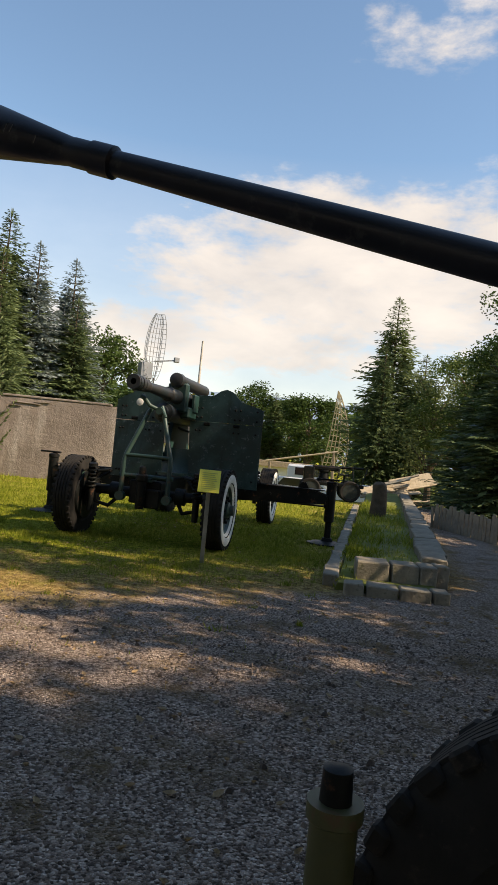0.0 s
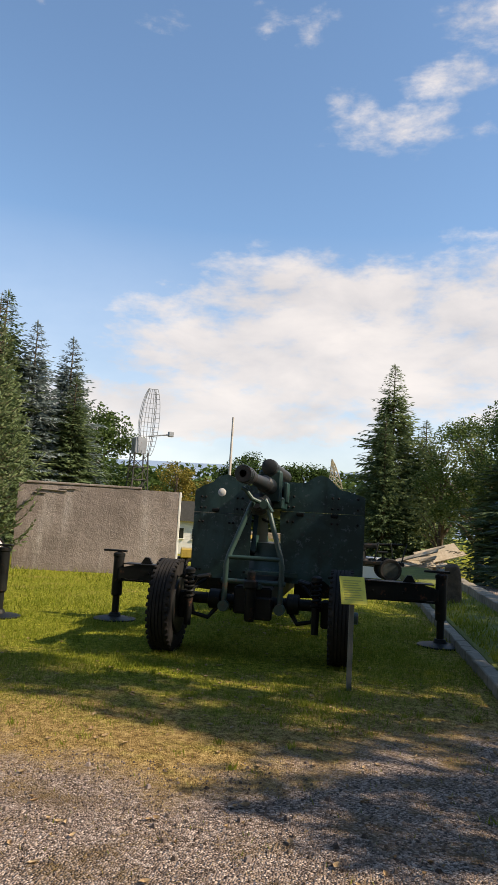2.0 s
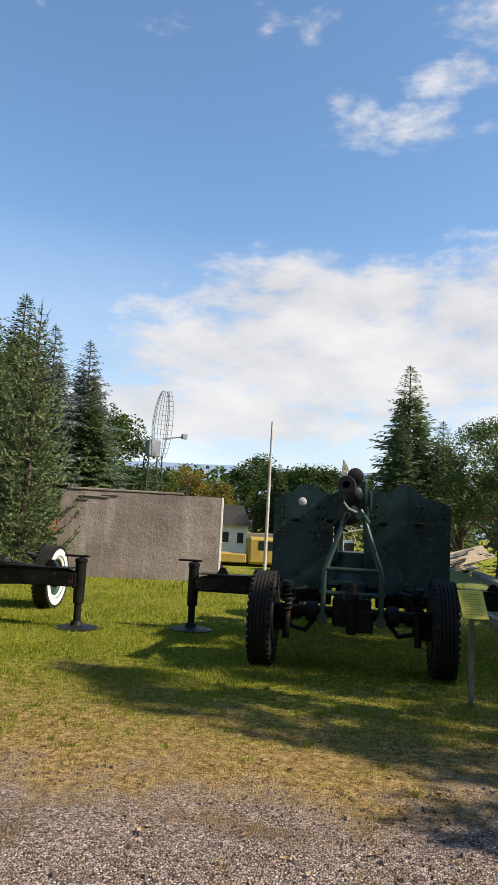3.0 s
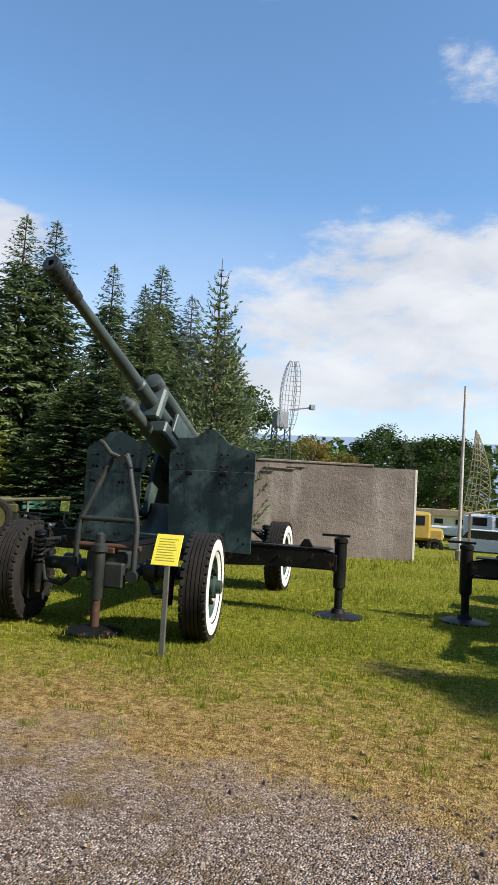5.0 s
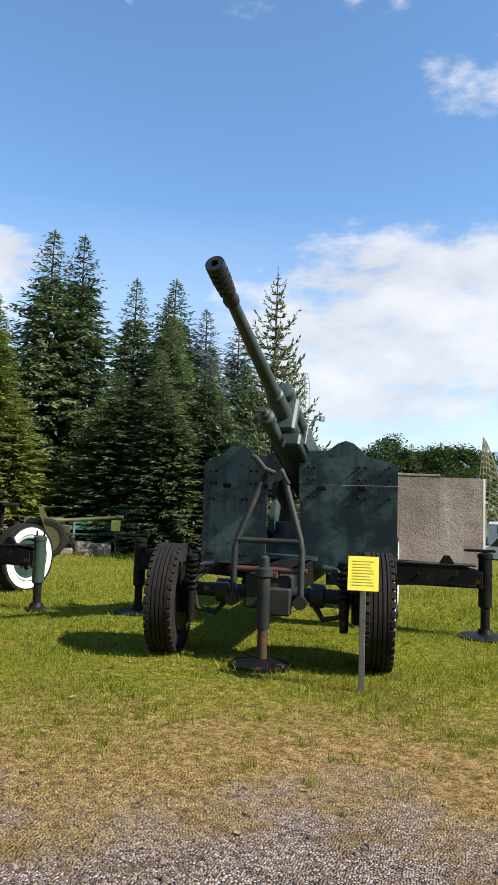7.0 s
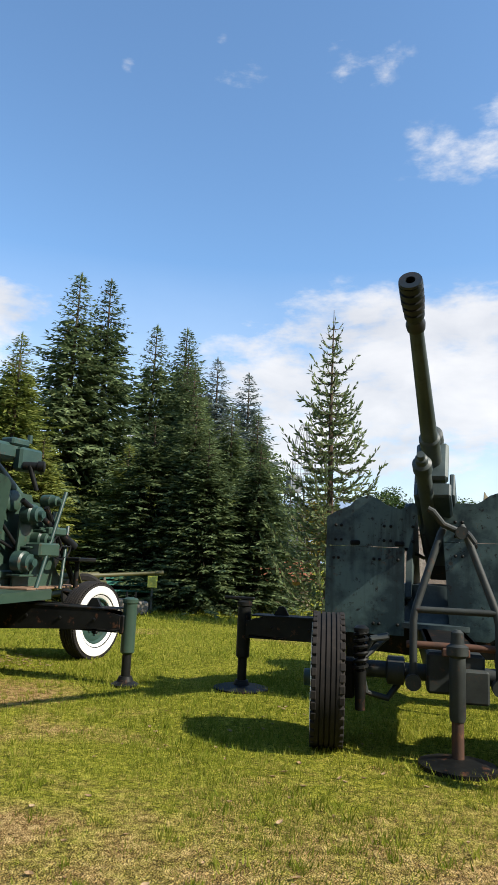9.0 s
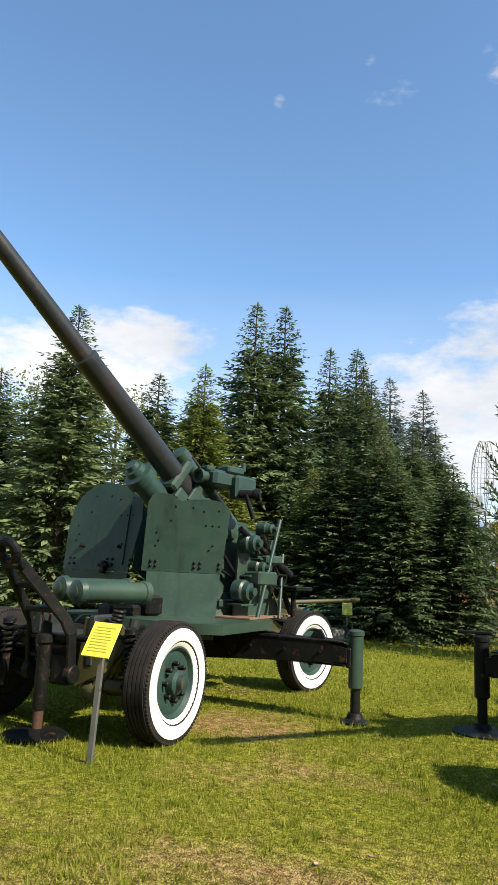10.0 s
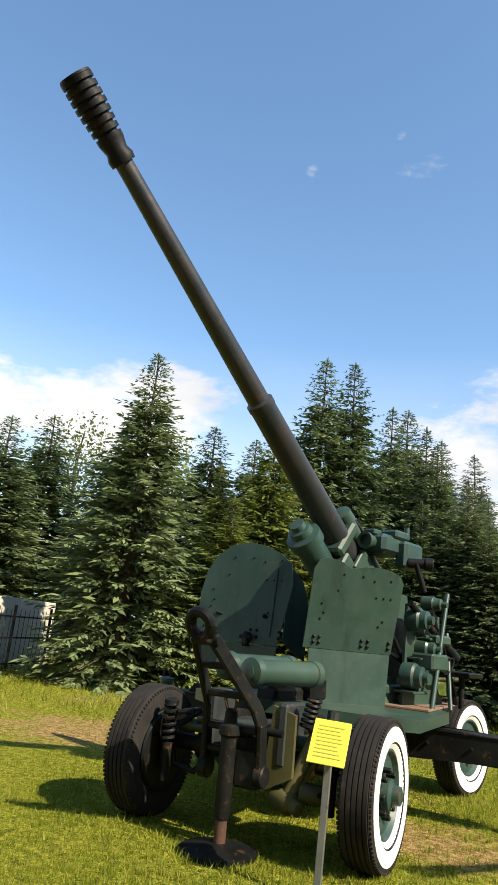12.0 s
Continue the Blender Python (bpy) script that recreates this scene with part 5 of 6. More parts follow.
def hill():
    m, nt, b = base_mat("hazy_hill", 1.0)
    # the haze of distance is put into the base colour as blue
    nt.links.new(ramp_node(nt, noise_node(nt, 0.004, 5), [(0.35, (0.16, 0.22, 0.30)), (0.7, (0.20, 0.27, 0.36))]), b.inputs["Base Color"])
    g = Geo()
    n = 60
    for i in range(n + 1):
        a_ = radians(-80 + 130 * i / n)
        for r_, hgt in ((1300, -5), (1700, 95 + 12 * math.sin(i * 0.21 + 1) + 10 * noise.noise(Vector((i * 0.3, 0, 0)))), (2300, 90 + 30 * math.sin(i * 0.13))):
            g.v.append((r_ * math.sin(a_), r_ * math.cos(a_), max(hgt + (42 if r_ > 1400 else 0), -5)))
    for i in range(n):
        for k in (0, 1):
            g.f.append((i * 3 + k, (i + 1) * 3 + k, (i + 1) * 3 + k + 1, i * 3 + k + 1))
    tagged(new("backdrop", g.mesh("backdrop", m, True, False)), "wooded hills on the horizon, painted in hazy blue", "hills", kind="structure")


hill()


# ---- grass, leaves ----
def grass():
    rng = np.random.default_rng(5)
    out = []
    for x0, x1, y0, y1, dens, hh in ((-14, 2.0, 4.2, 7.5, 3600, 0.025), (-15, 1.75, 7.5, 11.0, 1900, 0.036), (-18, 1.75, 11, 16, 480, 0.06), (-20, 2, 16, 21, 130, 0.11), (-26, -15, 9, 19, 90, 0.11), (1.82, 2.72, 7.5, 9.5, 2600, 0.05), (1.80, 2.74, 9.5, 20, 700, 0.07)):
        n = int((x1 - x0) * (y1 - y0) * dens)
        p = np.column_stack((rng.uniform(x0, x1, n), rng.uniform(y0, y1, n)))
        e_ = 5.35 + np.maximum(p[:, 0] + 0.4, 0) * 0.85 + np.minimum(p[:, 0] + 5.5, 0) * 0.45
        wob = 0.6 * np.sin(p[:, 0] * 1.7 + 1.3 * np.sin(p[:, 1] * 2.1)) + 0.4 * np.sin(p[:, 0] * 4.1 + p[:, 1] * 3.3)
        keep = rng.random(n) < np.clip((p[:, 1] - e_ + wob * 0.6 - 0.3) / 2.2, 0.015, 1.0) * (0.62 + 0.38 * np.sin(p[:, 0] * 2.3 + np.sin(p[:, 1] * 1.9) * 2))
        for px, py, ra, rb in WORN:
            keep &= (((p[:, 0] - px) / ra) ** 2 + ((p[:, 1] - py) / rb) ** 2 > 0.9) | (rng.random(n) < 0.15)
        p = p[keep]
        out.append((p, np.full(len(p), hh)))
    for cx, cy in ((-7.5, 8.1), (-6.4, 7.8), (-5.5, 8.3), (-8.6, 10.0), (-12.6, 6.9), (-11.6, 6.9), (-10.6, 7.2), (-9.9, 9.8), (-4.5, 10.4), (-5.4, 7.4), (-10.7, 6.6), (-7.0, 9.0), (-11.0, 10.8)):
        q = rng.normal(0, 0.26, (420, 2)) * np.array([1.3, 0.8]) + np.array([cx, cy])
        out.append((q, np.full(len(q), 0.048)))
    c = np.column_stack((rng.uniform(-14, 2, 3400), rng.uniform(5.2, 13, 3400)))
    e_ = 5.35 + np.maximum(c[:, 0] + 0.4, 0) * 0.85 + np.minimum(c[:, 0] + 5.5, 0) * 0.45
    c = c[rng.random(len(c)) < np.clip((c[:, 1] - e_) / 1.6, 0.03, 1)]
    q = np.repeat(c, 26, axis=0) + rng.normal(0, 1, (len(c) * 26, 2)) * np.repeat(rng.uniform(0.012, 0.045, len(c)), 26)[:, None]
    out.append((q, np.repeat(rng.uniform(0.020, 0.044, len(c)), 26)))
    p = np.concatenate([q[0] for q in out])
    h = np.concatenate([q[1] for q in out]) * rng.uniform(0.45, 1.4, len(p))
    n = len(p)
    a_ = rng.uniform(0, 6.283, n)
    w = h * rng.uniform(0.05, 0.12, n) + 0.0018
    lean = h * rng.uniform(0.2, 1.1, n)
    b_ = rng.uniform(0, 6.283, n)
    v = np.zeros((n, 3, 3))
    zz = np.where((p[:, 0] > 1.82) & (p[:, 1] > 7.45), np.clip(0.07 + 0.48 * (p[:, 1] - 7.9), 0.07, 0.18), 0.0)
    v[:, 0, 0], v[:, 0, 1] = p[:, 0] + w * np.cos(a_), p[:, 1] + w * np.sin(a_)
    v[:, 1, 0], v[:, 1, 1] = p[:, 0] - w * np.cos(a_), p[:, 1] - w * np.sin(a_)
    v[:, 2, 0], v[:, 2, 1], v[:, 2, 2] = p[:, 0] + lean * np.cos(b_), p[:, 1] + lean * np.sin(b_), h
    v[:, :, 2] += zz[:, None]
    v[:, :2, 2] -= 0.012
    me = bpy.data.meshes.new("grass")
    me.from_pydata(v.reshape(-1, 3).tolist(), [], np.arange(3 * n).reshape(-1, 3).tolist())
    me.materials.append(M["grass"])
    tagged(new("grass", me), "short mown grass, green with dry straw patches", "grass", kind="stuff")


grass()


def dry_straw():
    """Flattened dead stalks along the lawn's edge and in the worn patches."""
    rng = np.random.default_rng(9)
    n = 60000
    p = np.column_stack((rng.uniform(-14, 2.2, n), rng.uniform(3.4, 9.5, n)))
    e_ = 5.35 + np.maximum(p[:, 0] + 0.4, 0) * 0.85 + np.minimum(p[:, 0] + 5.5, 0) * 0.45
    d = p[:, 1] - e_
    clump = 0.5 + 0.5 * np.sin(p[:, 0] * 3.1 + 2 * np.sin(p[:, 1] * 2.7)) * np.sin(p[:, 1] * 3.7 + p[:, 0])
    p = p[rng.random(n) < np.clip(1.1 - abs(d - 0.7) / 2.2, 0.10, 1) * (0.25 + 0.75 * clump)]
    n = len(p)
    a_, L, w = rng.uniform(0, 6.283, n), rng.uniform(0.02, 0.075, n), rng.uniform(0.0012, 0.0026, n)
    v = np.zeros((n, 3, 3))
    c, s = np.cos(a_), np.sin(a_)
    v[:, 0, 0], v[:, 0, 1] = p[:, 0] + w * s, p[:, 1] - w * c
    v[:, 1, 0], v[:, 1, 1] = p[:, 0] - w * s, p[:, 1] + w * c
    v[:, 2, 0], v[:, 2, 1], v[:, 2, 2] = p[:, 0] + L * c, p[:, 1] + L * s, L * rng.uniform(0.05, 0.45, n)
    v[:, :2, 2] = 0.004
    me = bpy.data.meshes.new("dry_straw")
    me.from_pydata(v.reshape(-1, 3).tolist(), [], np.arange(3 * n).reshape(-1, 3).tolist())
    me.materials.append(M["straw"])
    tagged(new("dry_straw", me), "dead straw-coloured grass stalks between gravel and lawn", "dry grass", kind="stuff")


dry_straw()


def pebbles():
    rnd = random.Random(23)
    g = Geo()
    for i in range(20000):
        x, y = rnd.uniform(-7.5, 3.6), 2.2 + 4.4 * rnd.random() ** 1.2
        if y > 5.6 + max(x + 0.4, 0) * 0.85 + min(x + 5.5, 0) * 0.45:
            continue
        s = rnd.uniform(0.004, 0.011) * (2.0 if rnd.random() < 0.05 else 1)
        a_, o = rnd.random() * 6.283, len(g.v)
        c, sn = math.cos(a_) * s, math.sin(a_) * s
        k = rnd.uniform(0.6, 1.0)
        g.v += [(x + c, y + sn, 0), (x - sn * k, y + c * k, 0), (x - c, y - sn, 0), (x + sn * k, y - c * k, 0),
                (x + c * 0.5, y + sn * 0.5, s * 0.9), (x - sn * k * 0.5, y + c * k * 0.5, s), (x - c * 0.5, y - sn * 0.5, s * 0.8), (x + sn * k * 0.5, y - c * k * 0.5, s * 0.7)]
        g.f += [(o + 4, o + 5, o + 6, o + 7)] + [(o + q, o + (q + 1) % 4, o + 4 + (q + 1) % 4, o + 4 + q) for q in range(4)]
    tagged(new("pebbles", g.mesh("pebbles", M["pebble"], False, False)), "loose grey and tan pebbles on the gravel yard", "gravel", kind="stuff")


pebbles()


def fallen_leaves():
    rnd = random.Random(21)
    g = Geo()
    for i in range(1100):
        x, y = ((rnd.uniform(-9, 3.5), rnd.uniform(2.6, 9.5)) if i < 380 else (rnd.uniform(-1.5, 3.4), rnd.uniform(2.0, 8.5))) if i < 820 else (rnd.gauss(-11.75, 0.35), rnd.gauss(10.17, 0.25)) if i < 960 else (rnd.gauss(-0.6, 0.7), rnd.gauss(11.6, 0.6))
        s, a_ = rnd.uniform(0.009, 0.030), rnd.random() * 6.283
        d, e_ = Vector((math.cos(a_), math.sin(a_), rnd.uniform(-0.1, 0.25))), Vector((-math.sin(a_), math.cos(a_), rnd.uniform(-0.2, 0.2)))
        c = Vector((x, y, 0.010 + rnd.random() * 0.012))
        o = len(g.v)
        g.v += [tuple(c - d * s), tuple(c - d * s * 0.3 + e_ * s * 0.6), tuple(c + d * s * 0.5 + e_ * s * 0.45), tuple(c + d * s * 1.1), tuple(c + d * s * 0.5 - e_ * s * 0.45), tuple(c - d * s * 0.3 - e_ * s * 0.6), tuple(c + Vector((0, 0, -0.012)))]
        g.f += [(o + k, o + (k + 1) % 6, o + 6) for k in range(6)]
    tagged(new("fallen_leaves", g.mesh("fallen_leaves", M["dead_leaf"], False, False)), "scattered dry brown fallen leaves on gravel and grass", "leaves", kind="stuff")


fallen_leaves()


# ---- sighting gear and cylinders of the long-barrelled gun ----
def long_gun_gear(gun, T, B):
    for x_, y0, z in ((0.13, -2.02, 1.20), (-0.20, -1.98, 1.22)):
        c = Geo().lathe((x_, y0, z), (0, 1, 0), [(-0.03, 0.03), (-0.02, 0.07), (0, 0.06), (0.02, 0.115), (0.08, 0.125), (0.10, 0.105), (0.82, 0.105), (0.83, 0.118), (0.90, 0.118), (0.92, 0.05)], 20)
        part("spring_cylinder", c, M["green"], gun, "green painted spring cylinder", T)
    g = Geo().box((-0.18, -0.75, 1.06), (0.42, 0.5, 0.22), 0.03).box((-0.2, -1.15, 0.98), (0.25, 0.5, 0.16), 0.03)
    part("gear_case", g, M["black_metal"], gun, "", T)
    g = Geo().box((0.62, -0.12, 2.36), (0.32, 0.44, 0.20), 0.04).box((0.70, 0.0, 2.48), (0.20, 0.28, 0.09), 0.03).box((0.80, 0.12, 2.28), (0.14, 0.36, 0.28), 0.03).box((0.62, -0.30, 2.47), (0.12, 0.14, 0.06), 0.015).rod((0.72, 0.2, 2.5), (0.72, 0.2, 2.6), 0.03)
    s = part("sight", g, M["green_dark"], gun, "dark green optical sight box", T @ Matrix.Translation((-0.40, -0.10, 0.15)))
    part("lens_tube", Geo().lathe((0.62, -0.33, 2.37), (0, -1, 0), [(0, 0.07), (0.08, 0.07), (0.09, 0.085), (0.13, 0.085), (0.13, 0.06), (0.08, 0.055), (0.08, 0.001)], 20), M["green"], s)
    part("eyepiece", Geo().lathe((0.86, 0.0, 2.20), (0.3, 0.2, 0), [(0, 0.05), (0.16, 0.05), (0.17, 0.065), (0.24, 0.065), (0.25, 0.03)], 14).rod((0.94, 0.02, 2.20), (1.0, 0.1, 1.92), 0.028), M["black_metal"], s)
    part("lever", Geo().rod((0.50, -0.25, 2.44), (0.42, -0.40, 2.62), 0.02).rod((0.42, -0.40, 2.62), (0.40, -0.44, 2.66), 0.028), M["black_metal"], s)
    T = T @ Matrix.Translation((-0.30, -0.05, 0))
    g = Geo().plate([(-0.25, 0.95), (0.62, 0.95), (0.42, 1.20), (0.30, 1.75), (0.05, 1.95), (-0.20, 1.95)], 0.03, T @ Matrix.Translation((0.70, 0.25, 0)) @ Matrix.Rotation(radians(90), 4, "Z"))
    br = part("side_bracket", g, M["green"], gun)
    for k, (y_, z_, r_) in enumerate(((0.05, 1.25, 0.13), (0.30, 1.52, 0.10), (0.12, 1.80, 0.12), (0.40, 1.98, 0.08))):
        part("gear_housing", Geo().lathe(T @ Vector((0.70, y_, z_)), T.to_3x3() @ Vector((1, 0.1, 0)), [(0, r_), (0.12, r_), (0.14, r_ * 0.8), (0.20, r_ * 0.75), (0.21, r_ * 0.4), (0.26, r_ * 0.35)], 16), M["green"] if k % 2 else M["green_dark"], br)
    part("tray", Geo().box((0.86, 0.28, 1.40), (0.24, 0.34, 0.16), 0.02, T).box((0.88, 0.45, 1.62), (0.10, 0.30, 0.10), 0.02, T), M["green"], br)
    part("ladder_strut", Geo().rod(T @ Vector((0.98, 0.1, 0.95)), T @ Vector((0.90, 0.55, 2.10)), 0.025).rod(T @ Vector((0.98, 0.5, 0.95)), T @ Vector((0.80, 0.75, 1.70)), 0.022), M["green_dark"], br)
    wheel = Geo().lathe(T @ Vector((0.90, 0.55, 1.45)), T.to_3x3() @ Vector((1, 0, 0)), [(-0.012, 0.14), (-0.012, 0.165), (0.012, 0.165), (0.012, 0.14)], 24, closed=True)
    for k in range(3):
        a_ = k * 2.094
        wheel.rod(T @ Vector((0.90, 0.55, 1.45)), T @ Vector((0.90, 0.55 + 0.15 * math.cos(a_), 1.45 + 0.15 * math.sin(a_))), 0.012, seg=8)
    part("hand_wheel", wheel, M["black_metal"], br)
    part("elevation_arc", Geo().tube([T @ Vector((0.84, 0.30 + 0.12 * k, 1.9 - 0.18 * k)) for k in range(6)], 0.035, 8), M["black_metal"], br)
    seat = Geo().box((0.95, 0.80, 1.30), (0.34, 0.32, 0.05), 0.02, T).rod(T @ Vector((0.95, 0.80, 0.96)), T @ Vector((0.95, 0.80, 1.3)), 0.03)
    part("gunner_seat", seat, M["black_metal"], gun)
    for k, (y_, z_) in enumerate(((0.0, 1.10), (0.12, 1.42), (0.30, 1.62))):
        part("bracket_shelf", Geo().box((0.76, y_ + 0.1, z_), (0.22, 0.30, 0.025), 0.006, T).box((0.80, y_ + 0.2, z_ + 0.12), (0.03, 0.10, 0.24), 0.006, T), M["green"], br)
    part("drive_rod", Geo().rod(T @ Vector((0.80, -0.05, 1.95)), T @ Vector((0.88, 0.80, 1.45)), 0.035).rod(T @ Vector((0.84, 0.45, 1.66)), T @ Vector((0.88, 0.80, 1.45)), 0.055), M["black_metal"], br)
    tow = Geo().box((0, 0, 0), (0.10, 0.16, 0.5), 0.02, Matrix.Translation((0.50, -1.94, 0.62)) @ Matrix.Rotation(0.5, 4, "Y")).rod((0.42, -2.01, 0.42), (0.62, -1.86, 0.40), 0.075)
    tow.rod((-0.5, -1.91, 0.62), (0.6, -1.91, 0.62), 0.045).box((0.25, -1.86, 0.72), (0.5, 0.2, 0.1), 0.02)
    part("steering_gear", tow, M["olive"], gun, "rusty olive steering linkage")
    F = -1.90
    part("trunk_beam", Geo().box((0, F + 0.15, 0.66), (0.62, 0.5, 0.34), 0.04).box((-0.30, F - 0.05, 0.80), (0.10, 0.36, 0.5), 0.02).box((0.32, F - 0.05, 0.80), (0.08, 0.36, 0.44), 0.02), M["grimy"], gun)
    part("cross_tube", Geo().lathe((-0.80, F - 0.02, 0.74), (1, 0, 0), [(0, 0.05), (0.35, 0.05), (0.36, 0.075), (0.5, 0.075), (0.52, 0.055), (1.5, 0.055), (1.52, 0.04)], 16), M["green_dark"], gun)
    part("shock_absorber", Geo().rod((0.36, F - 0.16, 0.36), (0.58, F - 0.06, 0.92), 0.055).lathe((0.36, F - 0.16, 0.36), (0.8, -0.3, -0.2), [(-0.10, 0.08), (0.06, 0.08), (0.08, 0.05), (0.14, 0.05)], 16), M["olive"], gun, "rusty olive shock absorber")
    part("worm_spring", Geo().coil((0.46, F - 0.10, 0.86), (0.25, 0.05, 1), 0.22, 0.045, 0.016, 6), M["black_metal"], gun)
    part("lifting_arm", Geo().tube([(0.30, F, 0.55), (0.48, F - 0.10, 0.62), (0.64, F - 0.08, 0.82), (0.66, F - 0.05, 1.0)], [0.06, 0.05, 0.045, 0.05], 10), M["grimy"], gun)
    part("bracket_plate", Geo().plate([(0.18, 0.40), (0.42, 0.52), (0.42, 0.95), (0.24, 1.0)], 0.04, Matrix.Translation((0, F - 0.20, 0))), M["olive"], gun)
    for sx in (-1, 1):
        part("rear_frame", Geo().box((sx * 0.30, -1.2, 0.84), (0.08, 1.6, 0.12), 0.02), M["black_metal"], gun)
    part("shackle", Geo().tube([(-0.03, F - 0.45, 0.95), (-0.05, F - 0.46, 1.02), (0, F - 0.47, 1.06), (0.05, F - 0.46, 1.02), (0.03, F - 0.45, 0.95)], 0.012, 8), M["rust"], gun, "rusty shackle on the front jack")


long_gun_gear(gun_c, TC, BC)


# ---- light gun whose barrel crosses the yard ----
def light_gun():
    muzzle, back = Vector((1.309, 1.870, 1.829)), Vector((2.307, 1.776, 1.567))
    d = (back - muzzle).normalized()
    gun = thing("light_anti_aircraft_gun", pose(4.36, 1.85, 0, 0, 0, -110.7), "dark light anti-aircraft gun with flared muzzle over the gravel", "gun")
    inv = gun.matrix_world.inverted()
    p, ax = inv @ muzzle, inv.to_3x3() @ d
    g = Geo().lathe(p, ax, [(0.20, 0.022), (0.30, 0.024), (0.8, 0.031), (1.5, 0.038), (1.52, 0.05), (2.2, 0.055), (2.22, 0.09), (3.1, 0.10)], 24)
    brl = part("barrel", g, M["gun_black"], gun)
    part("muzzle_brake", Geo().lathe(p, ax, [(0, 0.020), (0.0, 0.049), (0.009, 0.051), (0.09, 0.040), (0.165, 0.030), (0.19, 0.027), (0.195, 0.028), (0.235, 0.028), (0.237, 0.031), (0.285, 0.031), (0.29, 0.024)], 28), M["gun_black"], brl, "flared conical muzzle brake")
    side = (inv.to_3x3() @ Vector((0.0, -1.0, 0.0)) - ax * (inv.to_3x3() @ Vector((0.0, -1.0, 0.0))).dot(ax)).normalized()
    for along, r_, turn in ((0.060, 0.0442, 14), (0.072, 0.0425, 10), (0.125, 0.0356, 22)):
        out_ = Matrix.Rotation(radians(turn), 3, ax) @ side
        a_, b_ = p + ax * along + out_ * r_, p + ax * (along + 0.002) + (Matrix.Rotation(radians(turn - 24), 3, ax) @ side) * r_
        part("scratch", Geo().rod(a_, b_, 0.0012, 0.0007, 6), M["post"], brl, "pale scratch in the black paint")
    body = Geo()
    for sx in (-1, 1):
        body.box((sx * 0.28, 0.1, 0.48), (0.10, 3.2, 0.14), 0.02)
    body.box((0, 0, 0.62), (1.3, 1.4, 0.08), 0.02)
    part("chassis", body, M["black_metal"], gun)
    c = inv @ Vector((4.2, 2.15, 0))
    part("mounting", Geo().box((c.x + 0.30, c.y, 1.0), (0.08, 0.7, 0.8), 0.03).box((c.x - 0.30, c.y, 1.0), (0.08, 0.7, 0.8), 0.03).box((c.x, c.y + 0.2, 1.0), (0.54, 0.8, 0.7), 0.04), M["black_metal"], gun)
    for x, y in ((-0.74, -1.6), (0.74, -1.6), (-0.74, 1.5), (0.74, 1.5)):
        turn = Matrix.Rotation(math.pi if x < 0 else 0, 4, "Z")
        add_wheel(gun, WH_D, Matrix.Translation((x, y, 0.46)) @ turn)
    for y in (-1.6, 1.5):
        part("axle", Geo().rod((-0.7, y, 0.46), (0.7, y, 0.46), 0.05).box((0, y, 0.5), (0.7, 0.2, 0.14), 0.02), M["black_metal"], gun)
    w = inv @ Vector((2.11, 1.72, 0))
    post = part("jack", Geo().lathe((w.x, w.y, 0.0), (0, 0, 1), [(0.03, 0.040), (0.68, 0.038), (0.685, 0.045), (0.71, 0.045)], 18), M["olive"], gun, "olive-yellow jack post")
    part("cap", Geo().lathe((w.x, w.y, 0.71), (0, 0, 1), [(0, 0.026), (0.05, 0.024), (0.055, 0.012)], 14), M["black_metal"], post)
    part("foot_plate", Geo().lathe((w.x, w.y, -0.01), (0, 0, 1), [(0, 0.16), (0.03, 0.16), (0.04, 0.06)], 18), M["black_metal"], post)
    w2 = inv @ Vector((2.36, 1.56, 0))
    part("drawbar", Geo().box((w2.x, w2.y, 0.46), (0.16, 0.5, 0.05), 0.015), M["post"], gun, "grey flat steel drawbar")


WH_D = wheel_meshes(False, M["black_metal"], r=0.46, w=0.22)
light_gun()


# ---- stone planter and side wall ----
def stone_block(x, y, z, sx, sy, sz, yaw, rnd, parent, name="stone"):
    g = Geo().box((0, 0, 0), (sx, sy, sz), 0.012)
    g.v = [tuple(Vector(v) + 0.020 * noise.noise_vector(Vector(v) * 4 + Vector((x * 3, y * 3, 0)))) for v in g.v]
    part(name, g, M["stone"], parent, "", pose(x, y, z, rnd.uniform(-2, 2), rnd.uniform(-2, 2), yaw + rnd.uniform(-3, 3)))


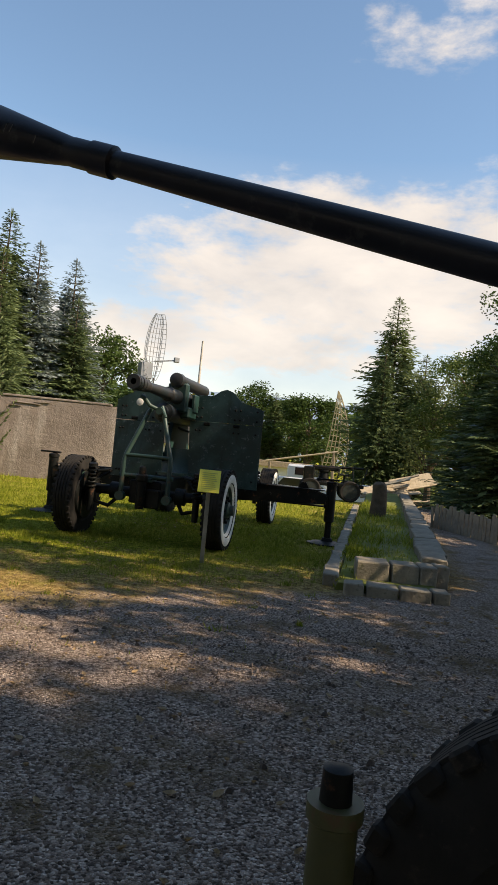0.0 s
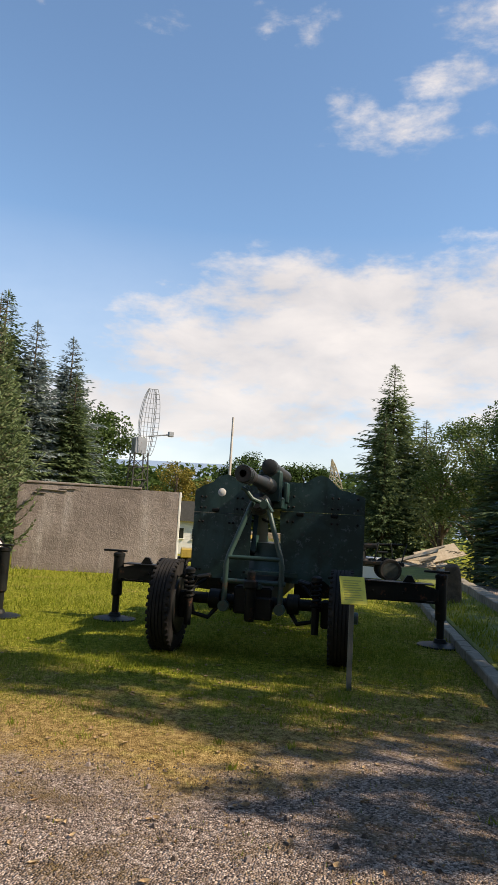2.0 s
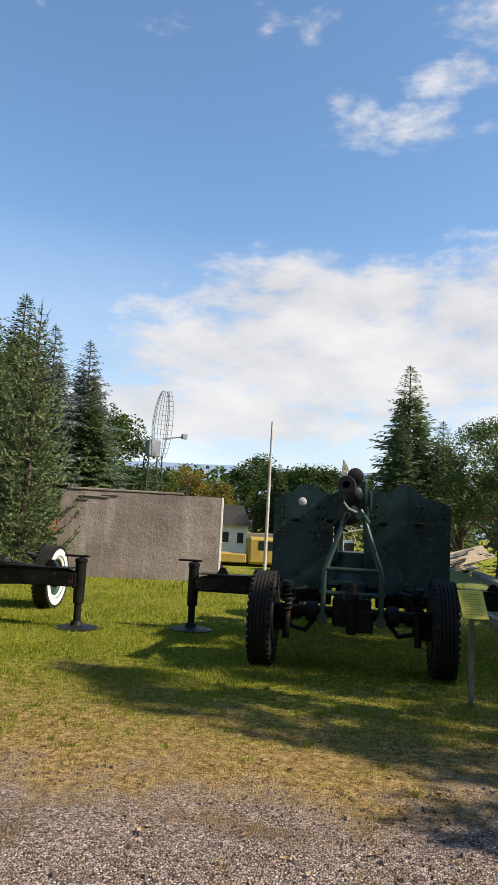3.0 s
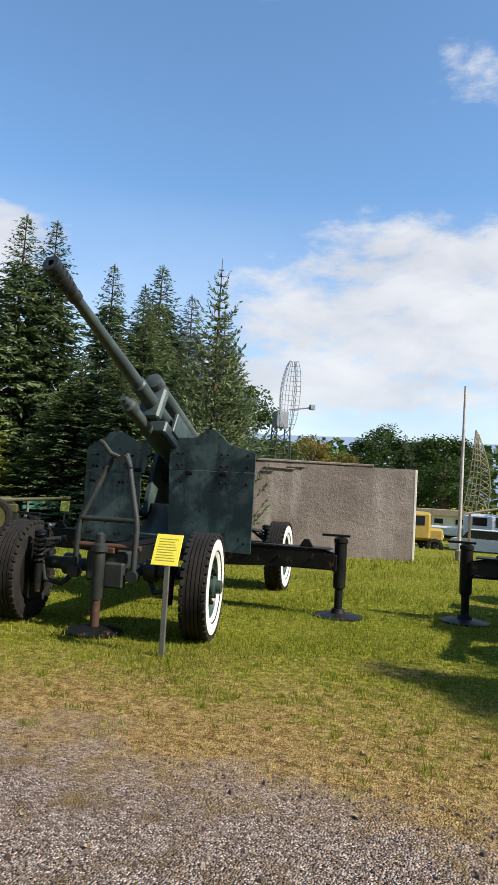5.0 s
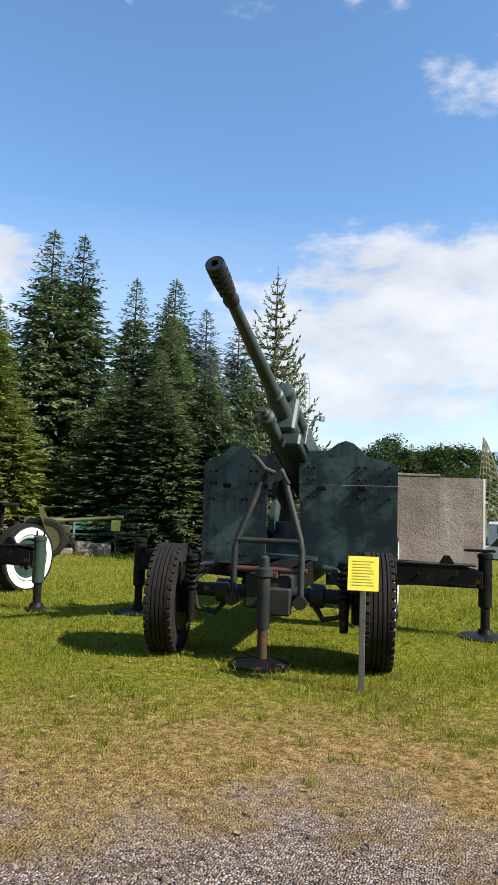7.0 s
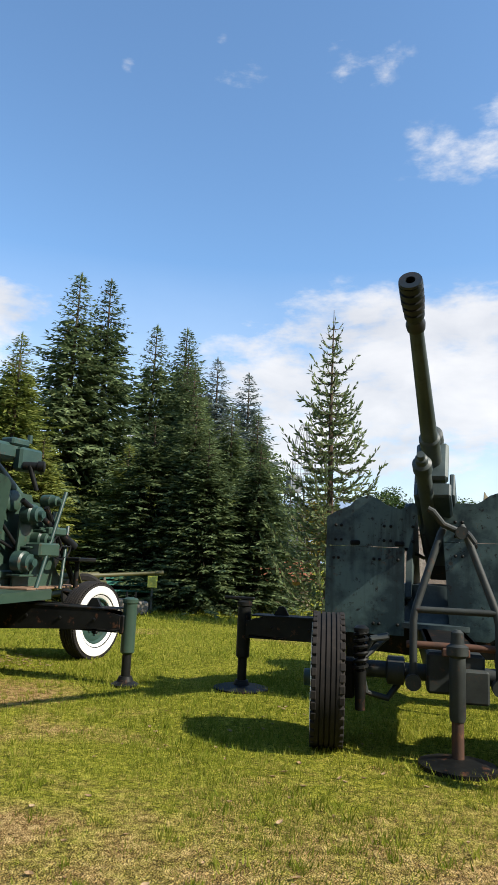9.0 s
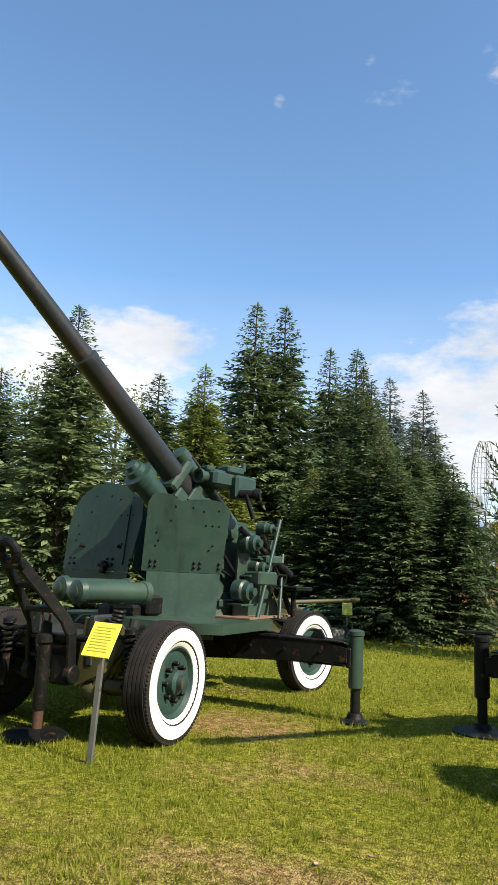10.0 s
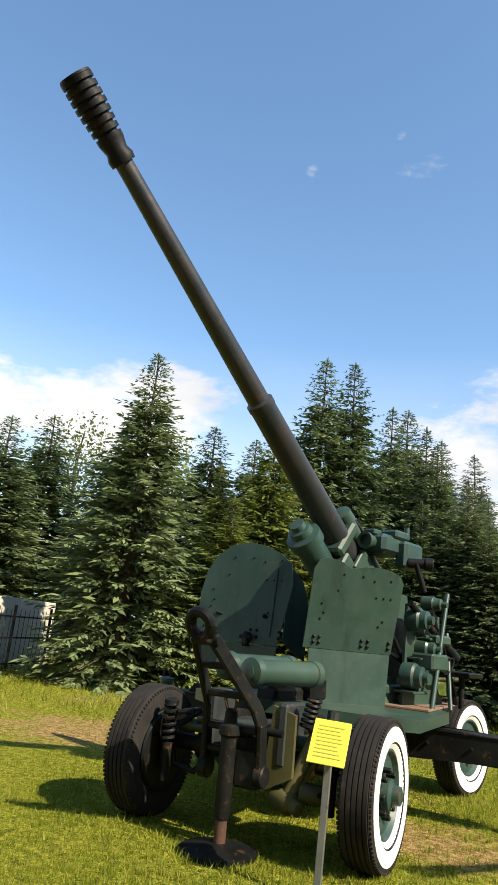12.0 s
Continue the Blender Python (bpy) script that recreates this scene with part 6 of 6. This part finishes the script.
def planter():
    rnd = random.Random(3)
    p = thing("planter", pose(0, 0, 0), "grassed bed edged with rough stone blocks", "planter", kind="structure")
    g = Geo()
    ys = [7.42, 7.6, 7.85, 7.95, 8.05, 8.3] + [8.8 + 0.8 * k for k in range(27)]
    for y in ys:
        t = (y - 7.4) / 21
        xl, xr = 1.80 - 0.05 * t, 2.80 + 0.22 * t
        hh = bed_height(y)
        g.v += [(xl, y, -0.05), (xl + 0.05, y, min(hh, 0.10)), ((xl + xr) / 2, y, hh + 0.03 * noise.noise(Vector((y, 0, 0)))), (xr, y, hh), (xr, y, -0.05)]
    n = len(ys) - 1
    for k in range(n):
        for q in range(4):
            g.f.append((k * 5 + q, (k + 1) * 5 + q, (k + 1) * 5 + q + 1, k * 5 + q + 1))
    g.f += [(0, 1, 2, 3, 4), tuple(n * 5 + q for q in (4, 3, 2, 1, 0))]
    part("soil_bed", g, M["turf"], p, "grass-covered earth")
    for k, w_ in enumerate((0.20, 0.31, 0.30, 0.16)):
        stone_block(1.90 + (0.10, 0.37, 0.68, 0.92)[k], 7.37 + 0.03 * k, 0.01, w_ - 0.01, 0.26, 0.19, 6, rnd, p)
    for x_, w_, y_ in ((2.16, 0.34, 7.96), (2.49, 0.27, 7.99), (2.72, 0.17, 8.03), (2.87, 0.14, 8.14)):
        stone_block(x_, y_, 0.11, w_, 0.30, 0.30, 6, rnd, p)
    y = 8.42
    while y < 26:
        L_ = rnd.uniform(0.38, 0.70)
        stone_block(2.84 + 0.018 * (y - 8.4), y + L_ / 2, 0.12 + min(0.06, (y - 8.4) * 0.01), 0.30 + rnd.uniform(-0.04, 0.04), L_ - 0.02, 0.34, -1, rnd, p)
        y += L_
    y = 7.55
    while y < 20:
        L_ = rnd.uniform(0.3, 0.6)
        stone_block(1.76 - 0.010 * (y - 7.5), y + L_ / 2, 0.03, 0.15, L_ - 0.02, 0.19, 1, rnd, p)
        y += L_
    return p


def bed_height(y):
    """Surface of the planter's earth: low behind the front kerb, higher behind the second course."""
    return 0.07 if y < 7.9 else (0.07 + 0.12 * min(1.0, (y - 7.9) / 0.25))


M["turf"] = surface("bed_turf", (0.10, 0.115, 0.016), (0.19, 0.20, 0.03), (0.25, 0.19, 0.07), 1.5, 120, 0.95, 0.0, 0.9, 0.02)
planter()


def plank_fence():
    rnd = random.Random(8)
    f = thing("plank_fence", pose(0, 0, 0), "low weathered fence of upright grey-brown planks", "fence")
    a_, b_ = Vector((3.45, 16.6, 0)), Vector((5.75, 10.4, 0))
    d = (b_ - a_)
    n = 46
    board = Geo().box((0, 0, 0.25), (0.13, 0.025, 0.56), 0.006).mesh("board", M["wood"])
    for i in range(n):
        q = a_ + d * i / n
        part("board", board, None, f, "", pose(q.x, q.y, rnd.uniform(-0.05, 0.02), rnd.uniform(-2, 2), rnd.uniform(-3, 3), math.degrees(math.atan2(d.y, d.x)) + rnd.uniform(-3, 3)) @ Matrix.Diagonal((rnd.uniform(0.85, 1.1), 1, rnd.uniform(0.9, 1.06), 1)))
    for z in (0.14, 0.40):
        part("rail", Geo().box((d.length / 2, 0.03, z), (d.length, 0.04, 0.07), 0.008), M["wood"], f, "", pose(a_.x, a_.y, 0, 0, 0, math.degrees(math.atan2(d.y, d.x))))


plank_fence()


def plank_pile():
    rnd = random.Random(12)
    z0 = lie(3, 32.2)
    for i in range(26):
        big = i % 3 == 0
        g = Geo().box((0, 0, 0), (rnd.uniform(1.2, 2.3), rnd.uniform(0.5, 0.8) if big else rnd.uniform(0.16, 0.32), 0.05), 0.008)
        x = rnd.uniform(1.9, 4.2)
        z = 0.15 + (i / 26) * (0.5 + 1.25 * min(1, (x - 1.4) / 2))
        solid("plank", g, M["plank"], pose(x, 32.2 + rnd.uniform(-0.6, 0.6), z0 + z, 26 + rnd.uniform(-14, 14), -16 + rnd.uniform(-14, 14), rnd.uniform(-35, 35)), "pale weathered plank on an untidy heap", "plank", "heap of planks")


M["plank"] = surface("pale_plank", (0.34, 0.27, 0.18), (0.46, 0.38, 0.27), (0.20, 0.15, 0.10), 4, 50, 0.85, 0.0, 0.5)
plank_pile()


def gun_carriage():
    """Dark wheeled carriage with boxes and levers, parked behind the planter."""
    c = thing("gun_carriage", pose(0.75, 23.2, 0, 0, 0, 8), "dark wheeled gun carriage with boxes and levers in shade", "carriage")
    part("frame", Geo().box((0, 0, 0.52), (2.0, 0.12, 0.12), 0.02).box((0, 0.7, 0.52), (2.0, 0.12, 0.12), 0.02).box((-0.9, 0.35, 0.52), (0.10, 0.8, 0.10), 0.02).box((0.9, 0.35, 0.52), (0.10, 0.8, 0.10), 0.02), M["black_metal"], c)
    for x in (-0.75, 0.55):
        for y in (-0.16, 0.86):
            w = part("wheel", Geo().lathe((x, y, 0.34), (0, 1, 0), [(-0.06, 0.05), (-0.05, 0.25), (0.05, 0.25), (0.06, 0.05)], 20), M["grimy"], c)
            part("tyre", Geo().lathe((x, y, 0.34), (0, 1, 0), [(-0.06, 0.24), (-0.07, 0.31), (-0.03, 0.345), (0.03, 0.345), (0.07, 0.31), (0.06, 0.24)], 24, closed=True), M["rubber"], w)
    part("mount", Geo().lathe((-0.3, 0.35, 0.55), (0, 0, 1), [(0, 0.34), (0.08, 0.32), (0.12, 0.18), (0.34, 0.15), (0.36, 0.20), (0.42, 0.20)], 18), M["black_metal"], c)
    part("cradle", Geo().box((-0.25, 0.3, 1.02), (0.9, 0.2, 0.14), 0.03).rod((-0.7, 0.3, 1.05), (1.0, 0.25, 1.12), 0.05, 0.035), M["black_metal"], c)
    part("box", Geo().box((-0.82, -0.05, 0.82), (0.34, 0.3, 0.46), 0.03), M["black_metal"], c)
    part("seat", Geo().box((0.35, 0.1, 0.86), (0.3, 0.3, 0.05), 0.02).rod((0.35, 0.1, 0.55), (0.35, 0.1, 0.86), 0.03), M["black_metal"], c)
    for x, dx in ((0.1, 0.12), (0.7, -0.1), (0.95, 0.15)):
        part("lever", Geo().rod((x, 0.2, 0.55), (x + dx, 0.15, 1.15), 0.022), M["grimy"], c)


gun_carriage()
g_ = Geo().lathe((0, 0, -0.1), (0, 0, 1), [(0, 0.19), (0.3, 0.17), (0.62, 0.16), (0.80, 0.15), (0.86, 0.10), (0.88, 0.02)], 14)
g_.v = [tuple(Vector(v) + 0.03 * noise.noise_vector(Vector(v) * 4)) for v in g_.v]
solid("tree_stump", g_, M["bark"], pose(2.22, 15.7, 0.15), "dark weathered stump standing in the planter", "stump")


# ---- background: radars, pole, vehicles, houses ----
def lattice_dish(name, place, label, mat_, w, h, curve, tilt, rods=0.03, nx=5, nz=12, taper=True):
    r = thing(name, place, label, "radar")
    def pt(u, v):
        half = w / 2 * (math.sqrt(max(0.02, 1 - (1.9 * v - 0.95) ** 2 * 0.9)) if taper else 1 - 0.75 * v)
        x = u * half
        return Vector((x + tilt * v, -curve * (v - 0.5) ** 2 - 0.3 * curve * u * u, v * h))
    face = Geo()
    for i in range(nx + 1):
        u = -1 + 2 * i / nx
        face.tube([pt(u, k / nz) for k in range(nz + 1)], rods, 5)
    for k in range(nz + 1):
        face.tube([pt(-1 + 2 * i / nx, k / nz) for i in range(nx + 1)], rods * 0.8, 5)
    part("reflector", face, mat_, r, "open lattice reflector")
    back = Geo()
    off = Vector((0, 0.55, 0))
    for i in (1, nx - 1):
        u = -1 + 2 * i / nx
        back.tube([pt(u, k / nz) + off * (1 - abs(k / nz - 0.5)) for k in range(nz + 1)], rods * 1.2, 5)
        for k in range(nz):
            back.rod(pt(u, k / nz), pt(u, (k + 1) / nz) + off * 0.7, rods * 0.8, seg=5)
    part("back_frame", back, mat_, r)
    return r


def radar_tower():
    m = pose(-21.1, 65.3, lie(-21.1, 65.3), 0, 0, 38)
    t = lattice_dish("radar_antenna", m @ Matrix.Translation((0.3, 0, 9.0)), "tall curved lattice radar antenna on a steel mast", M["radar_metal"], 2.1, 6.6, 1.1, 0.25, 0.03, 6, 14)
    tw = Geo()
    for sx in (-0.65, 0.65):
        for sy in (-0.65, 0.65):
            tw.rod((sx * 1.6 - 0.5, sy * 1.6, -9.0), (sx - 0.5, sy, 0.2), 0.07, seg=6)
    for k in range(7):
        z = -8.7 + 1.25 * k
        for sx, sy, ex, ey in ((-1, -1, 1, -1), (1, -1, 1, 1), (1, 1, -1, 1), (-1, 1, -1, -1)):
            tw.rod((sx * 0.75 - 0.5, sy * 0.75, z), (ex * 0.75 - 0.5, ey * 0.75, z + 1.25), 0.04, seg=5)
            tw.rod((sx * 0.8 - 0.5, sy * 0.8, z), (ex * 0.8 - 0.5, ey * 0.8, z), 0.04, seg=5)
    part("mast", tw, M["radar_mast"], t)
    part("cabin", Geo().box((-0.5, 0.2, 0.9), (1.2, 1.1, 1.6), 0.05), M["radar_metal"], t, "grey equipment cabin")
    feed = Geo().rod((0.2, -0.2, 1.9), (2.6, -0.6, 2.3), 0.07, seg=6).box((2.4, -0.6, 2.3), (0.5, 0.4, 0.5), 0.03)
    part("feed_arm", feed, M["radar_metal"], t)


radar_tower()
def ground_radar():
    """Tall tan lattice aerial, hollow on its west side, standing on trestle legs."""
    r = thing("ground_radar", pose(-3.5, 88, lie(-3.5, 88) + 1.0, 0, 0, 0), "tan curved lattice radar antenna standing on the ground", "radar")

    def west(v):
        return Vector((-2.0 + 2.0 * v ** 0.42 - 0.1, -0.4 * v, 10.6 * v))

    def east(v):
        return Vector((1.35 + 0.55 * math.sin(v * 3.0) - 1.25 * v ** 2.2, 0.7 - 0.5 * v, 10.2 * v))
    face, back = Geo(), Geo()
    n = 15
    for u in (0, 0.18, 0.36, 0.55):
        face.tube([west(k / n).lerp(east(k / n), u) for k in range(n + 1)], 0.07, 5)
    for k in range(n + 1):
        face.tube([west(k / n), west(k / n).lerp(east(k / n), 0.55)], 0.055, 5)
    part("reflector", face, M["radar_tan"], r, "open lattice reflector")
    back.tube([east(k / n) for k in range(n + 1)], 0.09, 5)
    for k in range(n):
        back.rod(west(k / n).lerp(east(k / n), 0.55), east((k + 1) / n), 0.05, seg=5).rod(west((k + 1) / n).lerp(east((k + 1) / n), 0.55), east(k / n), 0.05, seg=5)
    part("back_frame", back, M["radar_tan"], r)
    for x0, x1 in ((-1.9, -0.9), (1.3, 2.3), (0.2, 0.2)):
        part("leg", Geo().rod((x0 * 0.8, 0.2, 2.2), (x1, 0.4, -1.1), 0.09, seg=6), M["radar_tan"], r)


ground_radar()

pole = thing("mast_pole", pose(-3.36, 20.4, 0), "thin white-painted wooden pole with worn paint", "pole")
part("shaft", Geo().lathe((0, 0, 0), (0.006, 0, 1), [(-0.1, 0.05), (2.0, 0.045), (4.48, 0.03)], 12), M["pole_paint"], pole)
part("base_collar", Geo().lathe((0, 0, 0), (0, 0, 1), [(0, 0.09), (0.25, 0.085), (0.27, 0.05)], 12), M["stone"], pole)


def truck(place, label, mat_, cab=2.0, bed=3.4, box_body=True):
    t = thing("truck", place, label, "truck", "parked vehicles")
    part("cab", Geo().box((0, 0, 1.55), (2.0, cab, 1.5), 0.14).box((0, -cab / 2 - 0.3, 1.1), (1.7, 0.8, 0.7), 0.12), mat_, t)
    part("windscreen", Geo().box((0, -cab / 2 - 0.01, 1.85), (1.7, 0.04, 0.6), 0.02), M["glass_dark"], t)
    for sx in (-1, 1):
        part("side_window", Geo().box((sx * 1.005, -0.1, 1.85), (0.03, 0.9, 0.5), 0.01), M["glass_dark"], t)
        part("headlight", Geo().lathe((sx * 0.6, -cab / 2 - 0.70, 1.05), (0, -1, 0), [(0, 0.12), (0.03, 0.10)], 12), M["white_paint"], t)
    if box_body:
        part("cargo_body", Geo().box((0, cab / 2 + bed / 2 + 0.1, 1.9), (2.2, bed, 1.9), 0.08), mat_, t)
    else:
        part("cargo_bed", Geo().box((0, cab / 2 + bed / 2 + 0.1, 1.1), (2.1, bed, 0.5), 0.05), mat_, t)
    part("frame", Geo().box((0, bed / 2, 0.75), (0.9, cab + bed + 0.8, 0.25), 0.03), M["black_metal"], t)
    for sx in (-1, 1):
        for y in (-cab / 2 - 0.2, cab / 2 + bed * 0.75):
            part("wheel", WH_D[1], None, t, "", Matrix.Translation((sx * 0.92, y, 0.46)))


truck(pose(-2.6, 47.2, lie(-2.6, 47.2), 0, 0, 70), "white parked truck with a low open bed", M["car_white"], 2.0, 3.4, False)
M["mustard"] = surface("mustard_paint", (0.36, 0.24, 0.04), (0.42, 0.29, 0.06), RUST, 3, 50, 0.55)
truck(pose(-6.4, 40.5, lie(-6.4, 40.5), 0, 0, 105), "mustard-yellow parked utility truck", M["mustard"], 1.8, 2.4, False)


def car(place, label, mat_):
    c = thing("car", place, label, "car", "parked vehicles")
    prof = [(-2.1, 0.35), (2.1, 0.35), (2.15, 0.75), (2.0, 0.95), (1.2, 1.0), (-1.1, 0.98), (-2.0, 0.82), (-2.15, 0.6)]
    part("body", Geo().plate(prof, 1.65, Matrix.Rotation(radians(90), 4, "Z")), mat_, c)
    part("cabin", Geo().plate([(-1.15, 0.97), (1.5, 0.98), (1.1, 1.45), (-0.4, 1.45)], 1.45, Matrix.Rotation(radians(90), 4, "Z")), M["glass_dark"], c, "dark glazed cabin")
    part("roof", Geo().box((0, 0.35, 1.46), (1.4, 1.5, 0.05), 0.02), mat_, c)
    for sx in (-1, 1):
        for y in (-1.35, 1.3):
            part("wheel", WH_D[1], None, c, "", Matrix.Translation((sx * 0.74, y, 0.32)) @ Matrix.Scale(0.69, 4))


car(pose(-2.2, 42.4, lie(-2.2, 42.4), 0, 0, 80), "white parked passenger car", M["car_white"])
car(pose(1.2, 41.0, lie(1.2, 41), 0, 0, 60), "white parked passenger car facing the yard", M["car_white"])


def boom_barrier():
    b = thing("barrier_boom", pose(-3.5, 35.2, lie(-3.5, 35.2)), "long pale yellow boom resting on posts", "barrier")
    part("boom", Geo().rod((0, 0, 2.2), (3.6, 0.4, 3.0), 0.05), M["plank"], b)
    for x, y, z in ((0.2, 0.03, 2.2), (3.4, 0.38, 2.95)):
        part("post", Geo().box((x, y, z / 2), (0.12, 0.12, z), 0.01), M["wood"], b)


boom_barrier()


def house(place, w, d, h, rh, label, wall_mat, roof_mat, wins=4):
    b = thing("house", place, label, "house")
    part("wall", Geo().box((0, 0, h / 2), (w, d, h), 0.03), wall_mat, b)
    roof = Geo().plate([(-w / 2 - 0.3, h - 0.05), (w / 2 + 0.3, h - 0.05), (w / 2 - 0.5, h + rh), (-w / 2 + 0.5, h + rh)], d + 0.8, Matrix.Identity(4))
    part("roof", roof, roof_mat, b)
    for i in range(wins):
        x = -w / 2 + (i + 0.5) * w / wins
        wn = part("window", Geo().box((x, -d / 2 - 0.01, h * 0.62), (w / wins * 0.42, 0.06, h * 0.30), 0.01), M["glass_dark"], b)
        part("sill", Geo().box((x, -d / 2 - 0.06, h * 0.45), (w / wins * 0.5, 0.14, 0.06), 0.01), M["plaster"], wn)


house(pose(-14.4, 62.5, lie(-14, 62), 0, 0, 12), 6.4, 5, 2.9, 1.7, "white plastered house with grey roof and small windows", M["plaster"], M["dark_roof"], 5)
house(pose(-14.9, 34.0, lie(-14.9, 34), 0, 0, 25), 3.4, 2.6, 1.6, 0.9, "small hut with a red tiled roof among the trees", M["wood"], M["roof_tile"], 2)
house(pose(-11.0, 74, lie(-11, 74), 0, 0, 8), 14, 6, 1.6, 0.5, "long low pale shed with flat roof", M["plaster"], M["wood"], 7)


# ---- small field gun, bench and stones by the trees ----
def field_gun():
    g = thing("field_gun", pose(-14.5, 16.6, 0, 0, 0, 120), "small olive field gun seen from behind its dark shield", "gun")
    for sx in (-1, 1):
        w = part("wheel", Geo().lathe((sx * 0.62, 0, 0.46), (1, 0, 0), [(-0.05, 0.05), (-0.05, 0.34), (0.05, 0.34), (0.05, 0.05)], 24), M["olive"], g, "olive spoked wheel")
        part("tyre", Geo().lathe((sx * 0.62, 0, 0.46), (1, 0, 0), [(-0.07, 0.33), (-0.075, 0.42), (-0.04, 0.47), (0.04, 0.47), (0.075, 0.42), (0.07, 0.33)], 28, closed=True), M["rubber"], w)
    sh = Matrix.Translation((0, -0.25, 0)) @ Matrix.Rotation(radians(-22), 4, "X")
    part("shield_plate", Geo().plate([(-0.75, 0.45), (0.75, 0.45), (0.85, 1.0), (0.6, 1.28), (-0.6, 1.28), (-0.85, 1.0)], 0.012, sh), M["olive"], g)
    part("barrel", Geo().lathe((0, 0.6, 0.80), (0, -1, 0.08), [(0, 0.09), (0.9, 0.085), (0.95, 0.05), (2.2, 0.04), (2.22, 0.055), (2.4, 0.055)], 16), M["olive"], g)
    part("cradle", Geo().box((0, 0.1, 0.66), (0.28, 1.2, 0.22), 0.03), M["olive"], g)
    part("axle", Geo().rod((-0.6, 0, 0.46), (0.6, 0, 0.46), 0.05), M["olive"], g)
    for sx in (-1, 1):
        part("trail", Geo().rod((sx * 0.2, 0.2, 0.5), (sx * 0.55, 2.4, 0.12), 0.06, 0.05), M["olive"], g)


field_gun()


def bench():
    b = thing("bench", pose(-14.5, 18.8, 0, 0, 0, 30), "green slatted park bench at the lawn's edge", "bench")
    for k in range(3):
        part("seat_slat", Geo().box((0, -0.16 + 0.14 * k, 0.45), (1.5, 0.11, 0.035), 0.008), M["bench_green"], b)
    for k in range(2):
        part("back_slat", Geo().box((0, 0.27 + 0.03 * k, 0.62 + 0.16 * k), (1.5, 0.03, 0.11), 0.008), M["bench_green"], b)
    for sx in (-1, 1):
        part("leg", Geo().box((sx * 0.6, 0, 0.22), (0.10, 0.42, 0.44), 0.02).box((sx * 0.6, 0.26, 0.6), (0.06, 0.05, 0.5), 0.01), M["stone"], b)


bench()
rock_rng = random.Random(17)
for x_, y_, sx_, sz_ in ((-14.05, 17.5, 0.5, 0.36), (-13.6, 17.55, 0.45, 0.34), (-13.85, 17.3, 0.4, 0.2), (-14.4, 17.25, 0.35, 0.2)):
    g_ = Geo().box((0, 0, 0), (sx_, sx_ * 0.8, sz_), 0.05)
    g_.v = [tuple(Vector(v) + 0.03 * noise.noise_vector(Vector(v) * 3 + Vector((x_, y_, 0)))) for v in g_.v]
    solid("boulder", g_, M["stone"], pose(x_, y_, sz_ / 2 - 0.03, 0, 0, rock_rng.uniform(0, 90)), "pale broken stone block on the grass", "stone", "stones by the bench")
info_sign(pose(-13.5, 18.1, -0.15, 0, 0, 25), -20, "yellow information sign by the small field gun")


# ---- boundary fence and wall in the west ----
def west_fence():
    a_, b_ = Vector((-20.8, 10.0, 0)), Vector((-24.6, 18.0, 0))
    d = b_ - a_
    yaw = math.degrees(math.atan2(d.y, d.x))
    w = thing("wall_west", pose(a_.x - 1.0, a_.y - 0.5, 0, 0, 0, yaw), "pale concrete boundary wall of upright slabs", "wall", kind="structure")
    slab = Geo().box((0, 0, 0.9), (1.24, 0.12, 1.85), 0.015).mesh("slab", M["pale_concrete"])
    for i in range(int(d.length / 1.25) + 1):
        part("slab", slab, None, w, "", Matrix.Translation((i * 1.26, 0, 0)))
    f = thing("picket_fence", pose(a_.x, a_.y, 0, 0, 0, yaw), "dark steel picket fence in front of the boundary wall", "fence")
    pk = Geo().box((0, 0, 0.78), (0.014, 0.014, 1.5), 0.003).mesh("picket", M["black_metal"])
    for i in range(int(d.length / 0.26)):
        part("picket", pk, None, f, "", Matrix.Translation((i * 0.26, 0, 0)))
    for z in (0.25, 0.85, 1.35):
        part("rail", Geo().box((d.length / 2, 0.02, z), (d.length, 0.03, 0.04), 0.004), M["black_metal"], f)
    for i in range(5):
        part("post", Geo().box((i * d.length / 4, 0.03, 0.8), (0.06, 0.06, 1.65), 0.006), M["black_metal"], f)


M["pale_concrete"] = surface("pale_concrete", (0.50, 0.46, 0.38), (0.60, 0.56, 0.47), (0.34, 0.30, 0.24), 1.2, 30, 0.9, 0.0, 0.4)
west_fence()
